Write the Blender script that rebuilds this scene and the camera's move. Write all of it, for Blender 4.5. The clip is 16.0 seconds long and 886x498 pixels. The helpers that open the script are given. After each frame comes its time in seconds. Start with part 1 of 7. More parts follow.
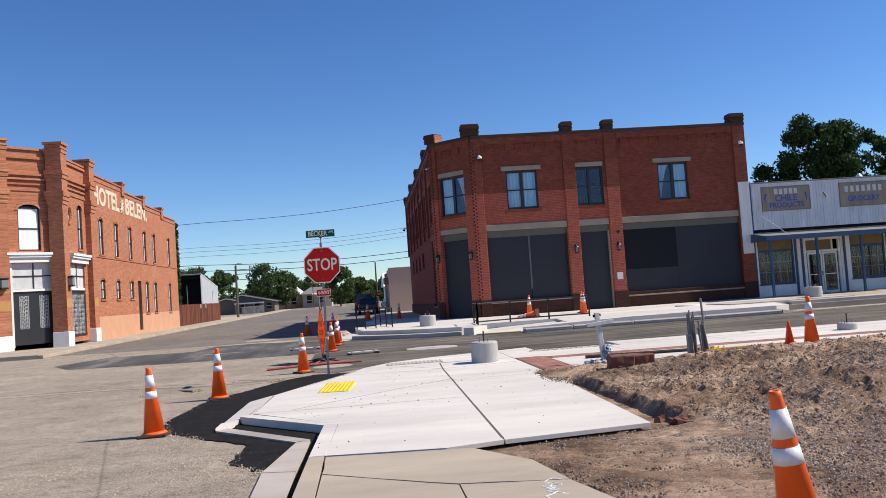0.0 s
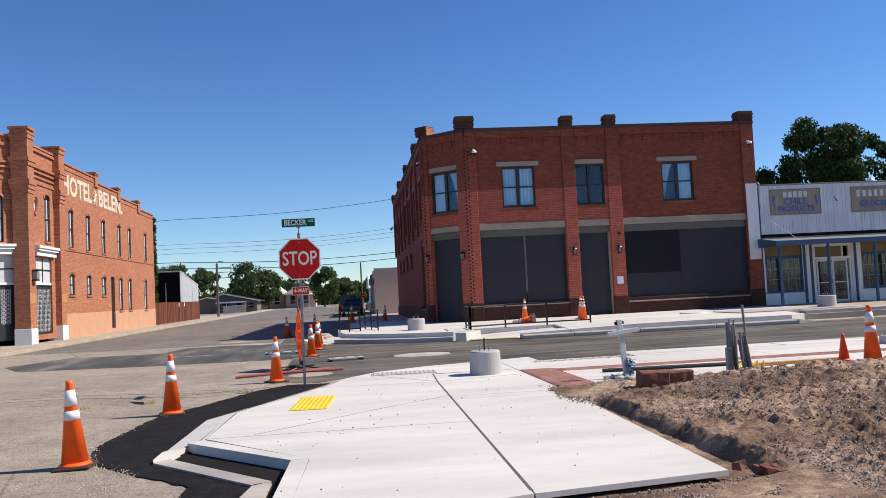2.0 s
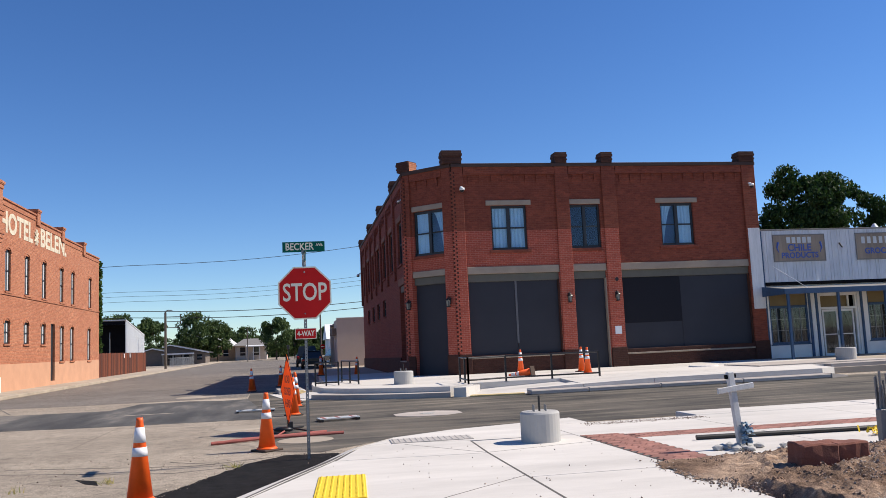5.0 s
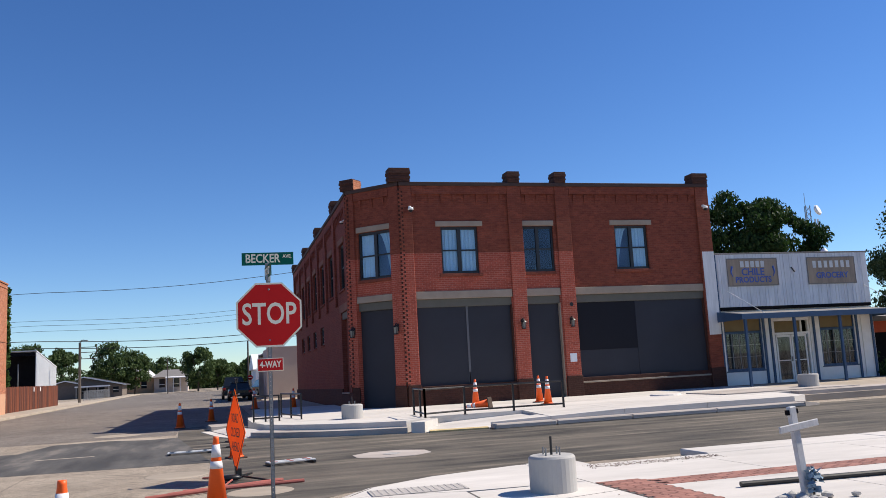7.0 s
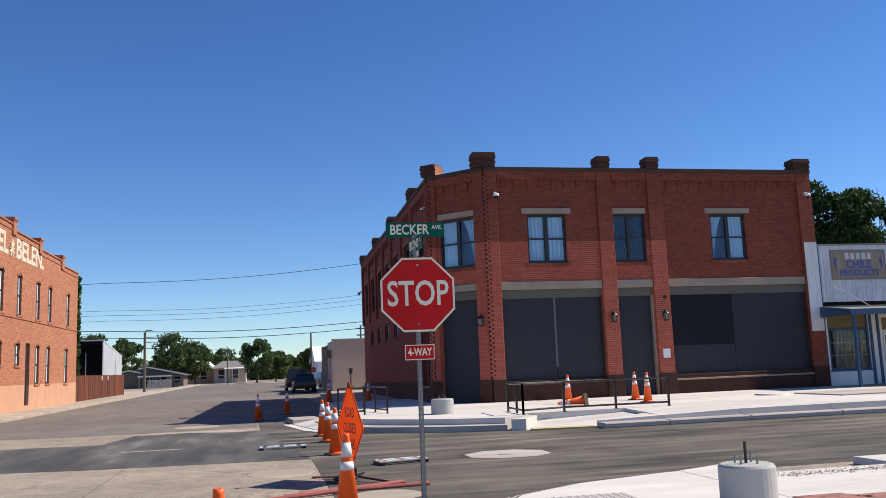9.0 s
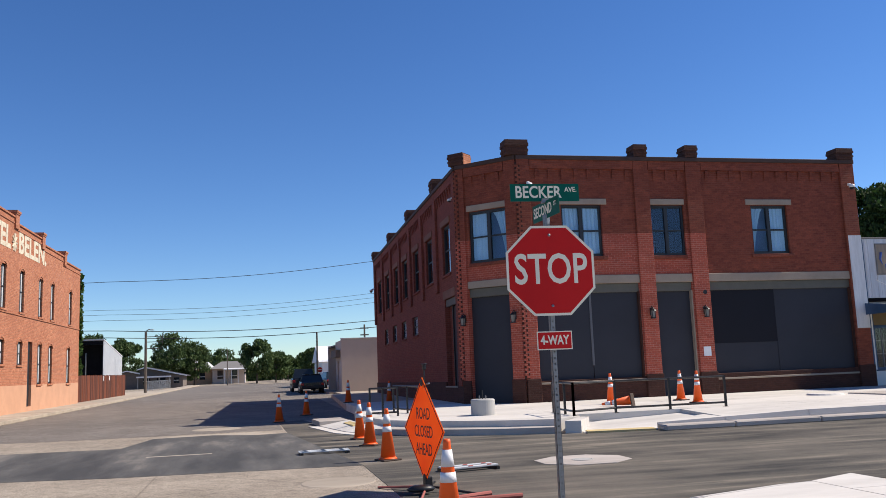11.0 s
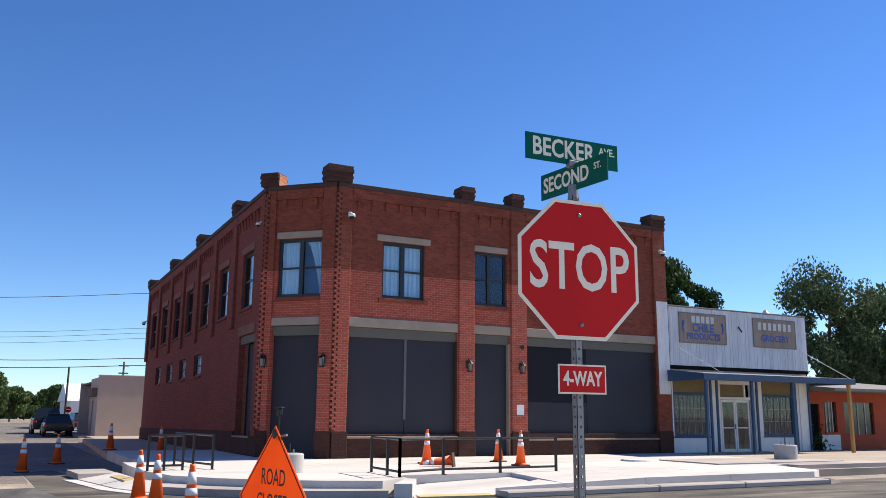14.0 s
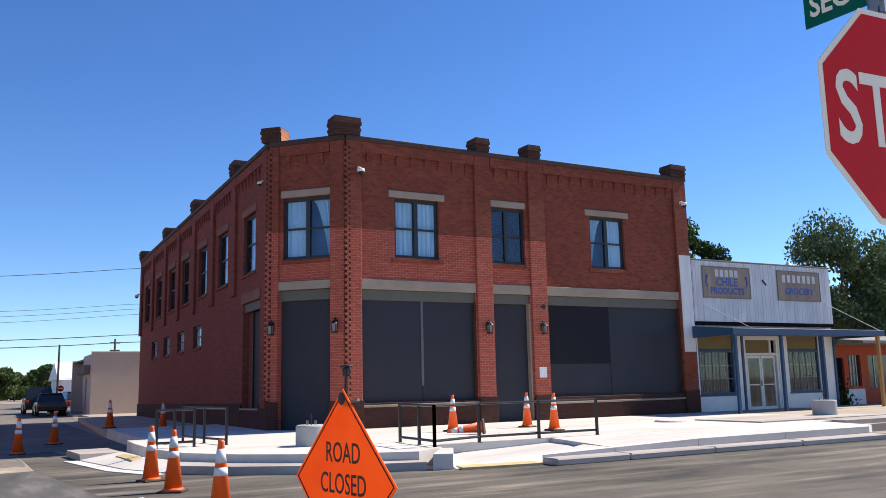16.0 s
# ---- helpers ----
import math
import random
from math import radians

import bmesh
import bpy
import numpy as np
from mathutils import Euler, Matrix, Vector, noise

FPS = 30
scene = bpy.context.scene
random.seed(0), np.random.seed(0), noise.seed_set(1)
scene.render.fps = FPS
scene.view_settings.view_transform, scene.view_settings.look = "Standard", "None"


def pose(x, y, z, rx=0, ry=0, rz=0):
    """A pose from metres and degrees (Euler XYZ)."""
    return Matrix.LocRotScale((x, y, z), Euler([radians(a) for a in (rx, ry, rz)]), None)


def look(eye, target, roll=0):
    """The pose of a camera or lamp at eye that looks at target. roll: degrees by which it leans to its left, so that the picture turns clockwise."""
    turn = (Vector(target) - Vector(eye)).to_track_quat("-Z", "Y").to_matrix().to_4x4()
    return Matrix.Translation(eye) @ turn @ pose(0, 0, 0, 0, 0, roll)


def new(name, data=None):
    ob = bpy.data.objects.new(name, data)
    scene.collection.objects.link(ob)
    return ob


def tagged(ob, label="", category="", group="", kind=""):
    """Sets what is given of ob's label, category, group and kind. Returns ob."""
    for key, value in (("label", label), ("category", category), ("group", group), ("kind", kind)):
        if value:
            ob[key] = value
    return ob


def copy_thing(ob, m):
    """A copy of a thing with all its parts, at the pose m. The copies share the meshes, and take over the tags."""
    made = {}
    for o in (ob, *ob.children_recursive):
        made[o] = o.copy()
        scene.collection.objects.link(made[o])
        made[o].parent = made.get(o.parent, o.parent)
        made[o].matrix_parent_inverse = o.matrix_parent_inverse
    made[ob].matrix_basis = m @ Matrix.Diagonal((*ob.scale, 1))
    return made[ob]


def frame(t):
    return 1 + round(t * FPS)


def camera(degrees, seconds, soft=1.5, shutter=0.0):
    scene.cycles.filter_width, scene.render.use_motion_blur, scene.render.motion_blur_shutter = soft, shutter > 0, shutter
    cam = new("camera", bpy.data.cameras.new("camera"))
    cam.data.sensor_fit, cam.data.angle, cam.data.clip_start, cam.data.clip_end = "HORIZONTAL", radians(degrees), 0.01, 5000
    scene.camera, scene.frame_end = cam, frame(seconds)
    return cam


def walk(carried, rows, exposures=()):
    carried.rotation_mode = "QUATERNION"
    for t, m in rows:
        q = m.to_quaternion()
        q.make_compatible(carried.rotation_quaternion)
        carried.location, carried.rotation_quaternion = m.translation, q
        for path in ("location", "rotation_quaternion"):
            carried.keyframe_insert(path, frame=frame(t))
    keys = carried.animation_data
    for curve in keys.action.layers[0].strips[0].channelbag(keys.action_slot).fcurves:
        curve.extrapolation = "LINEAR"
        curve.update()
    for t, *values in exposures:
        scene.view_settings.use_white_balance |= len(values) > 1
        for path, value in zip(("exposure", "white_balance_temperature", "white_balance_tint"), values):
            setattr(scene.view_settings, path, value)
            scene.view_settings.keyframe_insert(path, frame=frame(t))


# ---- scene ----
cam = camera(55.5, 16.0, soft=0.85)
PATH = [
    (0, (-0.097, 0.039, 1.664), (0.1024, 2.0263, 1.7619), -3.93),
    (0.5, (-0.058, 0.684, 1.652), (0.1387, 2.6726, 1.7349), -2.62),
    (1, (-0.021, 1.187, 1.66), (0.1988, 3.1735, 1.7213), -3.45),
    (1.5, (0.026, 1.829, 1.66), (0.2574, 3.8142, 1.7256), -3.11),
    (2, (-0.068, 2.393, 1.628), (0.1653, 4.3763, 1.7309), -2.88),
    (2.5, (-0.148, 3.093, 1.613), (0.0795, 5.0775, 1.7098), -2.97),
    (3, (-0.35, 3.656, 1.596), (-0.1547, 5.6446, 1.6904), -3.4),
    (3.5, (-0.518, 4.297, 1.569), (-0.3224, 6.2843, 1.684), -3.63),
    (4, (-0.753, 4.796, 1.546), (-0.5495, 6.7787, 1.7148), -2.63),
    (4.5, (-0.927, 5.309, 1.549), (-0.6363, 7.2775, 1.7514), -3.23),
    (5, (-1.075, 5.8, 1.565), (-0.7192, 7.7552, 1.7871), -2.58),
    (5.2, (-1.144, 6.007, 1.568), (-0.7293, 7.9517, 1.7867), -2.73),
    (7.3, (-1.668, 8.219, 1.645), (-1.1286, 10.1241, 1.9285), -3.09),
    (7.5, (-1.769, 8.383, 1.647), (-1.224, 10.286, 1.929), -3.07),
    (8, (-1.956, 8.827, 1.652), (-1.4109, 10.7315, 1.9292), -3.01),
    (8.5, (-2.143, 9.27, 1.637), (-1.7231, 11.2048, 1.9222), -2.12),
    (9, (-2.417, 9.665, 1.645), (-2.0037, 11.6028, 1.9195), -2.25),
    (9.2, (-2.485, 9.872, 1.619), (-2.1124, 11.8177, 1.8935), -2.18),
    (11.3, (-3.358, 11.75, 1.607), (-2.913, 13.6801, 1.8827), -2.09),
    (11.5, (-3.385, 11.98, 1.581), (-2.9274, 13.9074, 1.8551), -1.92),
    (12, (-3.463, 12.561, 1.586), (-2.9942, 14.485, 1.862), -1.3),
    (12.5, (-3.586, 12.94, 1.589), (-2.9926, 14.8301, 1.8611), -1.34),
    (13, (-3.578, 13.516, 1.624), (-2.8759, 15.3693, 1.8907), 0.16),
    (13.5, (-3.648, 14.005, 1.647), (-2.7604, 15.7541, 2.038), 0.56),
    (14, (-3.643, 14.517, 1.6), (-2.7274, 16.2532, 1.9866), 0.5),
    (14.5, (-3.694, 15.004, 1.548), (-2.7688, 16.7473, 1.8742), -0.01),
    (15, (-3.694, 15.471, 1.546), (-2.7522, 17.2066, 1.8603), -0.71),
    (15.5, (-3.645, 15.967, 1.534), (-2.7007, 17.7008, 1.8537), -1.37),
    (16, (-3.647, 16.444, 1.508), (-2.6972, 18.1755, 1.823), -1.28),
]
EXPOSURES = [(0.0, 0.33), (11.6, 0.36), (12.6, 0.47), (13.1, 0.63), (14.0, 0.62), (16.0, 0.68)]
walk(cam, [(t, look(eye, target, roll)) for t, eye, target, roll in PATH], EXPOSURES)


# ---- place ----
# world and sun: late-morning desert sun from the east, clear sky
world = bpy.data.worlds.new("clear_sky")
scene.world = world
world.use_nodes = True
wn = world.node_tree
sky = wn.nodes.new("ShaderNodeTexSky")
sky.sky_type = "NISHITA"
sky.sun_disc = False
sky.sun_elevation = radians(42)
sky.sun_rotation = radians(90)
sky.altitude = 1460
sky.air_density, sky.dust_density, sky.ozone_density = 1.0, 0.0, 2.0
vivid = wn.nodes.new("ShaderNodeHueSaturation")
vivid.inputs["Hue"].default_value = 0.507
vivid.inputs["Saturation"].default_value = 1.22
wn.links.new(sky.outputs[0], vivid.inputs["Color"])
cool = wn.nodes.new("ShaderNodeMix")
cool.data_type, cool.blend_type = "RGBA", "MULTIPLY"
cool.inputs[0].default_value = 1.0
cool.inputs[7].default_value = (0.84, 0.96, 1.10, 1)
wn.links.new(vivid.outputs[0], cool.inputs[6])
wn.links.new(cool.outputs[2], wn.nodes["Background"].inputs[0])
wn.nodes["Background"].inputs[1].default_value = 0.097

sun_data = bpy.data.lights.new("sun", "SUN")
sun_data.energy, sun_data.angle, sun_data.color = 5.0, radians(0.53), (1.0, 0.905, 0.78)
sun = new("sun", sun_data)
sun.matrix_world = look((0, 0, 60), (-1.02 * 54, 0.03 * 54, 6))


# ---- materials ----
def nodes_of(name):
    m = bpy.data.materials.new(name)
    m.use_nodes = True
    t = m.node_tree
    return m, t, t.nodes["Principled BSDF"]


def ramp_node(t, fac, stops):
    r = t.nodes.new("ShaderNodeValToRGB")
    els = r.color_ramp.elements
    while len(els) < len(stops):
        els.new(0.5)
    for e, (p, c) in zip(els, stops):
        e.position = p
        e.color = (*c, 1)
    t.links.new(fac, r.inputs[0])
    return r.outputs[0]


def noise_node(t, scale, detail=6, rough=0.6, stretch=None, vec=None):
    n = t.nodes.new("ShaderNodeTexNoise")
    n.inputs["Scale"].default_value = scale
    n.inputs["Detail"].default_value = detail
    n.inputs["Roughness"].default_value = rough
    if vec is None:
        vec = t.nodes.new("ShaderNodeNewGeometry").outputs["Position"]
    if stretch:
        mp = t.nodes.new("ShaderNodeMapping")
        mp.inputs["Scale"].default_value = stretch
        t.links.new(vec, mp.inputs[0])
        vec = mp.outputs[0]
    t.links.new(vec, n.inputs["Vector"])
    return n.outputs["Fac"]


def mix_node(t, fac, a, b, mode="MIX"):
    m = t.nodes.new("ShaderNodeMix")
    m.data_type, m.blend_type = "RGBA", mode
    for s, v in ((m.inputs[0], fac), (m.inputs[6], a), (m.inputs[7], b)):
        if isinstance(v, (int, float)):
            s.default_value = v
        elif isinstance(v, tuple):
            s.default_value = (*v, 1)
        else:
            t.links.new(v, s)
    return m.outputs[2]


def bump_node(t, b, height, strength=0.3, distance=0.01):
    n = t.nodes.new("ShaderNodeBump")
    n.inputs["Strength"].default_value = strength
    n.inputs["Distance"].default_value = distance
    t.links.new(height, n.inputs["Height"])
    t.links.new(n.outputs[0], b.inputs["Normal"])


def dk(c, f):
    return tuple(min(1.0, v * f) for v in c)


def plain(name, col, rough=0.6, metal=0.0, vary=0.2, scale=3.0, fine=60.0, bump=0.15, stretch=None, spec=None, rnd=0.0):
    """A surface with slow stains and a fine grain; rnd varies it from piece to piece."""
    m, t, b = nodes_of(name)
    big = noise_node(t, scale, 5, 0.6, stretch)
    small = noise_node(t, fine, 4, 0.7, stretch)
    c = ramp_node(t, big, [(0.3, dk(col, 1 - vary)), (0.7, dk(col, 1 + vary * 0.7))])
    c = mix_node(t, 0.35, c, ramp_node(t, small, [(0.3, dk(col, 1 - vary)), (0.7, dk(col, 1 + vary))]))
    if rnd:
        oi = t.nodes.new("ShaderNodeObjectInfo")
        c = mix_node(t, 1.0, c, ramp_node(t, oi.outputs["Random"], [(0, (1 - rnd,) * 3), (1, (1.0,) * 3)]), "MULTIPLY")
    t.links.new(c, b.inputs["Base Color"])
    b.inputs["Roughness"].default_value = rough
    b.inputs["Metallic"].default_value = metal
    if spec is not None:
        b.inputs["Specular IOR Level"].default_value = spec
    if bump:
        bump_node(t, b, small, bump, 0.006)
    return m


def brickwork(name, a, b2, mortar, stain, wear=0.5, rough=0.85):
    """Painted or bare brick in stretcher courses, 0.21 by 0.07, laid along walls of either direction."""
    m, t, b = nodes_of(name)
    pos = t.nodes.new("ShaderNodeNewGeometry").outputs["Position"]
    sep = t.nodes.new("ShaderNodeSeparateXYZ")
    t.links.new(pos, sep.inputs[0])
    sub = t.nodes.new("ShaderNodeMath")
    sub.operation = "SUBTRACT"
    t.links.new(sep.outputs[0], sub.inputs[0])
    t.links.new(sep.outputs[1], sub.inputs[1])
    com = t.nodes.new("ShaderNodeCombineXYZ")
    t.links.new(sub.outputs[0], com.inputs[0])
    t.links.new(sep.outputs[2], com.inputs[1])
    br = t.nodes.new("ShaderNodeTexBrick")
    br.inputs["Scale"].default_value = 1.0
    br.inputs["Brick Width"].default_value = 0.215
    br.inputs["Row Height"].default_value = 0.075
    br.inputs["Mortar Size"].default_value = 0.009
    br.inputs["Mortar Smooth"].default_value = 0.4
    br.inputs["Bias"].default_value = 0.0
    wobble = noise_node(t, 2.0, 3, 0.5)
    off = t.nodes.new("ShaderNodeMath")
    off.operation = "MULTIPLY"
    off.inputs[1].default_value = 0.02
    t.links.new(wobble, off.inputs[0])
    addv = t.nodes.new("ShaderNodeVectorMath")
    t.links.new(com.outputs[0], addv.inputs[0])
    t.links.new(off.outputs[0], addv.inputs[1])
    t.links.new(addv.outputs[0], br.inputs["Vector"])
    br.inputs["Color1"].default_value = (*a, 1)
    br.inputs["Color2"].default_value = (*b2, 1)
    br.inputs["Mortar"].default_value = (*mortar, 1)
    big = noise_node(t, 0.55, 6, 0.65)
    mid = noise_node(t, 3.5, 5, 0.7, (1, 1, 2.5))
    c = mix_node(t, ramp_node(t, big, [(0.35, (0, 0, 0)), (0.75, (wear, wear, wear))]), br.outputs["Color"], stain)
    c = mix_node(t, 0.5, c, ramp_node(t, mid, [(0.3, (0.6,) * 3), (0.7, (1.2,) * 3)]), "MULTIPLY")
    fine = noise_node(t, 16, 4, 0.75, (1, 1, 2.6))
    c = mix_node(t, 0.6, c, ramp_node(t, fine, [(0.3, (0.55,) * 3), (0.7, (1.3,) * 3)]), "MULTIPLY")
    t.links.new(c, b.inputs["Base Color"])
    b.inputs["Roughness"].default_value = rough
    b.inputs["Specular IOR Level"].default_value = 0.25
    inv = t.nodes.new("ShaderNodeMath")
    inv.operation = "SUBTRACT"
    inv.inputs[0].default_value = 1.0
    t.links.new(br.outputs["Fac"], inv.inputs[1])
    bump_node(t, b, inv.outputs[0], 0.7, 0.012)
    return m


def old_road(name="old_asphalt", lo=(0.285, 0.245, 0.20), hi=(0.43, 0.37, 0.30)):
    """Sun-bleached asphalt with dust, wheel tracks and fine stones."""
    m, t, b = nodes_of(name)
    big = noise_node(t, 0.10, 6, 0.6)
    mid = noise_node(t, 0.9, 6, 0.7)
    fine = noise_node(t, 38, 5, 0.85)
    c = ramp_node(t, big, [(0.3, lo), (0.7, hi)])
    c = mix_node(t, 0.6, c, ramp_node(t, mid, [(0.28, (0.5, 0.48, 0.46)), (0.72, (1.25, 1.22, 1.18))]), "MULTIPLY")
    c = mix_node(t, 0.85, c, ramp_node(t, fine, [(0.34, (0.2,) * 3), (0.5, (0.95,) * 3), (0.66, (1.7,) * 3)]), "MULTIPLY")
    spots = noise_node(t, 6.0, 5, 0.8)
    c = mix_node(t, 0.6, c, ramp_node(t, spots, [(0.34, (0.45,) * 3), (0.5, (1.0,) * 3), (0.72, (1.3,) * 3)]), "MULTIPLY")
    cr = t.nodes.new("ShaderNodeTexVoronoi")
    cr.feature = "DISTANCE_TO_EDGE"
    cr.inputs["Scale"].default_value = 0.21
    wob = mix_node(t, 0.12, t.nodes.new("ShaderNodeNewGeometry").outputs["Position"], t.nodes.new("ShaderNodeTexNoise").outputs["Color"], "ADD")
    t.links.new(wob, cr.inputs["Vector"])
    line = ramp_node(t, cr.outputs["Distance"], [(0.0, (0.6,) * 3), (0.004, (1.0,) * 3)])
    c = mix_node(t, 0.8, c, line, "MULTIPLY")
    t.links.new(c, b.inputs["Base Color"])
    b.inputs["Roughness"].default_value = 0.95
    b.inputs["Specular IOR Level"].default_value = 0.2
    bump_node(t, b, fine, 0.5, 0.012)
    return m


def new_road():
    """Fresh dark asphalt under streaks of pale dust dragged along the street."""
    m, t, b = nodes_of("new_asphalt")
    streak = noise_node(t, 1.0, 6, 0.65, (0.22, 1.6, 1))
    blot = noise_node(t, 0.35, 5, 0.6)
    fine = noise_node(t, 70, 3, 0.8)
    c = ramp_node(t, streak, [(0.38, (0.045, 0.043, 0.041)), (0.56, (0.12, 0.108, 0.09)), (0.72, (0.30, 0.255, 0.20))])
    c = mix_node(t, ramp_node(t, blot, [(0.4, (0, 0, 0)), (0.75, (0.6,) * 3)]), c, (0.22, 0.19, 0.155))
    c = mix_node(t, 0.5, c, ramp_node(t, fine, [(0.3, (0.55,) * 3), (0.7, (1.25,) * 3)]), "MULTIPLY")
    t.links.new(c, b.inputs["Base Color"])
    b.inputs["Roughness"].default_value = 0.92
    b.inputs["Specular IOR Level"].default_value = 0.2
    bump_node(t, b, fine, 0.4, 0.008)
    return m


def patch_road():
    m, t, b = nodes_of("asphalt_patch")
    streak = noise_node(t, 0.8, 6, 0.6, (1.2, 0.25, 1))
    fine = noise_node(t, 70, 3, 0.8)
    c = ramp_node(t, streak, [(0.38, (0.062, 0.061, 0.060)), (0.56, (0.115, 0.11, 0.104)), (0.7, (0.24, 0.215, 0.185))])
    c = mix_node(t, 0.5, c, ramp_node(t, fine, [(0.3, (0.6,) * 3), (0.7, (1.25,) * 3)]), "MULTIPLY")
    t.links.new(c, b.inputs["Base Color"])
    b.inputs["Roughness"].default_value = 0.9
    b.inputs["Specular IOR Level"].default_value = 0.25
    bump_node(t, b, fine, 0.4, 0.008)
    return m


def concrete(name, col, stain=0.12, smear=(0.3, 1, 1)):
    m, t, b = nodes_of(name)
    big = noise_node(t, 0.8, 6, 0.65, smear)
    mid = noise_node(t, 5.0, 5, 0.7, smear)
    fine = noise_node(t, 70, 4, 0.8)
    c = ramp_node(t, big, [(0.3, dk(col, 1 - stain)), (0.7, dk(col, 1 + stain * 0.5))])
    c = mix_node(t, 0.4, c, ramp_node(t, mid, [(0.3, (0.86, 0.85, 0.83)), (0.7, (1.06,) * 3)]), "MULTIPLY")
    c = mix_node(t, 0.25, c, ramp_node(t, fine, [(0.3, (0.75,) * 3), (0.7, (1.12,) * 3)]), "MULTIPLY")
    t.links.new(c, b.inputs["Base Color"])
    b.inputs["Roughness"].default_value = 0.85
    b.inputs["Specular IOR Level"].default_value = 0.3
    bump_node(t, b, fine, 0.25, 0.003)
    return m


def soil():
    m, t, b = nodes_of("dry_soil")
    big = noise_node(t, 0.9, 6, 0.65)
    mid = noise_node(t, 7, 6, 0.75)
    fine = noise_node(t, 60, 4, 0.8)
    c = ramp_node(t, big, [(0.34, (0.15, 0.098, 0.070)), (0.5, (0.33, 0.225, 0.16)), (0.66, (0.54, 0.40, 0.295))])
    c = mix_node(t, 0.85, c, ramp_node(t, mid, [(0.32, (0.42, 0.41, 0.41)), (0.68, (1.3, 1.28, 1.24))]), "MULTIPLY")
    c = mix_node(t, 0.8, c, ramp_node(t, fine, [(0.32, (0.35,) * 3), (0.68, (1.5,) * 3)]), "MULTIPLY")
    t.links.new(c, b.inputs["Base Color"])
    b.inputs["Roughness"].default_value = 1.0
    b.inputs["Specular IOR Level"].default_value = 0.1
    bump_node(t, b, fine, 0.9, 0.02)
    return m


def island(name, stops, rough=0.9, spec=0.2):
    """Each loose piece of a joined mesh takes its own tone."""
    m, t, b = nodes_of(name)
    g = t.nodes.new("ShaderNodeNewGeometry")
    c = ramp_node(t, g.outputs["Random Per Island"], stops)
    n = noise_node(t, 30, 3, 0.7)
    c = mix_node(t, 0.4, c, ramp_node(t, n, [(0.3, (0.7,) * 3), (0.7, (1.2,) * 3)]), "MULTIPLY")
    t.links.new(c, b.inputs["Base Color"])
    b.inputs["Roughness"].default_value = rough
    b.inputs["Specular IOR Level"].default_value = spec
    return m


def leaf_mat(name, dark, light):
    m, t, b = nodes_of(name)
    g = t.nodes.new("ShaderNodeNewGeometry")
    c = ramp_node(t, g.outputs["Random Per Island"], [(0.0, dark), (1.0, light)])
    t.links.new(c, b.inputs["Base Color"])
    b.inputs["Roughness"].default_value = 0.65
    b.inputs["Specular IOR Level"].default_value = 0.25
    tr = t.nodes.new("ShaderNodeBsdfTranslucent")
    t.links.new(c, tr.inputs[0])
    mx = t.nodes.new("ShaderNodeMixShader")
    mx.inputs[0].default_value = 0.25
    t.links.new(b.outputs[0], mx.inputs[1])
    t.links.new(tr.outputs[0], mx.inputs[2])
    t.links.new(mx.outputs[0], t.nodes["Material Output"].inputs[0])
    return m


def glass(name, tint=(0.9, 0.95, 1.0), rough=0.02):
    """Window pane: clear with a fresnel gloss."""
    m, t, b = nodes_of(name)
    tr = t.nodes.new("ShaderNodeBsdfTransparent")
    tr.inputs[0].default_value = (*tint, 1)
    gl = t.nodes.new("ShaderNodeBsdfGlossy")
    gl.inputs["Roughness"].default_value = rough
    fr = t.nodes.new("ShaderNodeLayerWeight")
    bend = t.nodes.new("ShaderNodeMath")
    bend.operation = "POWER"
    bend.inputs[1].default_value = 4.0
    t.links.new(fr.outputs["Facing"], bend.inputs[0])
    gain = t.nodes.new("ShaderNodeMath")
    gain.operation = "MULTIPLY_ADD"
    gain.inputs[1].default_value, gain.inputs[2].default_value = 0.6, 0.035
    t.links.new(bend.outputs[0], gain.inputs[0])
    mx = t.nodes.new("ShaderNodeMixShader")
    t.links.new(gain.outputs[0], mx.inputs[0])
    t.links.new(tr.outputs[0], mx.inputs[1])
    t.links.new(gl.outputs[0], mx.inputs[2])
    t.links.new(mx.outputs[0], t.nodes["Material Output"].inputs[0])
    return m


def sheeting(name, col, rough=0.75, vary=0.22):
    """Painted boards with vertical runs of grime."""
    m, t, b = nodes_of(name)
    run = noise_node(t, 5.0, 5, 0.7, (1, 1, 0.12))
    blot = noise_node(t, 0.8, 5, 0.6)
    fine = noise_node(t, 70, 3, 0.7)
    c = ramp_node(t, run, [(0.32, dk(col, 1 - vary)), (0.62, col)])
    c = mix_node(t, 0.5, c, ramp_node(t, blot, [(0.3, (0.85,) * 3), (0.7, (1.04,) * 3)]), "MULTIPLY")
    c = mix_node(t, 0.2, c, ramp_node(t, fine, [(0.3, (0.7,) * 3), (0.7, (1.1,) * 3)]), "MULTIPLY")
    t.links.new(c, b.inputs["Base Color"])
    b.inputs["Roughness"].default_value = rough
    b.inputs["Specular IOR Level"].default_value = 0.3
    bump_node(t, b, run, 0.2, 0.01)
    return m


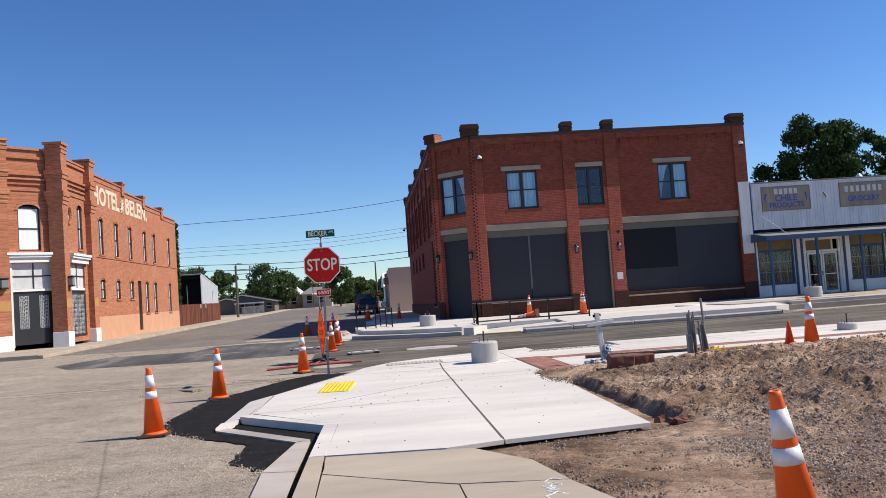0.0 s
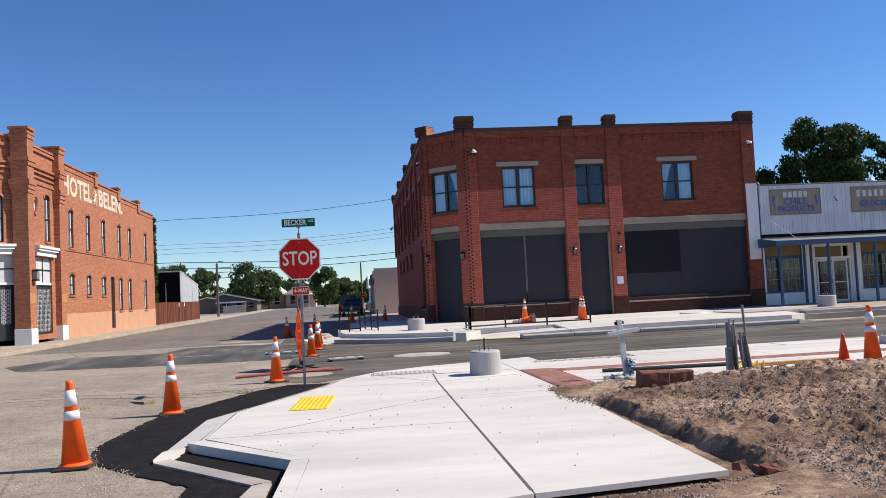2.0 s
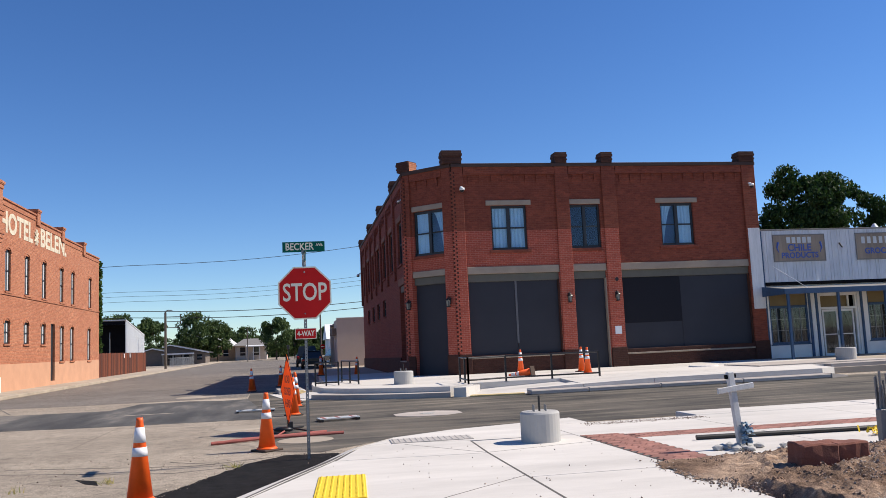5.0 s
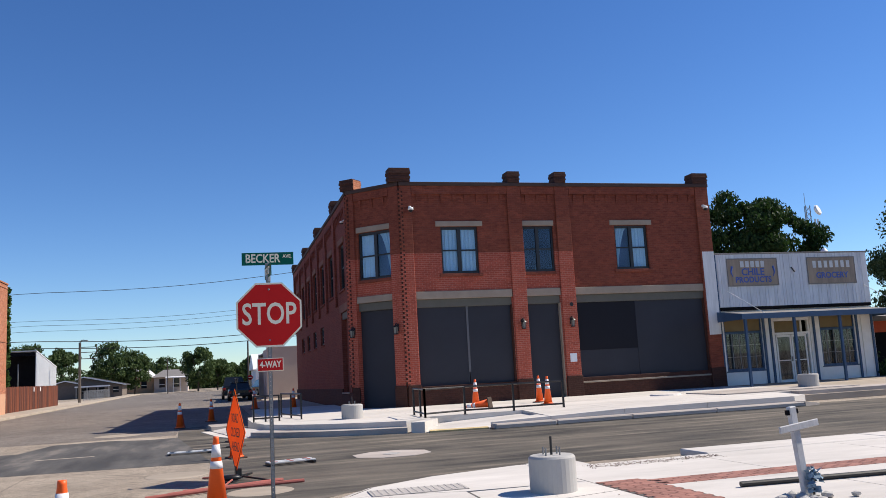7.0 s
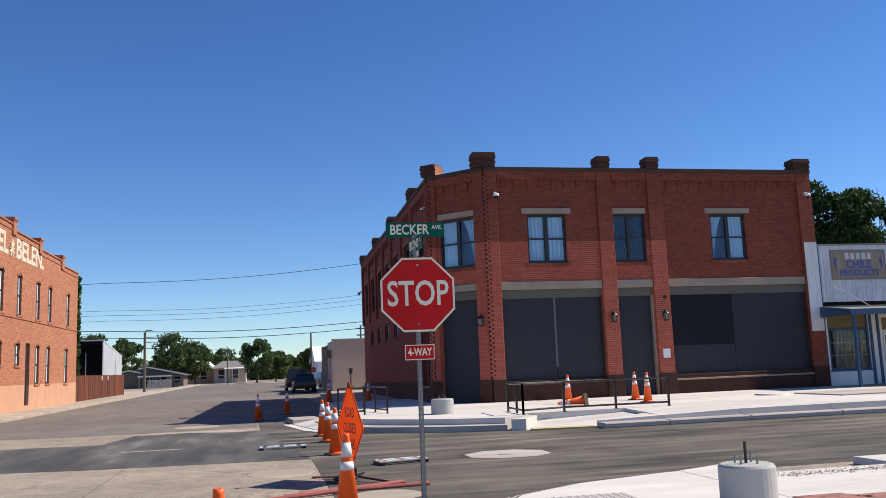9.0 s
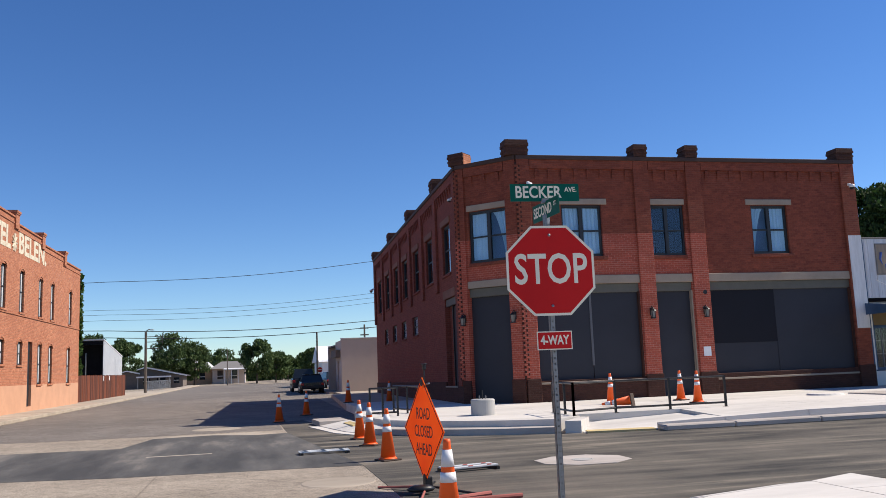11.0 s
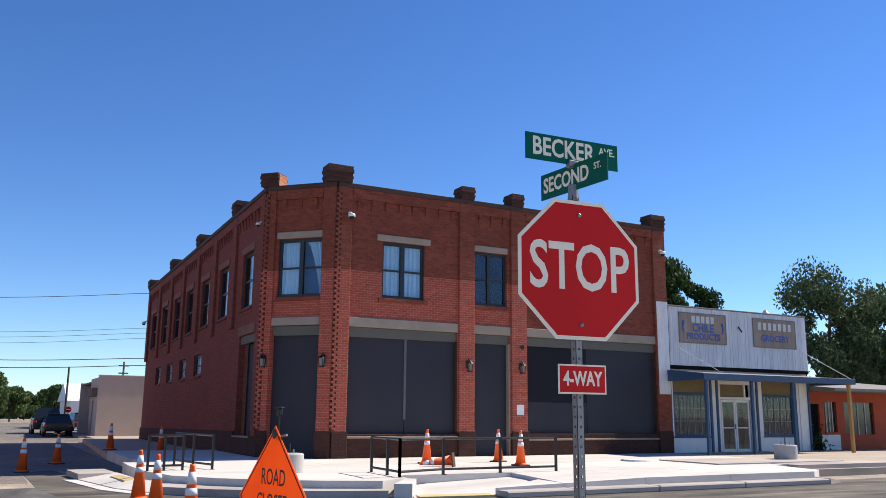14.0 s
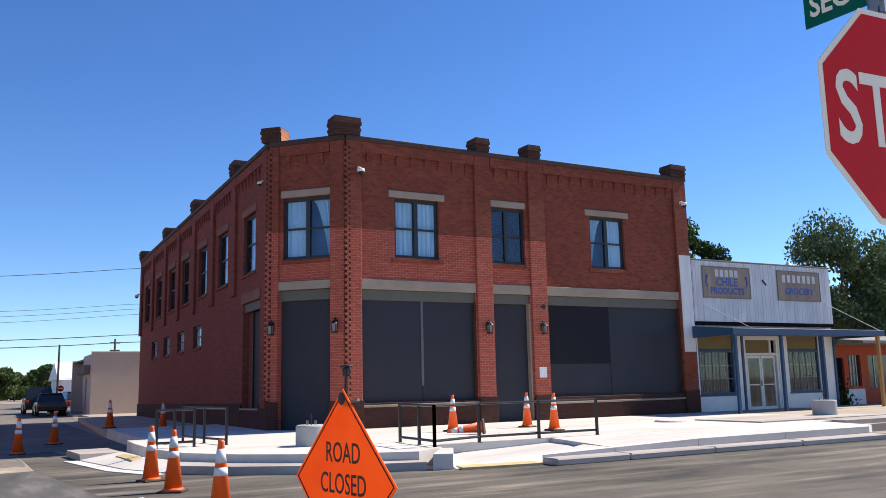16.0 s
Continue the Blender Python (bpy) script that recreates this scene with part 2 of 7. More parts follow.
M_BRICK_DARK = brickwork("dark_red_brick", (0.30, 0.078, 0.044), (0.20, 0.050, 0.030), (0.25, 0.085, 0.056), (0.17, 0.045, 0.029), 0.6)
M_BRICK_RED = brickwork("painted_red_brick", (0.48, 0.105, 0.064), (0.37, 0.076, 0.047), (0.53, 0.22, 0.165), (0.36, 0.08, 0.05), 0.5)
M_BRICK_SIDE = brickwork("brown_red_brick", (0.27, 0.070, 0.045), (0.20, 0.050, 0.033), (0.24, 0.09, 0.064), (0.18, 0.047, 0.034), 0.5)
M_BRICK_PLINTH = brickwork("plinth_brick", (0.085, 0.034, 0.024), (0.07, 0.028, 0.02), (0.075, 0.036, 0.027), (0.06, 0.027, 0.02), 0.5)
M_BRICK_HOTEL = brickwork("orange_brick", (0.56, 0.225, 0.12), (0.36, 0.125, 0.065), (0.50, 0.27, 0.17), (0.38, 0.14, 0.078), 0.6)
M_BRICK_HOTEL_TAN = plain("tan_render", (0.52, 0.285, 0.175), 0.9, vary=0.15, scale=1.2)
M_BRICK_CAP = brickwork("sooty_brick", (0.10, 0.042, 0.030), (0.075, 0.032, 0.023), (0.085, 0.045, 0.035), (0.06, 0.028, 0.021), 0.5)
M_COPING = plain("dark_coping", (0.055, 0.03, 0.025), 0.8, vary=0.3)
M_STONE_DULL = plain("dull_brown_stone_lintel", (0.21, 0.10, 0.065), 0.9, vary=0.3, scale=2, bump=0.3)
M_STONE = plain("grey_stone_lintel", (0.33, 0.265, 0.205), 0.9, vary=0.2, scale=2, bump=0.3)
M_SHUTTER = plain("grey_panel", (0.029, 0.030, 0.039), 0.6, vary=0.16, scale=0.8, bump=0.05, spec=0.3)
M_SHUTTER_DARK = plain("dark_panel", (0.010, 0.010, 0.015), 0.6, vary=0.12, scale=0.8, bump=0.05, spec=0.2)
M_FASCIA = plain("olive_fascia", (0.11, 0.105, 0.085), 0.7, vary=0.15)
M_FRAME = plain("black_window_frame", (0.018, 0.02, 0.024), 0.45, vary=0.2, bump=0.05)
M_CURTAIN = plain("pale_curtain", (0.74, 0.80, 0.84), 0.9, vary=0.12, scale=1.5, stretch=(9, 9, 0.4), bump=0.3)
# pale curtain with the panes' blue sky reflection mixed into its colour
M_CURTAIN_SKY = plain("pale_curtain_sky_tint", (0.47, 0.64, 0.72), 0.9, vary=0.16, scale=1.5, stretch=(9, 9, 0.4), bump=0.3)
# dark blue that paints the sky's reflection in a dim window
M_DIM_SKY = plain("dim_sky_reflection", (0.035, 0.05, 0.075), 0.95, vary=0.25, scale=2, spec=0.05)
M_BLUE_DRAPE = plain("blue_drape", (0.10, 0.17, 0.34), 0.9, vary=0.2, scale=2)
# near-black; on boards inside openings it puts the rooms' shade into the colour
M_DARK = plain("near_black_and_room_shade", (0.012, 0.012, 0.014), 1.0, vary=0.3, bump=0, spec=0.03)
M_GLASS = glass("window_glass")
M_METAL = plain("galvanised_steel", (0.24, 0.245, 0.25), 0.5, 0.7, vary=0.2, scale=8)
M_BLACK = plain("black_metal", (0.016, 0.016, 0.018), 0.42, 0.3, vary=0.3)
M_RAIL = plain("black_rail_paint", (0.012, 0.012, 0.014), 0.38, 0.2, vary=0.2)
M_WHITE_MET = plain("white_enamel", (0.78, 0.78, 0.77), 0.4, vary=0.06)
M_LAMPGLASS = plain("frosted_lamp_glass", (0.20, 0.20, 0.18), 0.3, vary=0.1)
M_PAPER = plain("white_paper", (0.75, 0.76, 0.78), 0.8, vary=0.06)
M_OLDROAD, M_NEWROAD, M_PATCH = old_road(), new_road(), patch_road()
M_SIDEROAD = old_road("side_street_asphalt", (0.165, 0.148, 0.135), (0.245, 0.22, 0.195))
M_FRESH = plain("black_asphalt_and_gap_shade", (0.017, 0.016, 0.016), 0.95, vary=0.7, scale=5, fine=55, bump=1.0, spec=0.1)
M_CONC = concrete("new_concrete", (0.64, 0.605, 0.56), 0.2)
M_CONC_OLD = concrete("old_concrete", (0.43, 0.365, 0.29), 0.25)
M_CONC_KERB = concrete("kerb_concrete", (0.46, 0.41, 0.37), 0.3)
M_CONC_POST = concrete("cast_concrete", (0.44, 0.43, 0.41), 0.15, (1, 1, 0.5))
M_JOINT = plain("joint_filler", (0.11, 0.10, 0.09), 0.95, vary=0.2)
M_SOIL = soil()
M_STONES = island("loose_gravel", [(0.0, (0.14, 0.10, 0.078)), (0.5, (0.28, 0.215, 0.17)), (1.0, (0.47, 0.39, 0.325))])
M_GRIT = island("tan_grit", [(0.0, (0.30, 0.235, 0.18)), (0.5, (0.52, 0.43, 0.335)), (1.0, (0.70, 0.60, 0.49))])
M_ROOF_DARK = plain("dark_shingle_roof", (0.045, 0.042, 0.042), 0.9, vary=0.25)
M_GREYGRAVEL = island("grey_gravel", [(0.0, (0.19, 0.15, 0.12)), (0.5, (0.42, 0.35, 0.29)), (1.0, (0.68, 0.59, 0.50))])
M_CLODS = island("soil_clods", [(0.0, (0.20, 0.125, 0.085)), (0.6, (0.32, 0.215, 0.155)), (1.0, (0.42, 0.30, 0.22))], 1.0, 0.05)
M_PAVER = plain("red_paver", (0.37, 0.17, 0.13), 0.9, vary=0.2, scale=6, rnd=0.35)
M_YELLOW = plain("yellow_tactile", (0.80, 0.56, 0.03), 0.7, vary=0.12, scale=5)
M_YELLOW_PALE = plain("dusty_yellow_tactile", (0.55, 0.42, 0.2), 0.85, vary=0.2)
M_GREY_TACT = plain("dusty_grey_tactile", (0.42, 0.39, 0.36), 0.9, vary=0.15)
M_ORANGE = plain("orange_cone_rubber", (0.93, 0.115, 0.010), 0.5, vary=0.14, scale=6, bump=0.1)
M_ORANGE_RED = plain("faded_red_cone", (0.72, 0.06, 0.012), 0.55, vary=0.15, scale=6)
M_BAND = plain("white_reflective_band", (0.74, 0.73, 0.74), 0.45, vary=0.1, scale=9)
M_CONEBASE = plain("cone_base_rubber", (0.05, 0.028, 0.018), 0.8, vary=0.4)
M_SIGN_RED = plain("red_sign_sheeting", (0.58, 0.015, 0.015), 0.5, vary=0.08, bump=0.03, spec=0.15)
M_SIGN_WHITE = plain("white_sign_sheeting", (0.88, 0.80, 0.62), 0.42, vary=0.06, bump=0.03)
M_SIGN_GREEN = plain("green_sign_sheeting", (0.0, 0.105, 0.07), 0.5, vary=0.12, bump=0.03, spec=0.15)
def vinyl():
    m, t, b = nodes_of("orange_roll_up_vinyl")
    c = ramp_node(t, noise_node(t, 3.0, 4, 0.6), [(0.3, (0.92, 0.215, 0.022)), (0.7, (0.98, 0.275, 0.032))])
    t.links.new(c, b.inputs["Base Color"])
    b.inputs["Roughness"].default_value = 0.5
    b.inputs["Specular IOR Level"].default_value = 0.2
    tr = t.nodes.new("ShaderNodeBsdfTranslucent")
    t.links.new(c, tr.inputs[0])
    mx = t.nodes.new("ShaderNodeMixShader")
    mx.inputs[0].default_value = 0.5
    t.links.new(b.outputs[0], mx.inputs[1])
    t.links.new(tr.outputs[0], mx.inputs[2])
    t.links.new(mx.outputs[0], t.nodes["Material Output"].inputs[0])
    return m


M_SIGN_BLACK = plain("black_sign_ink", (0.012, 0.01, 0.01), 0.5, vary=0.1, bump=0)
M_SIGN_ORANGE = vinyl()
M_WHITEWOOD = sheeting("white_painted_boards", (0.74, 0.75, 0.77))
M_WHITETRIM = plain("white_trim_paint", (0.74, 0.74, 0.73), 0.6, vary=0.1)
M_BLUE = plain("blue_painted_wood", (0.026, 0.07, 0.15), 0.6, vary=0.25, scale=4)
M_SIGNBOARD = sheeting("tan_signboard", (0.36, 0.285, 0.215), vary=0.3)
M_SIGNBLUE = plain("blue_lettering", (0.045, 0.10, 0.36), 0.7, vary=0.25)
M_SIGNGREY = plain("pale_lettering", (0.55, 0.57, 0.58), 0.7, vary=0.2)
M_TAN_BLIND = plain("tan_blind", (0.20, 0.15, 0.075), 0.9, vary=0.15)
M_WOOD_POST = plain("yellow_wood_post", (0.45, 0.24, 0.075), 0.7, vary=0.2, stretch=(6, 6, 0.6))
M_FADED = plain("faded_cream_paint", (0.60, 0.53, 0.40), 0.9, vary=0.35, scale=5)
M_FENCE = plain("stained_fence_board", (0.17, 0.038, 0.009), 0.9, vary=0.4, scale=3, stretch=(6, 6, 0.5), rnd=0.65)
M_CORR = plain("white_corrugated_metal", (0.66, 0.67, 0.68), 0.5, 0.2, vary=0.1)
M_STUCCO = plain("beige_stucco", (0.54, 0.455, 0.39), 0.9, vary=0.1, scale=1)
M_WHITEWALL = plain("white_wall", (0.76, 0.76, 0.75), 0.8, vary=0.08)
M_HGLASS = plain("greyed_window_glass", (0.10, 0.11, 0.12), 0.12, vary=0.5, scale=1.2, bump=0)
M_HFRAME_DIM = plain("dull_glazing_bar", (0.24, 0.24, 0.24), 0.7, vary=0.2)
M_HFRAME = plain("weathered_pale_frame", (0.34, 0.31, 0.28), 0.7, vary=0.2)
M_ROOF = plain("grey_roof", (0.20, 0.19, 0.18), 0.85, vary=0.2)
M_ROOF_WHITE = plain("white_metal_roof", (0.8, 0.8, 0.8), 0.6, vary=0.06)
M_HOUSE = plain("dull_house_wall", (0.16, 0.13, 0.11), 0.9, vary=0.2)
M_HOUSE_TAN = plain("tan_house_wall", (0.42, 0.27, 0.16), 0.9, vary=0.2)
M_BARK = plain("tree_bark", (0.10, 0.075, 0.055), 0.95, vary=0.35, stretch=(6, 6, 1))
M_LEAF = leaf_mat("green_leaves", (0.012, 0.032, 0.008), (0.045, 0.09, 0.02))
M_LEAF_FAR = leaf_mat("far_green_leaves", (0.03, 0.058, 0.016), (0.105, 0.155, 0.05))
M_LEAF_GREY = leaf_mat("grey_green_leaves", (0.03, 0.055, 0.022), (0.105, 0.155, 0.065))
M_POLE = plain("weathered_pole", (0.10, 0.08, 0.065), 0.9, vary=0.25)
M_WIRE = plain("black_wire", (0.02, 0.02, 0.022), 0.7, vary=0.1, bump=0)
M_CARPAINT = plain("black_car_paint", (0.012, 0.013, 0.016), 0.2, 0.0, vary=0.1, bump=0)
M_CARGLASS = plain("dark_car_glass", (0.02, 0.025, 0.03), 0.08, vary=0.1, bump=0)
M_TYRE = plain("tyre_rubber", (0.02, 0.02, 0.02), 0.9, vary=0.2)
M_RIM = plain("alloy_rim", (0.5, 0.5, 0.52), 0.35, 0.8)
M_TAIL = plain("red_tail_light", (0.4, 0.01, 0.01), 0.25, vary=0.1, bump=0)
M_REDSTONE = plain("red_sandstone", (0.19, 0.068, 0.045), 0.95, vary=0.4, scale=6, bump=0.7)
M_REBAR = plain("weathered_stake", (0.24, 0.23, 0.225), 0.65, 0.5, vary=0.3)
M_GREYWOOD = plain("weathered_white_wood", (0.52, 0.52, 0.52), 0.85, vary=0.25, scale=7, stretch=(1, 1, 0.4))
M_BLUEPLASTIC = plain("blue_plastic_flowers", (0.20, 0.30, 0.40), 0.5, vary=0.35, scale=14)
M_PIPE = plain("black_pipe", (0.015, 0.015, 0.015), 0.5, vary=0.2)
M_REDBAR = plain("faded_red_bar", (0.35, 0.10, 0.08), 0.8, vary=0.3)
M_VINE = leaf_mat("vine_leaves", (0.02, 0.05, 0.01), (0.07, 0.13, 0.03))
M_ORANGE_SHOP = plain("orange_painted_wall", (0.42, 0.07, 0.026), 0.8, vary=0.2)
M_GRASS = island("dry_weeds", [(0.0, (0.12, 0.14, 0.04)), (1.0, (0.33, 0.27, 0.11))])
M_CURBYEL = plain("worn_yellow_paint", (0.55, 0.46, 0.22), 0.85, vary=0.25, scale=6)


# ---- building helpers ----
def link(name, bm, mat, m=None, smooth=False):
    me = bpy.data.meshes.new(name)
    bm.normal_update()
    bm.to_mesh(me)
    bm.free()
    me.materials.append(mat)
    if smooth:
        for p in me.polygons:
            p.use_smooth = True
    ob = new(name, me)
    if m is not None:
        ob.matrix_world = m
    return ob


def part(name, bm, mat, parent, label="", smooth=False, m=None):
    """One mesh under a thing or a part; m is its pose in the parent's own frame."""
    ob = link(name, bm, mat, None, smooth)
    ob.parent = parent
    if m is not None:
        ob.matrix_basis = m
    if label:
        ob["label"] = label
    return ob


def thing(name, m, label, category, group="", kind=""):
    ob = new(name)
    ob.empty_display_size = 0.2
    ob.matrix_world = m
    return tagged(ob, label, category, group, kind)


def solid(name, bm, mat, label, category, group="", kind="", m=None, smooth=False):
    return tagged(link(name, bm, mat, m, smooth), label, category, group, kind)


def box(x0, x1, y0, y1, z0, z1, bev=0.0, bm=None):
    own = bm if bm is not None else bmesh.new()
    r = bmesh.ops.create_cube(own, size=1)
    vs = r["verts"]
    bmesh.ops.scale(own, vec=(abs(x1 - x0), abs(y1 - y0), abs(z1 - z0)), verts=vs)
    bmesh.ops.translate(own, vec=((x0 + x1) / 2, (y0 + y1) / 2, (z0 + z1) / 2), verts=vs)
    if bev:
        es = list({e for v in vs for e in v.link_edges})
        bmesh.ops.bevel(own, geom=es, offset=bev, segments=1, affect="EDGES")
    return own


def prism(pts, z0, z1, bm=None):
    """An upright slab over a plan; z1 may be a number or a height for each corner."""
    own = bm if bm is not None else bmesh.new()
    tops = z1 if isinstance(z1, (list, tuple)) else [z1] * len(pts)
    a = [own.verts.new((x, y, z0)) for x, y in pts]
    b = [own.verts.new((x, y, z)) for (x, y), z in zip(pts, tops)]
    n = len(pts)
    own.faces.new(list(reversed(a)))
    own.faces.new(b)
    for i in range(n):
        own.faces.new((a[i], a[(i + 1) % n], b[(i + 1) % n], b[i]))
    bmesh.ops.recalc_face_normals(own, faces=own.faces)
    return own


def tube(p, q, r, r2=None, seg=10, bm=None):
    own = bm if bm is not None else bmesh.new()
    p, q = Vector(p), Vector(q)
    d = q - p
    res = bmesh.ops.create_cone(own, cap_ends=True, segments=seg, radius1=r, radius2=r if r2 is None else r2, depth=d.length)
    rot = d.to_track_quat("Z", "Y").to_matrix().to_4x4()
    bmesh.ops.transform(own, matrix=Matrix.Translation((p + q) / 2) @ rot, verts=res["verts"])
    return own


def lathe(profile, seg=20, bm=None):
    """A turned body from rows of radius and height."""
    own = bm if bm is not None else bmesh.new()
    rings = []
    for r, z in profile:
        rings.append([own.verts.new((r * math.cos(2 * math.pi * i / seg), r * math.sin(2 * math.pi * i / seg), z)) for i in range(seg)])
    for a, b in zip(rings, rings[1:]):
        for i in range(seg):
            own.faces.new((a[i], a[(i + 1) % seg], b[(i + 1) % seg], b[i]))
    own.faces.new(list(reversed(rings[0])))
    own.faces.new(rings[-1])
    return own


def pierced(width, z0, z1, depth, holes, u0=0.0):
    """A wall with openings: local x along it, y into it, z up. holes are (u0, u1, z0, z1)."""
    bm = bmesh.new()
    us = sorted({round(v, 4) for v in [u0, u0 + width] + [min(max(h[k], u0), u0 + width) for h in holes for k in (0, 1)]})
    zs = sorted({round(v, 4) for v in [z0, z1] + [min(max(h[k], z0), z1) for h in holes for k in (2, 3)]})
    full = {}
    for i in range(len(us) - 1):
        for k in range(len(zs) - 1):
            u, z = (us[i] + us[i + 1]) / 2, (zs[k] + zs[k + 1]) / 2
            full[i, k] = not any(h[0] < u < h[1] and h[2] < z < h[3] for h in holes)
    made = {}

    def vert(i, k, s):
        if (i, k, s) not in made:
            made[i, k, s] = bm.verts.new((us[i], depth * s, zs[k]))
        return made[i, k, s]

    for (i, k), there in full.items():
        if not there:
            continue
        bm.faces.new([vert(*q, 0) for q in ((i, k), (i + 1, k), (i + 1, k + 1), (i, k + 1))])
        bm.faces.new([vert(*q, 1) for q in ((i, k), (i, k + 1), (i + 1, k + 1), (i + 1, k))])
        for di, dk_, a, b in ((-1, 0, (i, k), (i, k + 1)), (1, 0, (i + 1, k + 1), (i + 1, k)), (0, -1, (i + 1, k), (i, k)), (0, 1, (i, k + 1), (i + 1, k + 1))):
            if not full.get((i + di, k + dk_), False):
                bm.faces.new((vert(*a, 0), vert(*b, 0), vert(*b, 1), vert(*a, 1)))
    bmesh.ops.recalc_face_normals(bm, faces=bm.faces)
    return bm


def stack(x0, x1, y0, y1, profile):
    """A square pier whose sides step in and out: rows of overhang and height."""
    bm = bmesh.new()
    rings = [[bm.verts.new(v) for v in ((x0 - o, y0 - o, z), (x1 + o, y0 - o, z), (x1 + o, y1 + o, z), (x0 - o, y1 + o, z))] for o, z in profile]
    for a, b in zip(rings, rings[1:]):
        for i in range(4):
            bm.faces.new((a[i], a[(i + 1) % 4], b[(i + 1) % 4], b[i]))
    bm.faces.new(list(reversed(rings[0])))
    bm.faces.new(rings[-1])
    return bm


def letters(text, size, depth=0.004, bold=0.0, squeeze=1.0):
    """Lettering as a mesh, centred, in the local x-z plane and facing -y."""
    cu = bpy.data.curves.new("lettering", "FONT")
    cu.body, cu.size, cu.extrude, cu.offset = text, size, depth, bold
    cu.align_x, cu.align_y, cu.resolution_u = "CENTER", "CENTER", 3
    ob = bpy.data.objects.new("lettering", cu)
    scene.collection.objects.link(ob)
    me = bpy.data.meshes.new_from_object(ob.evaluated_get(bpy.context.evaluated_depsgraph_get()))
    bm = bmesh.new()
    bm.from_mesh(me)
    bpy.data.objects.remove(ob)
    bpy.data.meshes.remove(me)
    bpy.data.curves.remove(cu)
    bmesh.ops.scale(bm, vec=(squeeze, 1, 1), verts=bm.verts)
    bmesh.ops.rotate(bm, cent=(0, 0, 0), matrix=Matrix.Rotation(radians(90), 3, "X"), verts=bm.verts)
    return bm


def shifted(bm, x=0, y=0, z=0, rz=0, rx=0, ry=0):
    bmesh.ops.transform(bm, matrix=pose(x, y, z, rx, ry, rz), verts=bm.verts)
    return bm


# ---- ground, roads and pavements ----
g = bmesh.new()
N = 60
for i in range(N + 1):
    for j in range(N + 1):
        fx, fy = (i / N) * 2 - 1, (j / N) * 2 - 1
        g.verts.new((1500 * fx * abs(fx) ** 1.5, 40 + 1500 * fy * abs(fy) ** 1.5, 0))
g.verts.ensure_lookup_table()
for i in range(N):
    for j in range(N):
        a = i * (N + 1) + j
        g.faces.new((g.verts[a], g.verts[a + N + 1], g.verts[a + N + 2], g.verts[a + 1]))
solid("ground", g, M_OLDROAD, "sun-bleached old asphalt and dusty ground of the crossing", "ground", kind="structure")

KERB_CURVE = [(-1.75, 38.5), (-1.62, 36.8), (-1.13, 33.9), (-0.56, 32.55), (0.35, 31.5), (1.2, 30.9), (2.2, 30.35), (3.35, 29.95)]
solid("road", prism([(-1.55, 19.6), (-0.7, 19.0), (0.2, 19.9), (1.5, 20.5), (3.9, 21.0), (90, 21.0), (90, 29.6), (3.4, 30.1), (1.2, 31.0), (-0.5, 32.7), (-1.1, 34.1), (-1.9, 40.6), (-2.75, 40.2), (-2.6, 35.0), (-1.6, 26.1)], 0.0, 0.005), M_NEWROAD, "dark newly laid asphalt road streaked with pale dust", "road", kind="structure")
solid("road_patch", prism([(-1.6, 26.1), (-2.6, 35.0), (-3.4, 34.8), (-4.6, 35.6), (-6.1, 35.4), (-6.5, 32.6), (-9.6, 32.9), (-10.5, 29.6), (-9.3, 27.3), (-5.7, 26.5)], 0.0, 0.004), M_PATCH, "darker worn asphalt patch across the side street", "road", kind="structure")



def ragged(pts, amount, seed, step=0.25):
    """A plan with uneven edges."""
    rng, out = random.Random(seed), []
    for p, q in zip(pts, pts[1:] + pts[:1]):
        n = max(1, int(math.dist(p, q) / step))
        for k in range(n):
            f = k / n
            j = amount if k else 0.0
            out.append((p[0] + (q[0] - p[0]) * f + rng.uniform(-j, j), p[1] + (q[1] - p[1]) * f + rng.uniform(-j, j)))
    return out


solid("side_street", prism(ragged([(-13.12, 37.3), (-9.0, 36.5), (-2.7, 36.3), (-2.75, 40.2), (-1.9, 40.6), (-0.9, 38.75), (0.04, 38.75), (0.04, 64.0), (1.38, 64.5), (1.38, 150.0), (-13.12, 150.0)], 0.02, 3, 1.0), 0.0, 0.0024), M_SIDEROAD, "worn grey asphalt of the side street", "road", kind="structure")
STRIP = [(-1.14, 8.6), (-1.2, 8.55), (-1.6, 9.18), (-1.54, 10.2), (-2.3, 11.1), (-2.85, 11.8), (-3.08, 12.9), (-2.9, 15.2), (-2.42, 16.4), (-1.78, 18.1), (-1.25, 18.85), (-0.45, 18.7), (-0.35, 17.9), (-1.1, 15.8), (-1.6, 14.5), (-1.7, 12.2), (-2.0, 11.8), (-2.1, 11.4), (-0.95, 10.0), (-0.96, 9.97), (-1.0, 9.8)]
solid("asphalt_strip", prism(ragged(STRIP, 0.03, 4, 0.12), 0.0, 0.012), M_FRESH, "fresh black asphalt strip beside the new kerb", "road", kind="structure")


def stripe(name, pts, mat, label, z=0.008):
    return solid(name, prism(pts, 0.0, z), mat, label, "marking", kind="structure")


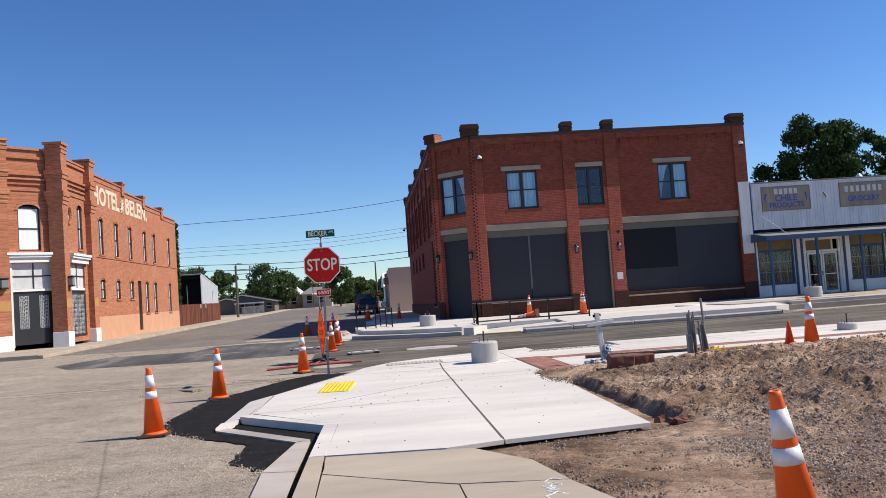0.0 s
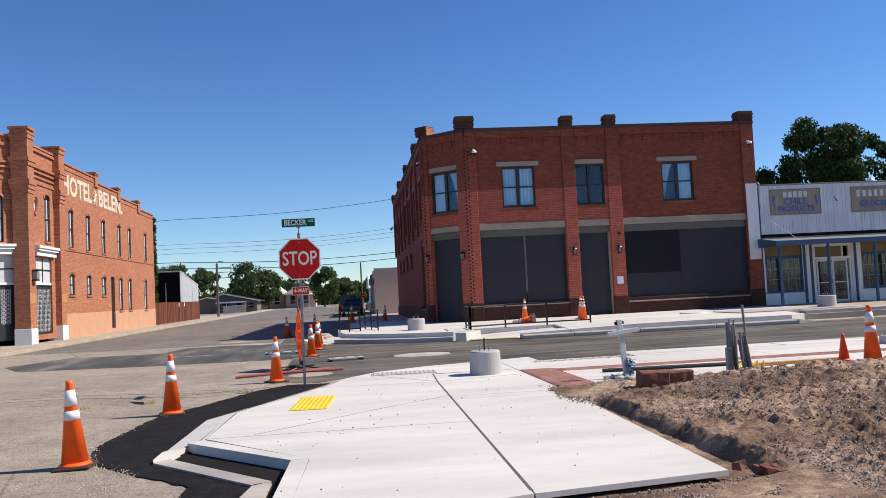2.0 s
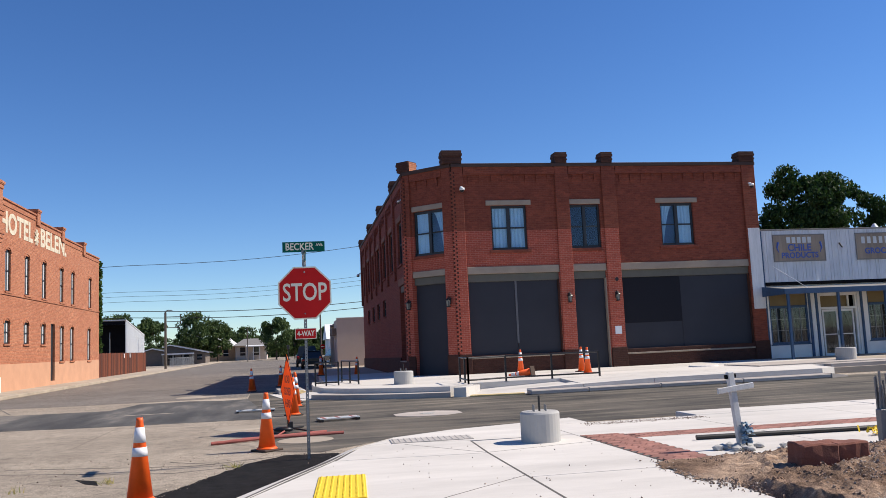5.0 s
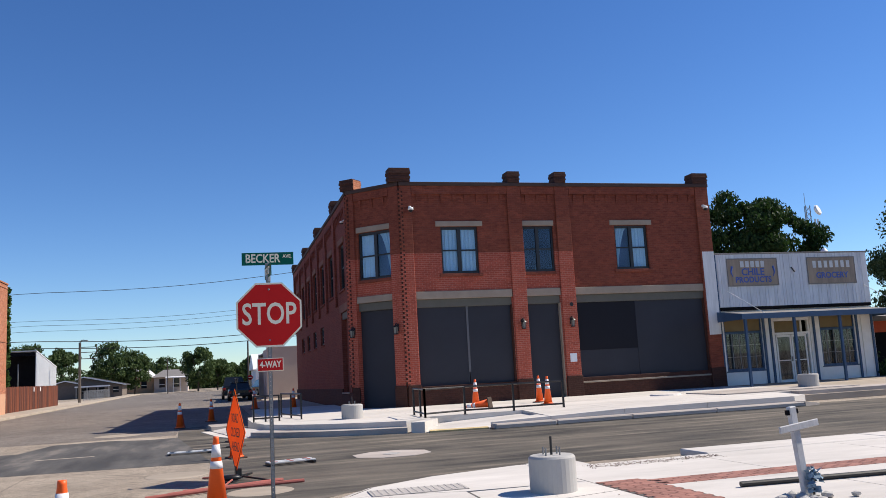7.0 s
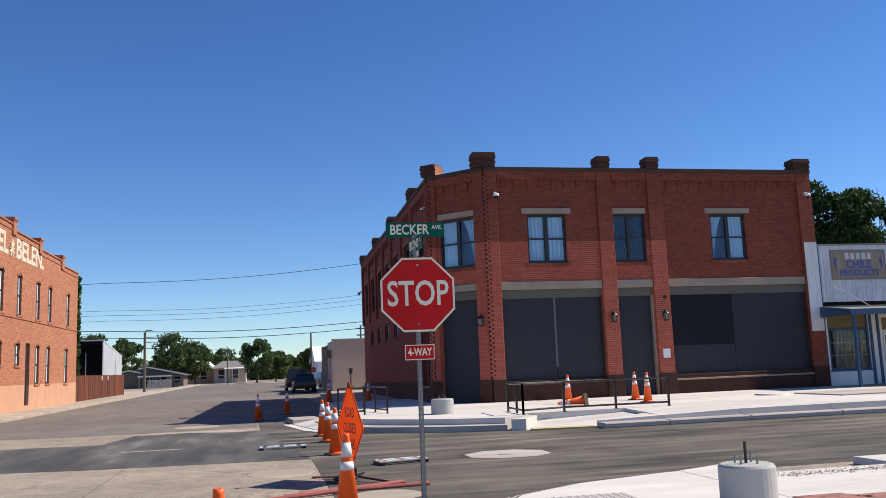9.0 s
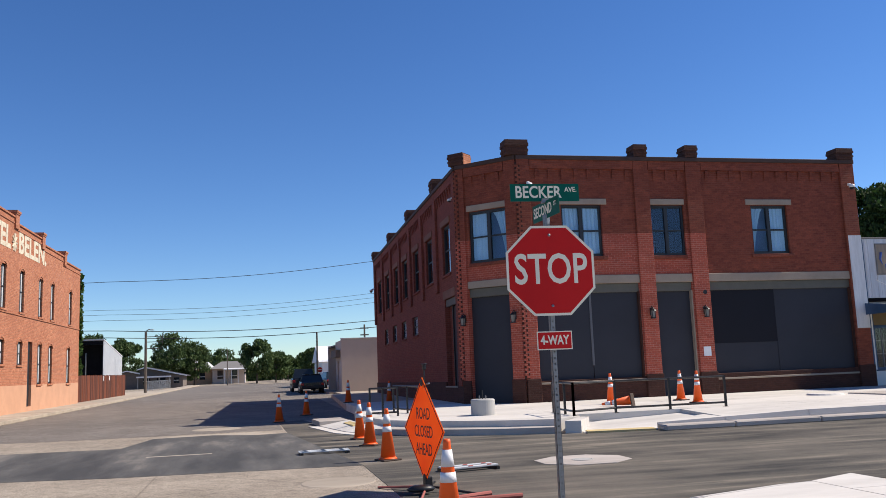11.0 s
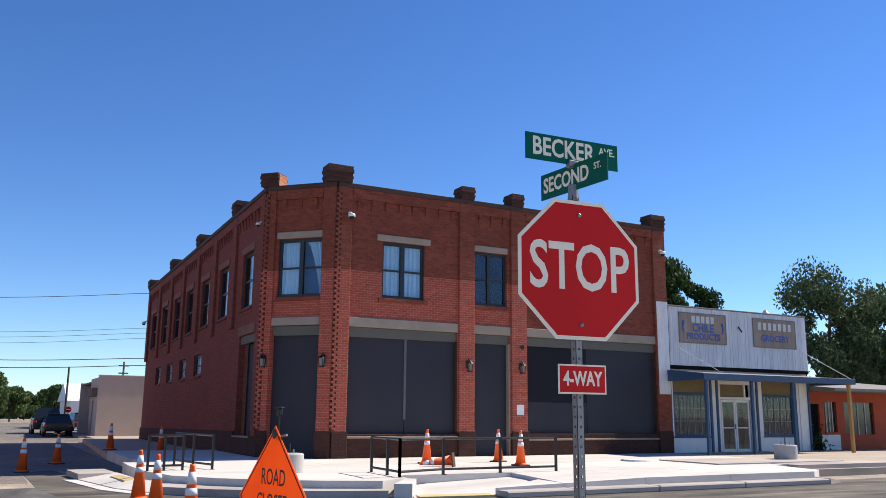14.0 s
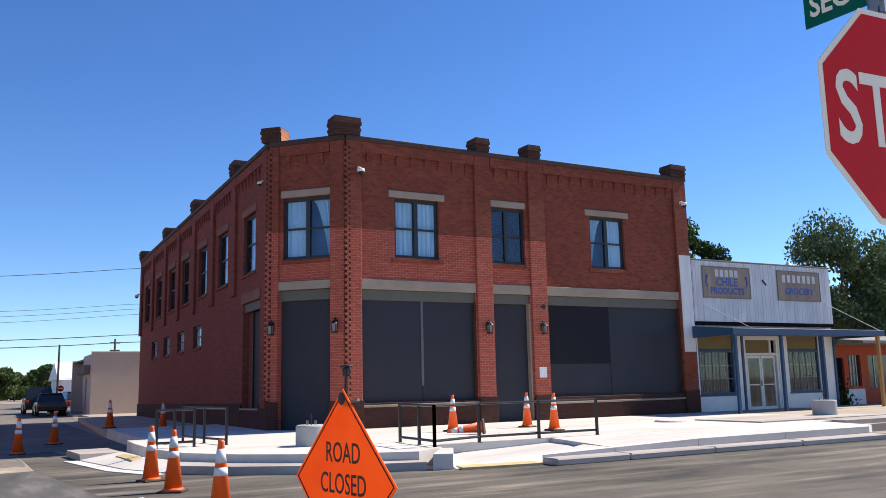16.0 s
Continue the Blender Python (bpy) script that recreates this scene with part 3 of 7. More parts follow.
# near corner: new concrete pavement in panels
Z_SLAB = 0.10
pave = thing("pavement_near", pose(0, 0, 0), "new pale concrete corner pavement with tooled joints", "pavement", kind="structure")
part("bed", prism([(-0.5, 8.72), (0.7, 8.66), (0.9, 8.95), (2.75, 9.25), (3.05, 14.6), (3.05, 20.6), (1.5, 20.2), (0.4, 19.55), (-0.5, 17.7), (-1.25, 15.8), (-1.7, 14.6), (-1.8, 12.1), (-0.45, 10.75)], 0.0, Z_SLAB - 0.012), M_JOINT, pave, "dark joint filler between panels")
PANELS = [
    [(-0.56, 8.62), (0.65, 8.47), (1.255, 8.64), (1.33, 12.3), (-1.72, 12.3), (-1.69, 12.27), (-0.49, 10.70), (-0.485, 10.6)],
    [(1.27, 8.64), (2.9, 8.9), (3.08, 14.6), (3.08, 14.75), (1.385, 14.75)],
    [(-1.72, 12.315), (1.335, 12.315), (1.385, 14.75), (1.43, 16.9), (-0.58, 17.1), (-1.12, 15.75), (-1.64, 14.5)],
    [(1.40, 14.765), (3.08, 14.765), (3.08, 18.3), (1.50, 18.3), (1.445, 16.9)],
    [(-0.55, 17.115), (1.435, 16.915), (1.49, 18.38), (0.35, 18.75), (-0.1, 18.55)],
    [(-0.08, 18.58), (0.35, 18.77), (1.49, 18.4), (3.08, 18.32), (3.08, 20.55), (2.86, 20.53), (1.5, 20.12), (0.52, 19.5)],
]
for k, pts in enumerate(PANELS):
    part("panel", prism(pts, 0.055 if k < 2 else 0.02, Z_SLAB), M_CONC, pave)
JOINTS = [[(1.262, 8.74), (1.335, 12.3), (1.43, 16.9), (1.50, 18.34)], [(0.52, 18.45), (1.44, 16.92)], [(1.45, 16.95), (3.06, 17.35)], [(-1.19, 12.39), (0.39, 14.0), (1.39, 14.9)]]
for k, pts in enumerate(JOINTS):
    w = 0.014 if k == 0 else 0.006
    for p, q in zip(pts, pts[1:]):
        d = Vector((q[0] - p[0], q[1] - p[1])).normalized() * w
        part("joint_line", prism([(p[0] + d.y, p[1] - d.x), (q[0] + d.y, q[1] - d.x), (q[0] - d.y, q[1] + d.x), (p[0] - d.y, p[1] + d.x)], Z_SLAB - 0.01, Z_SLAB + 0.0015), M_JOINT, pave, "dark tooled joint")
# kerb following the corner
CURB_IN = [(-1.74, 12.27), (-1.68, 14.5), (-1.18, 15.8), (-0.62, 17.15), (-0.14, 18.6), (0.48, 19.55), (1.48, 20.16), (2.86, 20.57), (3.9, 20.7)]
CURB_OUT = [(-2.11, 11.9), (-2.05, 14.4), (-1.4, 15.95), (-0.8, 17.35), (-0.3, 18.75), (0.36, 19.75), (1.4, 20.4), (2.8, 20.82), (3.9, 20.95)]
for i in range(len(CURB_IN) - 1):
    part("kerb_stone", prism([CURB_IN[i], CURB_OUT[i], CURB_OUT[i + 1], CURB_IN[i + 1]], 0.0, [Z_SLAB - 0.006, 0.035, 0.035, Z_SLAB - 0.006] if i < 6 else [Z_SLAB - 0.006, 0.05, 0.05, Z_SLAB - 0.006]), M_CONC, pave)
for quad, zz in (([(-1.74, 12.26), (-2.11, 11.89), (-2.11, 11.44), (-1.97, 11.60), (-1.89, 12.10)], 0.06), ([(-1.885, 12.10), (-0.66, 10.66), (-0.49, 10.69), (-1.735, 12.255)], Z_SLAB + 0.002), ([(-0.66, 10.65), (-0.49, 10.68), (-0.56, 8.62), (-0.72, 8.62)], Z_SLAB + 0.002), ([(-0.72, 8.61), (-0.57, 8.61), (-0.57, 6.85), (-0.62, 3.0), (-0.80, 3.0), (-0.75, 6.9)], 0.101)):
    part("kerb_stone", prism(quad, 0.0, zz), M_CONC_OLD if zz == 0.101 else M_CONC, pave)
for quad in ([(-1.97, 11.59), (-2.11, 11.43), (-0.94, 9.99), (-0.80, 10.12)], [(-0.80, 10.11), (-0.95, 10.03), (-1.16, 8.41), (-0.83, 8.32)], [(-0.83, 8.30), (-1.16, 8.39), (-1.14, 7.33), (-1.24, 3.0), (-0.95, 3.0), (-0.83, 7.2)]):
    part("gutter_slab", prism(quad, 0.0, 0.03), M_CONC_KERB, pave, "low concrete gutter edging")
# the kerb's shadow in the gap, laid in as a black sheet
part("gap_shade", prism([(-1.88, 12.08), (-1.96, 11.58), (-0.79, 10.12), (-0.82, 8.3), (-0.94, 3.0), (-0.81, 3.0), (-0.725, 8.6), (-0.665, 10.64)], 0.0, 0.004), M_FRESH, pave, "black sheet between kerb and gutter edging, the kerb's shadow in its colour")
old = thing("pavement_old", pose(0, 0, 0), "older tan concrete path with worn edges", "pavement", kind="structure")
part("panel", prism(ragged([(-0.55, 7.79), (0.37, 7.08), (0.60, 6.93), (1.47, 6.75), (1.34, 7.6), (0.9, 8.4), (-0.55, 8.59)], 0.012, 8), 0.0, 0.092), M_CONC_OLD, old)
part("panel", prism([(-0.55, 7.77), (0.36, 7.065), (0.59, 6.91), (0.58, 2.0), (-0.60, 2.0)], 0.0, 0.088), M_CONC_OLD, old)
part("panel", prism(ragged([(0.602, 6.91), (1.47, 6.735), (1.78, 5.4), (1.9, 2.0), (0.622, 2.0)], 0.01, 6), 0.0, 0.09), M_CONC_OLD, old)
part("panel", prism([(-0.57, 1.98), (1.9, 1.98), (1.9, -9.0), (-0.8, -9.0)], 0.0, 0.07), M_CONC_OLD, old)
chalk = random.Random(5)
for k in range(9):
    x, y = 1.36 + 0.035 * k, 6.72 - 0.055 * k
    if x > 1.32 + 0.16 * (6.735 - y):
        x = 1.30 + 0.16 * (6.735 - y) + chalk.uniform(-0.12, 0.0)
    a = Vector((x, y))
    for q in range(3):
        b = a + Vector((chalk.uniform(-0.07, 0.07), chalk.uniform(-0.10, 0.10)))
        d = (b - a).normalized() * 0.004
        part("chalk_mark", prism([(a.x - d.y, a.y + d.x), (a.x + d.y, a.y - d.x), (b.x + d.y, b.y - d.x), (b.x - d.y, b.y + d.x)], 0.085, 0.0925 + 0.0004 * q), M_PAPER, old, "white sprayed survey mark")
        a = b

# pavement running east, beyond the brick paver strip
east = thing("pavement_east", pose(0, 0, 0), "pale concrete pavement beside the dug-up lot", "pavement", kind="structure")
for x0, x1 in ((3.10, 5.6), (5.615, 8.2), (8.215, 11.0), (11.015, 14.0), (14.015, 20), (20.015, 40)):
    part("panel", prism([(x0, 14.2), (x1, 14.2), (x1, 17.42), (x0, 17.42)], 0.0, Z_SLAB), M_CONC, east)
    part("panel", prism([(x0, 17.93), (x1, 17.93), (x1, 19.9), (x0, 19.9)], 0.0, Z_SLAB), M_CONC, east)
part("kerb_stone", prism([(3.1, 19.91), (3.9, 19.91), (3.9, 20.95), (3.1, 20.6)], 0.0, Z_SLAB), M_CONC, east)
for x0, x1 in ((5.9, 9.4), (9.42, 14), (14.02, 24), (24.02, 40)):
    part("kerb_stone", box(x0, x1, 19.92, 20.75, 0.0, 0.11, 0.015), M_CONC, east)
part("bed", prism([(3.1, 17.42), (40, 17.42), (40, 17.93), (3.1, 17.93)], 0.0, 0.085), M_JOINT, east)

# far corner: stepped kerb, terrace, ramp
Z_FAR = 0.30
far = thing("pavement_far", pose(0, 0, 0), "new pale concrete pavement with a stepped kerb before the brick building", "pavement", kind="structure")
inner = [(-0.85, 38.6), (-0.75, 36.9), (-0.6, 34.6), (-0.15, 33.3), (0.6, 32.2), (1.35, 31.5), (2.3, 30.85), (3.42, 30.38)]
for i in range(len(KERB_CURVE) - 1):
    a, b, c, d = KERB_CURVE[i], KERB_CURVE[i + 1], inner[i + 1], inner[i]
    if i not in (1, 2):
        part("kerb_stone", prism([a, b, c, d], 0.0, 0.15), M_CONC_KERB, far)
    else:
        part("ramp", prism([a, b, c, d], 0.0, [0.03, 0.03, 0.16, 0.16]), M_CONC, far)
part("gutter_slab", prism([(-1.95, 36.9), (-1.45, 33.8), (-0.85, 32.35), (-0.6, 32.5), (-1.17, 33.9), (-1.66, 36.8)], 0.0, 0.02), M_CONC, far)
TERR = [(-0.4, 38.6), (-0.45, 36.9), (-0.4, 34.9), (-0.12, 33.35), (0.62, 32.24), (1.37, 31.54), (2.32, 30.89), (3.43, 30.42), (4.25, 31.05), (4.25, 33.0), (4.25, 38.6)]
part("terrace_slab", prism(TERR, 0.0, Z_FAR), M_CONC, far)
part("tactile_strip", prism([(-1.0, 36.0), (-0.88, 34.6), (-0.68, 34.7), (-0.80, 36.1)], 0.0, [0.135, 0.135, 0.165, 0.165]), M_YELLOW_PALE, far, "worn yellow tactile paving")
part("cheek_wall", prism([(3.44, 29.9), (3.78, 29.78), (4.44, 30.95), (4.255, 31.1)], 0.0, 0.28), M_CONC, far)
for x0, x1 in ((4.26, 7.5), (7.515, 10.8), (10.815, 14.0), (14.015, 18.7), (18.715, 24), (24.015, 45)):
    slab_mat = M_CONC if x0 < 18 else M_CONC_OLD
    part("panel", prism([(x0, 31.6), (x1, 31.6), (x1, 35.4), (x0, 35.4)], 0.0, Z_FAR), slab_mat, far)
    part("panel", prism([(x0, 35.415), (x1, 35.415), (x1, 38.64), (x0, 38.64)], 0.0, Z_FAR), slab_mat, far)
part("panel", prism([(0.06, 38.615), (5.3, 38.615), (3.6, 40.35), (3.6, 46.0), (0.06, 46.0)], 0.0, Z_FAR - 0.004), M_CONC, far)
part("panel", prism([(0.06, 46.015), (3.62, 46.015), (3.62, 64), (0.9, 64)], 0.0, 0.2), M_CONC_OLD, far)
part("ramp", prism([(3.80, 29.72), (5.45, 29.5), (9.2, 31.58), (4.46, 31.58)], 0.0, [0.02, 0.02, 0.29, 0.10]), M_CONC, far)
part("tactile_strip", prism([(3.84, 29.55), (5.4, 29.35), (5.5, 29.8), (3.96, 30.0)], 0.0, 0.05), M_YELLOW_PALE, far, "dusty yellow tactile paving")
for x0, x1 in ((5.5, 7.2), (7.212, 9.4), (9.412, 12.0), (12.012, 14.9)):
    za, zb = (0.16 + 0.12 * min(1.0, max(0.0, (x - 5.2) / 4.5)) for x in (x0, x1))
    part("kerb_stone", box(x0, x1, 29.05, 29.50, 0.0, 0.13, 0.025), M_CONC_KERB, far, "dusty cast kerb stone")
    part("panel", prism([(x0, 29.505), (x1, 29.505), (x1, 31.58), (x0 if x0 > 6 else 9.2, 31.58)], 0.0, [za, zb, 0.30, 0.30]), M_CONC, far)
part("kerb_stone", prism([(14.91, 29.05), (15.6, 29.3), (15.6, 29.9), (14.91, 29.50)], 0.0, [0.14, 0.05, 0.05, 0.14]), M_CONC_KERB, far)
part("panel", prism([(14.91, 29.51), (15.6, 29.92), (15.9, 31.58), (14.91, 31.58)], 0.0, [0.28, 0.28, 0.3, 0.3]), M_CONC, far)
part("panel", prism([(15.95, 31.0), (45, 31.0), (45, 31.99), (15.95, 31.99)], 0.0, 0.2), M_CONC_OLD, far)
part("step", prism([(14.4, 32.2), (19.6, 32.2), (19.6, 34.6), (14.4, 34.6)], 0.0, 0.335), M_CONC_KERB, far)
part("step", prism([(16.4, 31.2), (20.6, 31.2), (20.6, 32.18), (16.4, 32.18)], 0.0, 0.318), M_CONC_KERB, far)
# hotel pavement along the side street
hp = thing("pavement_hotel", pose(0, 0, 0), "tan concrete pavement and kerb along the hotel", "pavement", kind="structure")
for y0 in range(36, 152, 6):
    part("panel", prism([(-30 if y0 <= 44 else -17.5 if y0 < 110 else -14.8, y0), (-13.35, y0), (-13.35, y0 + 5.98), (-30 if y0 <= 44 else -17.5 if y0 < 110 else -14.8, y0 + 5.98)], 0.0, 0.16), M_CONC_OLD, hp)
    part("kerb_stone", box(-13.34, -13.15, y0, y0 + 5.98, 0.0, 0.15, 0.015), M_CONC_OLD, hp)
# right-hand pavement beyond the brick building
rp = thing("pavement_side", pose(0, 0, 0), "dusty old pavement with parked-car apron", "pavement", kind="structure")
part("panel", prism([(1.8, 64.02), (6.0, 64.02), (6.0, 72), (1.8, 72)], 0.0, 0.12), M_CONC_OLD, rp)
part("panel", prism([(1.4, 72.02), (2.2, 72.02), (2.2, 130), (1.4, 130)], 0.0, 0.12), M_CONC_OLD, rp)

for pts, w in (([(-40, 20.4), (-5.2, 18.84), (-2.7, 17.75), (-1.1, 18.3)], 0.012), ([(-40, 22.0), (-5.1, 19.3), (-2.5, 18.35), (-0.92, 19.0)], 0.01), ([(-9.5, 33.4), (-12.5, 41)], 0.02), ([(-2.9, 19.0), (-2.2, 18.4)], 0.008)):
    for p, q in zip(pts, pts[1:]):
        d = Vector((q[0] - p[0], q[1] - p[1])).normalized() * w
        stripe("road_crack", [(p[0] + d.y, p[1] - d.x), (q[0] + d.y, q[1] - d.x), (q[0] - d.y, q[1] + d.x), (p[0] - d.y, p[1] + d.x)], M_JOINT, "dark seam cracked along the old asphalt", 0.003)
stripe("road_line", [(-5.6, 29.94), (-4.3, 29.94), (-4.3, 30.08), (-5.6, 30.08)], M_CONC_OLD, "worn white road line", 0.006)
stripe("road_line", [(-22.0, 37.6), (-13.6, 38.4), (-13.6, 38.75), (-22.0, 37.95)], M_WHITEWALL, "worn white crossing line", 0.005)
stripe("road_line", [(-22.0, 36.0), (-13.4, 37.0), (-13.4, 37.2), (-22.0, 36.2)], M_WHITEWALL, "worn white crossing line", 0.005)
stripe("paint_mark", [(-2.1, 16.7), (-1.98, 16.72), (-2.0, 17.1), (-2.12, 17.05)], M_CURBYEL, "faded yellow paint mark on the asphalt", 0.004)
stripe("tar_blot", [(-3.92, 17.75), (-3.7, 17.3), (-3.5, 17.1), (-3.6, 17.5)], M_FRESH, "small black tar blot on the asphalt", 0.005)
stripe("dust_patch", [(-6.3, 34.8), (-5.0, 35.1), (-3.4, 34.9), (-2.9, 35.3), (-3.6, 36.0), (-5.6, 36.0)], M_CONC_OLD, "pale dust drifted beside the asphalt patch", 0.0035)
stripe("manhole_apron", [(1.87 + 0.72 * math.cos(a) * 1.12, 24.85 + 0.72 * math.sin(a)) for a in [k * math.pi / 4 + 0.39 for k in range(8)]], M_CONC_KERB, "octagonal concrete manhole collar set in the road", 0.012)
cover = lathe([(0.3, 0), (0.3, 0.006), (0.26, 0.006), (0.26, 0.002), (0.24, 0.002), (0.24, 0.006), (0.05, 0.006), (0.04, 0.003)], 24)
solid("manhole_cover", cover, M_CONC_POST, "round iron manhole cover in its concrete collar", "manhole", m=pose(1.87, 24.85, 0.012) @ Matrix.Diagonal((0.6, 0.6, 1, 1)))
solid("utility_patch", lathe([(0.55, 0), (0.53, 0.008), (0.2, 0.009)], 20), M_CONC_OLD, "round pale concrete utility patch in the old asphalt", "manhole", m=pose(-2.2, 24.1, 0.0), kind="structure")
solid("utility_patch", lathe([(0.75, 0), (0.7, 0.008), (0.3, 0.009)], 20), M_CONC_OLD, "dusty round utility patch in the side street", "manhole", m=pose(-4.6, 38.2, 0.0), kind="structure")


# ---- the red brick corner building ----
H_PAR = 8.74
main = thing("brick_building", pose(0, 0, 0), "two-storey dark red brick corner building with boarded shopfronts", "building")
FRONT = pose(5.38, 38.72, 0)
CHAM = pose(3.68, 40.42, 0, 0, 0, -45)
WEST = pose(3.68, 63.15, 0, 0, 0, -90)
CW = 1.70 * 2 ** 0.5
WL = 63.15 - 40.42
FALL = 0.011


def wall_part(name, bm, mat, frame_m, label=""):
    if frame_m is WEST:  # the side wall's courses fall slightly towards the north
        for v in bm.verts:
            v.co.z += (FALL if v.co.z < 7.6 else 1.7 * FALL) * (v.co.x - WL)
    return part(name, bm, mat, main, label, m=frame_m)


FW = 18.7 - 5.38
F_WIN = [(1.57, 3.06, 5.20, 7.03), (4.88, 6.22, 5.20, 7.03), (8.90, 10.38, 5.22, 7.03)]
F_SHOP = [(0.50, 4.30, 0.95, 4.27), (4.88, 6.32, 0.28, 4.27), (6.98, 12.74, 0.85, 4.27)]
wall_part("wall_front_lower", pierced(6.98, 0.25, 6.0, 0.35, F_SHOP[:2] + [(1.57, 3.06, 5.20, 6.2), (4.88, 6.22, 5.20, 6.2)]), M_BRICK_RED, FRONT, "repainted lower brickwork, brighter red")
wall_part("wall_front_upper", pierced(6.98, 6.0, H_PAR, 0.35, F_WIN[:2]), M_BRICK_DARK, FRONT, "darker weathered upper brickwork")
wall_part("wall_front_east", pierced(FW - 6.98, 0.25, H_PAR, 0.35, [F_WIN[2], F_SHOP[2]], 6.98), M_BRICK_DARK, FRONT, "darker weathered brickwork")
C_WIN, C_DOOR = (0.41, 1.96, 5.16, 7.02), (0.31, 1.94, 0.28, 4.28)
wall_part("wall_corner_lower", pierced(CW, 0.25, 6.0, 0.35, [C_DOOR, (0.41, 1.96, 5.16, 6.2)]), M_BRICK_RED, CHAM)
wall_part("wall_corner_upper", pierced(CW, 6.0, H_PAR, 0.35, [C_WIN]), M_BRICK_DARK, CHAM)
W_WIN = [(WL - (y - 40.42) - 0.69, WL - (y - 40.42) + 0.69, 5.10, 7.0) for y in (42.62, 46.0, 49.12, 52.2, 55.05, 58.2, 61.3)]
W_SM = [(WL - (y - 40.42) - 0.70, WL - (y - 40.42) + 0.70, 3.16, 4.03) for y in (49.8, 52.9, 55.95, 59.0)]
W_DOOR = (WL - 2.83, WL - 0.93, 0.85, 4.18)
wall_part("wall_west", pierced(WL, 0.05, H_PAR, 0.35, W_WIN + W_SM + [W_DOOR]), M_BRICK_SIDE, WEST)
wall_part("wall_east", box(18.34, 18.69, 39.08, 62.8, 0.05, H_PAR - 0.1), M_BRICK_SIDE, pose(0, 0, 0))
wall_part("wall_north", box(3.70, 18.7, 62.81, 63.15, 0.05, H_PAR - 0.42), M_BRICK_SIDE, pose(0, 0, 0))
part("roof", prism([(5.6, 39.07), (18.34, 39.07), (18.34, 62.8), (4.04, 62.8), (4.04, 40.62)], 8.0, 8.1), M_ROOF, main, "flat tar roof")
part("floor_slab", prism([(5.6, 39.07), (18.34, 39.07), (18.34, 62.8), (4.04, 62.8), (4.04, 40.62)], 4.62, 4.8), M_DARK, main)
# plinth, a little proud, broken at the doors
for a, b, m in ((-0.0, 4.86, FRONT), (6.34, FW, FRONT), (0.0, 0.30, CHAM), (1.96, CW, CHAM), (0.0, WL - 2.85, WEST), (WL - 0.91, WL, WEST)):
    wall_part("plinth", box(a, b, -0.06, 0.0, 0.02, 1.0 if m is not WEST else 1.05, 0.012), M_BRICK_PLINTH, m, "dark brown painted plinth")
wall_part("plinth", box(4.88, 6.32, -0.05, 0.0, 0.2, 0.29), M_BRICK_PLINTH, FRONT)
# piers on the walls
PIERS = [(-0.0, 0.46, FRONT), (4.33, 4.90, FRONT), (6.36, 6.96, FRONT), (12.72, FW, FRONT), (0.0, 0.30, CHAM), (1.96, CW, CHAM)]
for a, b, m in PIERS:
    lo_mat = M_BRICK_RED if not (m is FRONT and a > 10) else M_BRICK_DARK
    wall_part("pier", box(a, b, -0.10, -0.002, 1.0, 6.0, 0.01), lo_mat, m)
    wall_part("pier", box(a, b, -0.10, -0.002, 6.002, H_PAR - 0.12, 0.01), M_BRICK_DARK, m)
    wall_part("pier_base", box(a - 0.03 * (a > 0), b + 0.03, -0.14, -0.062, 0.05, 1.08, 0.012), M_BRICK_PLINTH, m)
wall_part("pier_paint", box(12.78, FW, -0.112, -0.101, 2.42, 5.87), M_WHITEWOOD, FRONT, "white paint overrun from the shop next door")
W_PIER = [WL - (y - 40.42) for y in (40.74, 44.36, 47.4, 50.46, 53.5, 56.45, 59.7, 62.95)]
for k, u in enumerate(W_PIER):
    lo = 0.9 if k == 0 else 4.55
    wall_part("pier", box(u - 0.24, min(WL, u + 0.24), -0.10, -0.002, lo, H_PAR - 0.12, 0.01), M_BRICK_SIDE, WEST)


def coping_run(width, m, u0=0.0):
    wall_part("coping", box(u0 - 0.02, u0 + width + 0.02, -0.14, 0.42, H_PAR - 0.13, H_PAR + 0.02, 0.015), M_COPING, m, "dark parapet coping")


coping_run(FW, FRONT), coping_run(CW, CHAM), coping_run(WL, WEST)


def merlon(u0, u1, m, grow=1.0):
    bm = stack(u0, u1, -0.16, 0.40, [(o, H_PAR + z * grow) for o, z in ((0.0, 0.02), (0, 0.12), (0.02, 0.12), (0.02, 0.19), (0, 0.19), (0, 0.27), (0.03, 0.27), (0.03, 0.36), (0.015, 0.36), (0.01, 0.46))])
    wall_part("merlon", bm, M_BRICK_CAP, m, "corbelled brick block on the parapet")


for u0, u1, m in ((-0.38, 0.42, FRONT), (4.38, 4.86, FRONT), (6.38, 6.84, FRONT), (12.62, FW - 0.02, FRONT), (-0.24, 0.36, CHAM)):
    merlon(u0, u1, m, 1.2 if u0 == -0.38 else 1.0)
for k, u in enumerate(W_PIER[1:]):
    if k in (0, 2, 4, 6):
        merlon(u - 0.33, min(WL, u + 0.33), WEST)
# orange brick slab puts the sunlit look of this side into colour
wall_part("merlon_lit_side", box(0.392, 0.40, -0.13, 0.38, H_PAR + 0.03, H_PAR + 0.42), M_BRICK_HOTEL, CHAM, "orange brick slab on the block's side, its sunlit tone in the colour")


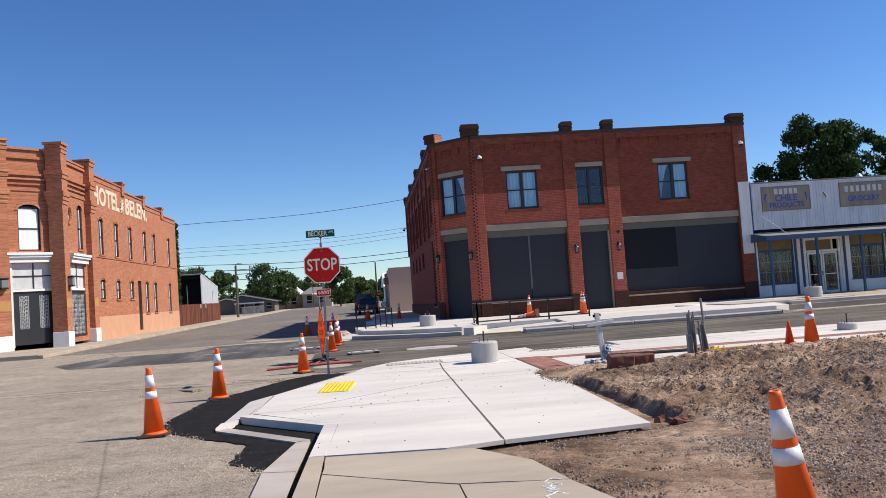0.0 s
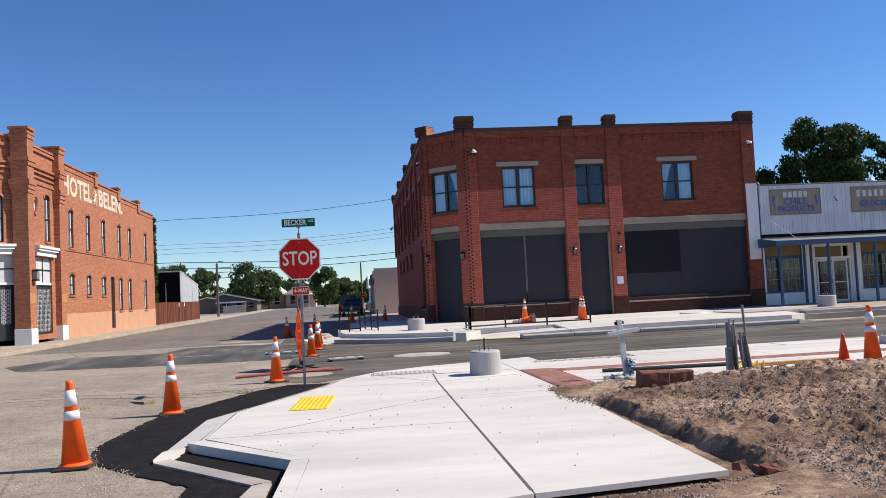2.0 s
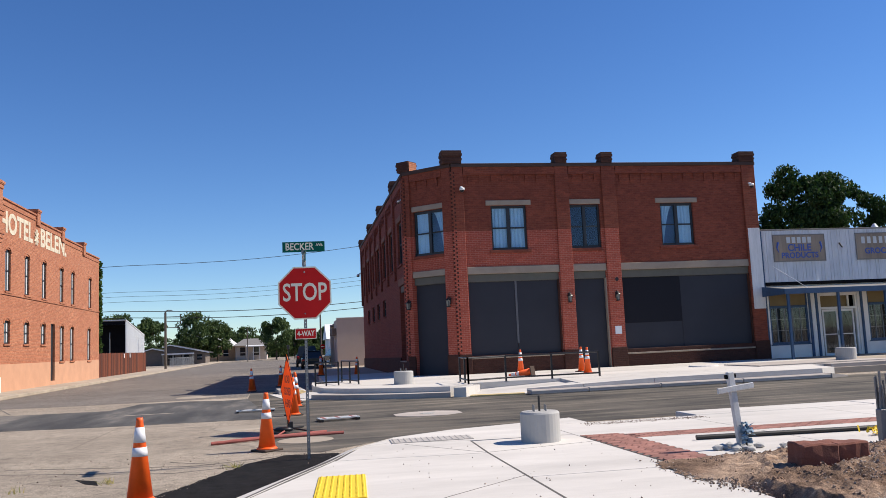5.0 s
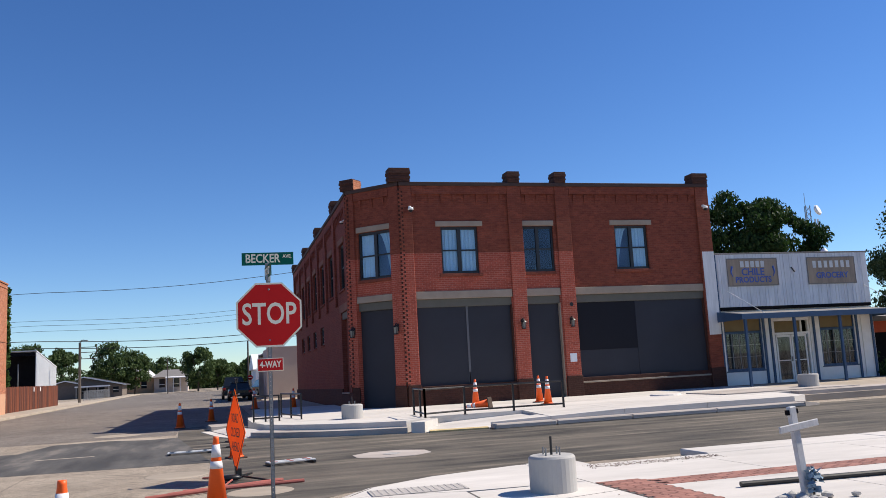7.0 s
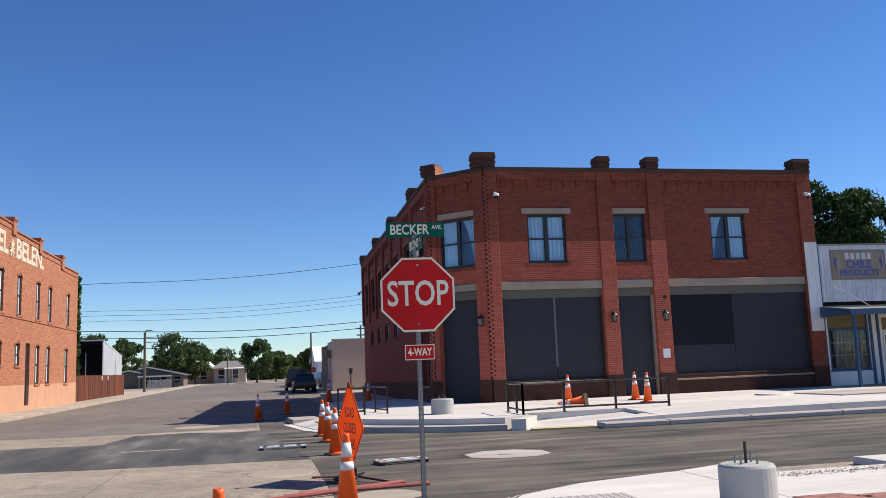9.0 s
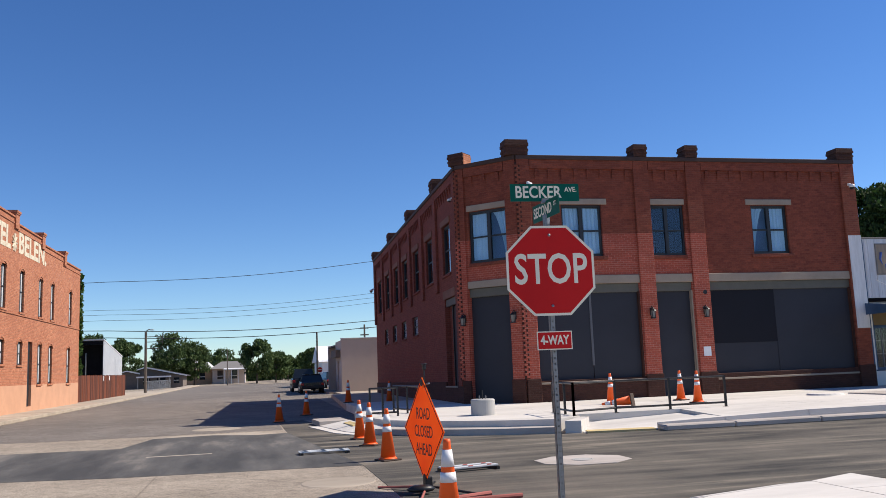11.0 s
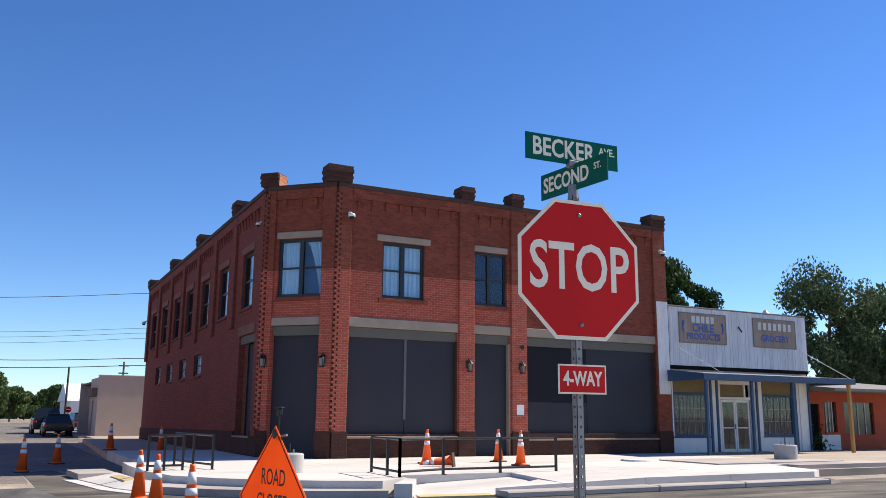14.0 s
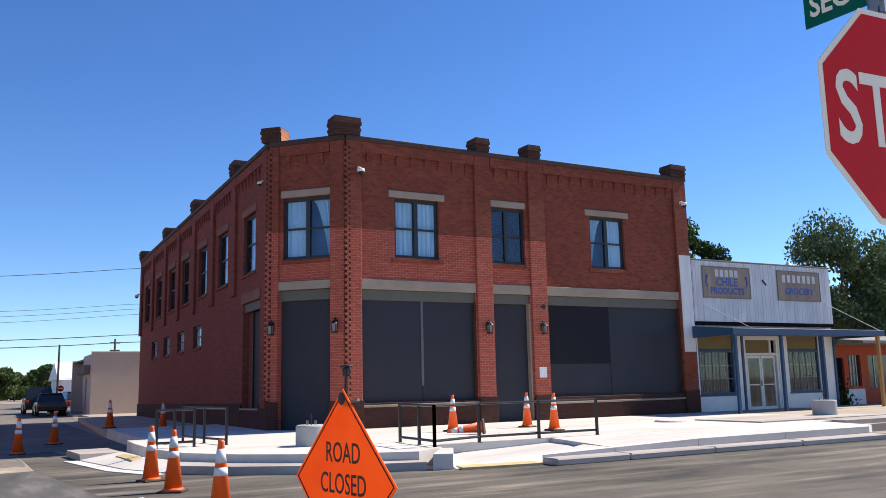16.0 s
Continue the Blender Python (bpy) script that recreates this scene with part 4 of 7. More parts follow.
def corbels(u0, u1, m, mat, step=0.46):
    n = max(1, int((u1 - u0) / step))
    for i in range(n):
        u = u0 + (i + 0.5) * (u1 - u0) / n
        bm = bmesh.new()
        for k in range(4):
            box(u - 0.055, u + 0.055, -0.02 - 0.02 * k, -0.002, 7.92 + 0.09 * k, 8.01 + 0.09 * k, bm=bm)
        wall_part("corbel", bm, mat, m)
    bm = box(u0, u1, -0.085, -0.002, 8.30, H_PAR - 0.13)
    wall_part("frieze", bm, mat, m)


for u0, u1, m, mat in ((0.48, 4.32, FRONT, M_BRICK_DARK), (4.92, 6.34, FRONT, M_BRICK_DARK), (6.98, 12.70, FRONT, M_BRICK_DARK), (0.32, 1.94, CHAM, M_BRICK_DARK)):
    corbels(u0, u1, m, mat)
for a, b in zip(W_PIER[1:], W_PIER):
    corbels(a + 0.25, b - 0.25, WEST, M_BRICK_SIDE, 0.36)


def lintel(u0, u1, z0, z1, m, mat=None):
    wall_part("lintel", box(u0, u1, -0.045, 0.1, z0, z1, 0.012), mat or M_STONE, m, "grey stone lintel" if mat is None else "dull brown stone lintel")


def sill(u0, u1, z, m, mat):
    bm = box(u0, u1, -0.07, 0.1, z - 0.12, z, 0.008)
    wall_part("window_sill", bm, mat, m, "soldier-course brick sill")


def sash(holder, m, u0, u1, z0, z1, curtain=True, cols=2, drape=0, board=False):
    """A black-framed double-hung window set back in its opening; drape names the span whose curtain is tied aside."""
    w = new("window")
    w.parent = holder
    w.matrix_basis = m
    t = 0.075
    if m is WEST:
        drop = FALL * ((u0 + u1) / 2 - WL)
        z0, z1 = z0 + drop, z1 + drop
    um, zm = (u0 + u1) / 2, (z0 + z1) / 2
    frame_bm = pierced(u1 - u0, z0, z1, 0.11, [(u0 + t, um - 0.065, z0 + t, z1 - t), (um + 0.065, u1 - t, z0 + t, z1 - t)] if cols == 2 else [(u0 + t, u1 - t, z0 + t, z1 - t)], u0)
    part("window_frame", shifted(frame_bm, 0, 0.09, 0), M_FRAME, w)
    spans = ((u0 + t, um - 0.065), (um + 0.065, u1 - t)) if cols == 2 else ((u0 + t, u1 - t),)
    for k, (a, b) in enumerate(spans):
        part("sash_bar", box(a, b, 0.11, 0.15, zm - 0.03, zm + 0.03), M_FRAME, w)
        part("sash_bar", box(a, b, 0.12, 0.15, z0 + t, z0 + t + 0.04), M_FRAME, w)
        part("sash_bar", box(a, b, 0.12, 0.15, z1 - t - 0.03, z1 - t), M_FRAME, w)
        for c, d in ((z0 + t, zm - 0.02), (zm + 0.02, z1 - t)):
            p = part("pane", box(a, b, 0.135, 0.141, c, d), M_GLASS, w)
            p.visible_shadow = False
        if curtain:
            bm = bmesh.new()
            n, last = 26, None
            side = b if drape == 2 else a
            for i in range(n + 1):
                f = i / n
                x = a + (b - a) * f
                row = []
                for q in range(9):
                    v = q / 8
                    pull = (1 - v) ** 0.6 * 0.9 if drape == k + 1 else 0.0
                    y = 0.20 + 0.022 * math.sin(f * 21 + k * 2.0) + 0.012 * math.sin(f * 47)
                    row.append(bm.verts.new((x + (side - x) * pull, y, z0 + (z1 - z0) * v)))
                if last:
                    for q in range(8):
                        bm.faces.new((last[q], row[q], row[q + 1], last[q + 1]))
                last = row
            part("curtain", bm, M_CURTAIN_SKY, w, "thin pale curtain, the sky's reflection tinting its colour")
    if board:
        # white board added for the bright reflection on half the pane
        part("blind", box(u0 + t, um + 0.1, 0.15, 0.16, z0 + t, z1 - t), M_CURTAIN, w, "white board over half the window, the pane's bright reflection in its colour")
    if m is WEST and not board:
        for f0, f1 in ((0.40, 0.52), (0.80, 0.90)):
            # pale strips, tinted with the sky reflection seen in the panes
            part("curtain", box(u0 + (u1 - u0) * f0, u0 + (u1 - u0) * f1, 0.17, 0.19, z0 + t, z1 - t), M_CURTAIN_SKY, w, "narrow pale curtain strip, the sky's reflection tinting its colour")
    if not curtain and m is FRONT:
        # added board, its blue stands for the sky mirrored in the glass
        part("blind", box(u0 + t, u1 - t, 0.18, 0.19, z0 + t, z1 - t), M_DIM_SKY, w, "dim blue-grey board behind the glass, the sky's reflection in its colour")
    # board behind the window, the unlit room's darkness painted in
    part("room_back", box(u0 - 0.2, u1 + 0.2, 0.60, 0.63, z0 - 0.2, z1 + 0.2), M_BLUE_DRAPE if curtain else M_DARK, w, "backing board with the room's dimness in its colour")
    return w


for k, (u0, u1, z0, z1) in enumerate(F_WIN):
    sash(main, FRONT, u0, u1, z0, z1, curtain=k != 1, drape=1 if k == 2 else 0)
    ex = 0.20 if k != 1 else 0.02
    lintel(u0 - ex, u1 + ex, z1 + 0.005, z1 + 0.21, FRONT)
    sill(u0 - (0.12 if k != 1 else 0), u1 + (0.12 if k != 1 else 0), z0, FRONT, M_BRICK_DARK)
sash(main, CHAM, *C_WIN, curtain=True, drape=2)
lintel(C_WIN[0] - 0.05, C_WIN[1] + 0.03, 7.03, 7.24, CHAM)
sill(C_WIN[0], C_WIN[1], C_WIN[2], CHAM, M_BRICK_DARK)
for u0, u1, z0, z1 in W_WIN:
    sash(main, WEST, u0, u1, z0, z1, curtain=False, cols=1)
    lintel(u0 - 0.12, u1 + 0.12, z1 + 0.005, z1 + 0.24, WEST, M_STONE_DULL)
    wall_part("window_sill", box(u0 - 0.08, u1 + 0.08, -0.06, 0.1, z0 - 0.09, z0 - 0.002, 0.008), M_BRICK_SIDE, WEST)
for u0, u1, z0, z1 in W_SM:
    sash(main, WEST, u0, u1, z0, z1, curtain=False, cols=1, board=True)
    wall_part("window_sill", box(u0 - 0.06, u1 + 0.06, -0.05, 0.1, z0 - 0.08, z0 - 0.002, 0.008), M_BRICK_SIDE, WEST)

# boarded shopfronts: olive fascia above, grey panels below, stone beam over all
for k, (u0, u1, z0, z1) in enumerate(F_SHOP):
    lintel(u0 - 0.02, u1 + 0.02, 4.25, 4.54, FRONT)
    wall_part("fascia_board", box(u0, u1, 0.05, 0.16, 3.94, 4.245, 0.01), M_FASCIA, FRONT, "olive painted fascia board")
    if k == 1:
        wall_part("shop_panel", box(u0, u1, 0.16, 0.20, z0, 3.96), M_SHUTTER, FRONT, "dark grey boarded doorway")
        wall_part("reveal", box(u1 - 0.05, u1, 0.0, 0.16, z0, 3.955), M_STONE, FRONT)
    else:
        um = u0 + (u1 - u0) * (0.52 if k == 0 else 0.46)
        wall_part("shop_panel", box(u0, um - 0.012, 0.12, 0.16, z0, 3.96), M_SHUTTER, FRONT, "dark grey boarded shop window")
        wall_part("shop_panel", box(um + 0.012, u1, 0.12, 0.16, z0, 3.96), M_SHUTTER, FRONT, "dark grey boarded shop window")
        wall_part("joint_strip", box(um - 0.04, um + 0.04, 0.10, 0.13, z0 + (0.0 if k else 0.5), 3.955), plain("pale_joint_strip", (0.11, 0.11, 0.12), 0.6) if k == 0 else M_SHUTTER, FRONT)
        wall_part("sill_board", box(u0 - 0.02, u1 + 0.02, -0.10, 0.12, z0 - 0.07, z0 - 0.005, 0.01), M_STONE, FRONT, "stone shop-window sill")
        if k == 2:
            wall_part("shop_panel", box(u0 + 0.02, u0 + 2.62, 0.105, 0.119, 2.05, 3.94), M_SHUTTER_DARK, FRONT, "darker patched panel")
        wall_part("reveal", box(u1 - 0.06, u1, -0.0, 0.12, z0, 3.955), M_BRICK_PLINTH, FRONT)
lintel(C_DOOR[0] - 0.02, C_DOOR[1] + 0.02, 4.28, 4.53, CHAM)
wall_part("fascia_board", box(C_DOOR[0], C_DOOR[1], 0.05, 0.16, 3.97, 4.275, 0.01), M_FASCIA, CHAM, "olive painted fascia board")
wall_part("door", box(C_DOOR[0], C_DOOR[1], 0.17, 0.22, 0.28, 3.97), M_SHUTTER, CHAM, "dark grey boarded corner door")
lintel(W_DOOR[0] - 0.12, W_DOOR[1] + 0.04, 4.18, 4.5, WEST, M_STONE_DULL)
wall_part("fascia_board", box(W_DOOR[0], W_DOOR[1], 0.05, 0.16, 3.9, 4.175, 0.01), M_FASCIA, WEST)
wall_part("shop_panel", box(W_DOOR[0], W_DOOR[1], 0.24, 0.28, 0.85, 3.9), M_SHUTTER, WEST, "dark boarded side window")
wall_part("reveal", box(W_DOOR[0], W_DOOR[0] + 0.42, 0.20, 0.238, 0.85, 3.9), M_BRICK_SIDE, WEST, "bare rough brick jamb")
wall_part("mullion", box(W_DOOR[0] + 0.42, W_DOOR[0] + 0.50, 0.19, 0.238, 0.85, 3.9), M_FRAME, WEST)
wall_part("sill_board", box(W_DOOR[0] - 0.05, W_DOOR[1] + 0.05, -0.08, 0.15, 0.845, 0.90, 0.01), M_STONE, WEST)
# toothed brick columns up the two corners
for m, uc in ((FRONT, 0.02), (CHAM, 0.0)):
    for k in range(92):
        z = 1.12 + k * 0.081
        if z > 8.45:
            break
        u = uc - 0.095 if k % 2 else uc - 0.025
        wall_part("brick", box(u, u + 0.12, -0.135, -0.101, z, z + 0.079), M_BRICK_RED if z < 6 else M_BRICK_DARK, m)
    # flat dark sheet, the shade of the notches painted as its colour
    wall_part("notch_shade", box(uc - 0.095, uc + 0.095, -0.1035, -0.1005, 1.1, 8.5), M_BRICK_PLINTH, m, "dark sheet behind the toothed bricks, the notches' shade in its colour")
wall_part("plinth", box(W_DOOR[0] - 0.02, W_DOOR[1] + 0.02, -0.06, 0.0, 0.02, 0.84, 0.012), M_BRICK_PLINTH, WEST, "dark brown painted plinth")
part("notice", box(6.52, 6.80, -0.115, -0.102, 1.62, 1.95), M_PAPER, main, "white paper notice", m=FRONT)


def wall_lamp(x, y, z, rz):
    """Carriage lamp on a bracket, facing local -y."""
    ob = thing("wall_lamp", pose(x, y, z, 0, 0, rz), "black carriage lamp with frosted panes on a brick pier", "lamp", "wall lamps")
    part("back_plate", box(-0.05, 0.05, -0.02, 0.0, -0.12, 0.14, 0.006), M_BLACK, ob)
    bm = tube((0, -0.01, 0.10), (0, -0.08, 0.19), 0.012)
    tube((0, -0.08, 0.19), (0, -0.15, 0.13), 0.012, bm=bm)
    part("bracket", bm, M_BLACK, ob)
    part("cap", shifted(lathe([(0.12, 0), (0.10, 0.03), (0.03, 0.09), (0.015, 0.12)], 8), 0, -0.15, 0.02), M_BLACK, ob)
    bm = bmesh.new()
    for a in range(4):
        c, s = math.cos(a * math.pi / 2 + 0.785), math.sin(a * math.pi / 2 + 0.785)
        tube((0.10 * c, -0.15 + 0.10 * s, 0.02), (0.075 * c, -0.15 + 0.075 * s, -0.22), 0.010, seg=6, bm=bm)
    box(-0.07, 0.07, -0.22, -0.08, -0.245, -0.21, bm=bm)
    part("cage", bm, M_BLACK, ob)
    part("glass_panes", shifted(lathe([(0.06, -0.21), (0.085, 0.02)], 4), 0, -0.15, 0, 45), M_LAMPGLASS, ob, "frosted glass panes")
    return ob


for x, y, rz in ((5.38 + 4.62, 38.60, 0), (5.38 + 6.66, 38.60, 0)):
    wall_lamp(x, y, 3.22, rz)
for u in (0.18, 2.17):
    p = CHAM @ Vector((u, -0.12, 3.22))
    wall_lamp(p.x, p.y, p.z, -45)


def dome_camera(m, name="security_camera"):
    ob = thing(name, m, "small white dome security camera on a bracket", "camera", "security cameras")
    part("mount", box(-0.05, 0.05, -0.10, 0.0, 0.06, 0.14, 0.01), M_WHITE_MET, ob)
    part("arm", tube((0, -0.09, 0.10), (0, -0.16, 0.06), 0.035), M_WHITE_MET, ob)
    part("housing", shifted(lathe([(0.03, 0.08), (0.10, 0.05), (0.11, -0.03), (0.09, -0.04)], 14), 0, -0.2, 0), M_WHITE_MET, ob, smooth=True)
    part("dome", shifted(lathe([(0.085, -0.04), (0.075, -0.09), (0.03, -0.125)], 14), 0, -0.2, 0), M_BLACK, ob, "dark dome lens", smooth=True)
    return ob


dome_camera(pose(5.38 + 0.36, 38.60, 7.66))
dome_camera(pose(5.38 + 13.0, 38.60, 7.70))
dome_camera(pose(3.62, 40.9, 7.62, 0, 0, -90) @ Matrix.Diagonal((0.7, 0.7, 0.7, 1)))
dome_camera(pose(3.58, 62.9, 6.4, 0, 0, -90))
solid("alarm_horn", shifted(lathe([(0.03, 0), (0.05, 0.08), (0.08, 0.12)], 12), rx=90), M_BLACK, "small black alarm horn on a brick pier", "horn", m=pose(5.38 + 6.68, 38.60, 3.86))


# ---- white grocery shop beside it ----
M_DOORCURT = plain("grey_door_curtain", (0.06, 0.055, 0.05), 0.95, vary=0.4, scale=5, stretch=(9, 9, 0.5), spec=0.05)
M_SHOPCURT = plain("dim_curtain", (0.045, 0.042, 0.038), 0.95, vary=0.5, scale=4, spec=0.05)
shop = thing("grocery_shop", pose(0, 0, 0), "single-storey white boarded shop with blue posts and faded signs", "shop")
SH = pose(18.72, 38.75, 0)
SW = 7.68


def shop_part(name, bm, mat, label="", parent=None):
    return part(name, bm, mat, parent or shop, label, m=None if parent else SH)


S_HOLES = [(0.20, 2.0, 0.88, 3.02), (2.55, 4.40, 0.25, 2.95), (4.88, 6.66, 0.88, 3.02)]
shop_part("wall_front", pierced(SW, 0.22, 3.2, 0.2, S_HOLES), M_WHITETRIM)
n = 52
for i in range(n):
    a = SW * i / n
    shop_part("board", box(a + 0.004, a + SW / n - 0.004, -0.03 - 0.004 * (i % 3), 0.1, 3.52, 5.74), M_WHITEWOOD)
shop_part("backing_wall", box(0, SW, 0.1, 0.2, 3.2, 5.72), M_WHITEWOOD)
shop_part("coping", box(-0.03, SW + 0.03, -0.06, 0.22, 5.745, 5.80, 0.008), M_ROOF, "thin grey metal coping")
shop_part("dark_beam", box(0.05, SW, -0.05, 0.09, 3.38, 3.515, 0.02), M_DARK, "near-black beam above the canopy")
shop_part("corner_board", box(-0.02, 0.10, -0.05, -0.004, 0.25, 5.73, 0.006), M_BLUE, "blue painted corner board")
shop_part("wall_east", box(SW - 0.2, SW - 0.005, 0.21, 14, 0.1, 5.3), M_WHITEWOOD)
shop_part("roof", box(0.02, SW - 0.21, 0.22, 14, 5.0, 5.1), M_ROOF)
can = part("canopy", prism([(-0.42, -2.2), (SW - 0.11, -2.2), (SW - 0.11, -0.07), (-0.1, -0.07)], 3.0, [3.06, 3.06, 3.30, 3.30]), M_ROOF, shop, "shallow flat canopy", m=SH)
for a, b, c, d in ((-0.44, SW - 0.08, -2.25, -2.205), (SW - 0.10, SW - 0.08, -2.2, -0.07)):
    part("fascia", box(a, b, c, d, 2.90, 3.12, 0.006), M_BLUE, can, "blue fascia board")
part("fascia", prism([(-0.46, -2.25), (-0.425, -2.2), (-0.11, -0.07), (-0.145, -0.07)], 2.90, [3.12, 3.12, 3.33, 3.33]), M_BLUE, can, "blue fascia board")
for u in (-0.28, 1.95, 4.10):
    shop_part("post", box(u, u + 0.10, -2.17, -2.07, 0.3, 2.998, 0.008), M_BLUE, "blue painted canopy post")
for u in (2.03, 2.36, 4.52, 6.72, SW - 0.16):
    shop_part("corner_board", box(u, u + 0.11, -0.05, -0.004, 0.3, 3.13, 0.006), M_BLUE, "blue painted trim board")
for u in (2.0, 4.48, 6.85):
    shop_part("pilaster", box(u + 0.16, u + 0.34, -0.03, -0.003, 0.3, 3.1, 0.006), M_WHITETRIM)


def shop_window(u0, u1):
    w = new("window")
    w.parent = shop
    w.matrix_basis = SH
    bm = bmesh.new()
    for a, b, c, d in ((u0, u1, 0.88, 0.96), (u0, u1, 2.40, 2.50), (u0, u0 + 0.07, 0.96, 2.40), (u1 - 0.07, u1, 0.96, 2.40), (u0, u0 + 0.05, 2.50, 3.02), (u1 - 0.05, u1, 2.50, 3.02)):
        box(a, b, 0.02, 0.12, c, d, bm=bm)
    mun = bmesh.new()
    for k in range(1, 5):
        u = u0 + (u1 - u0) * k / 5
        box(u - 0.012, u + 0.012, 0.04, 0.09, 0.96, 2.40, bm=mun)
    for z in (1.45, 1.93):
        box(u0 + 0.07, u1 - 0.07, 0.045, 0.085, z - 0.012, z + 0.012, bm=mun)
    part("window_frame", bm, M_BLUE, w, "blue painted frame")
    part("muntins", mun, M_HFRAME_DIM, w, "dull glazing bars")
    part("blind", box(u0 + 0.051, u1 - 0.051, 0.06, 0.09, 2.51, 3.01), M_TAN_BLIND, w, "tan board in the transom")
    p = part("pane", box(u0 + 0.06, u1 - 0.06, 0.062, 0.066, 0.95, 2.41), M_GLASS, w)
    p.visible_shadow = False
    bm = bmesh.new()
    last = None
    for i in range(41):
        f = i / 40
        row = [bm.verts.new((u0 + (u1 - u0) * f, 0.2 + 0.02 * math.sin(f * 60), z)) for z in (0.88, 2.45)]
        if last:
            bm.faces.new((last[0], row[0], row[1], last[1]))
        last = row
    part("curtain", bm, M_SHOPCURT, w, "dim gathered curtain")
    part("sill", box(u0 - 0.05, u1 + 0.05, -0.05, 0.02, 0.83, 0.88, 0.006), M_BLUE, w)


shop_window(0.20, 2.0)
shop_window(4.88, 6.66)
door = new("door")
door.parent = shop
door.matrix_basis = SH
bm = bmesh.new()
for a, b, c, d in ((2.55, 2.65, 0.25, 2.95), (4.30, 4.40, 0.25, 2.95), (2.65, 4.30, 2.86, 2.95), (2.65, 4.30, 2.28, 2.38), (3.95, 4.02, 2.38, 2.86)):
    box(a, b, 0.04, 0.16, c, d, bm=bm)
part("door_frame", bm, M_WHITETRIM, door, "white door frame with transom")
part("transom", box(2.66, 3.94, 0.1, 0.12, 2.39, 2.85), M_TAN_BLIND, door)
for a, b in ((2.72, 3.46), (3.49, 4.23)):
    bm = bmesh.new()
    for c, d, e, f in ((a, b, 0.27, 0.40), (a, b, 2.18, 2.27), (a, a + 0.07, 0.40, 2.18), (b - 0.07, b, 0.40, 2.18), (a + 0.07, b - 0.07, 1.18, 1.22)):
        box(c, d, 0.09, 0.13, e, f, bm=bm)
    part("door_leaf", bm, M_WHITETRIM, door, "glazed white door leaf")
    p = part("pane", box(a + 0.06, b - 0.06, 0.105, 0.11, 0.39, 2.19), M_GLASS, door)
    p.visible_shadow = False
    mid = (a + b) / 2
    for s in (-1, 1):
        bm = bmesh.new()
        vs = [bm.verts.new(v) for v in ((mid + s * 0.31, 0.17, 2.2), (mid + s * 0.02, 0.18, 2.2), (mid + s * 0.22, 0.17, 1.2), (mid + s * 0.31, 0.17, 1.2), (mid + s * 0.05, 0.18, 0.4), (mid + s * 0.31, 0.17, 0.4))]
        bm.faces.new((vs[0], vs[1], vs[2], vs[3])), bm.faces.new((vs[3], vs[2], vs[4], vs[5]))
        part("curtain", bm, M_DOORCURT, door, "tied-back grey curtain")
# boards with the shop's inner shade put into their colour
part("door_backing", box(2.66, 4.29, 0.30, 0.32, 0.27, 2.86), M_DARK, door, "near-black board for the unlit shop behind the door")
part("handle", box(3.40, 3.43, 0.04, 0.09, 1.15, 1.35, 0.006), M_METAL, door)
shop_part("room_back", box(0.1, SW - 0.3, 0.95, 1.0, 0.2, 3.2), M_DARK, "near-black board for the unlit shop interior")
shop_part("awning_stay", tube((0.5, -0.04, 4.2), (0.75, -2.1, 3.1), 0.012), M_WHITETRIM)
shop_part("awning_stay", tube((SW - 0.3, -0.04, 4.3), (SW - 0.15, -2.1, 3.12), 0.012), M_WHITETRIM)
shop_part("prop_post", box(SW - 0.42, SW - 0.30, -2.18, -2.06, 0.2, 2.998, 0.01), M_WOOD_POST, "yellow varnished timber post")


def signboard(u0, u1, z0, z1, rows):
    ob = thing("signboard", SH @ pose((u0 + u1) / 2, -0.045, (z0 + z1) / 2), "faded tan painted wooden shop sign with blue lettering", "sign", "shop signs")
    w, h = u1 - u0, z1 - z0
    part("board", box(-w / 2, w / 2, -0.03, 0.0, -h / 2, h / 2, 0.004), M_SIGNBOARD, ob)
    bm = bmesh.new()
    for a, b, c, d in ((-w / 2 - 0.03, w / 2 + 0.03, h / 2, h / 2 + 0.04), (-w / 2 - 0.03, w / 2 + 0.03, -h / 2 - 0.04, -h / 2), (-w / 2 - 0.03, -w / 2, -h / 2, h / 2), (w / 2, w / 2 + 0.03, -h / 2, h / 2)):
        box(a, b, -0.04, 0.0, c, d, bm=bm)
    part("frame", bm, M_ROOF, ob, "weathered grey frame")
    for text, size, z, mat in rows:
        if text.startswith("bar"):
            bm = bmesh.new()
            n = int(text[3])
            for k in range(n):
                x = (k - (n - 1) / 2) * 0.25 * size / 0.26
                box(x - 0.085, x + 0.085, -0.036, -0.031, z - size / 2, z + size / 2, 0.0, bm)
            part("lettering", bm, mat, ob, "row of pale painted bars")
        else:
            part("lettering", shifted(letters(text, size, 0.003, 0.008), 0, -0.034, z), mat, ob)
    return ob


sb1 = signboard(0.62, 3.02, 4.42, 5.52, [("bar5", 0.26, 0.34, M_SIGNGREY), ("CHILE", 0.42, 0.0, M_SIGNBLUE), ("PRODUCTS", 0.34, -0.33, M_SIGNBLUE)])
for s in (-1, 1):
    bm = bmesh.new()
    tube((s * 1.0, -0.034, 0.25), (s * 1.06, -0.034, 0.0), 0.05, 0.035, 8, bm)
    tube((s * 1.06, -0.034, 0.0), (s * 0.98, -0.034, -0.2), 0.035, 0.01, 8, bm)
    part("painted_chilli", bm, M_SIGNBLUE, sb1, "blue painted chilli pod")
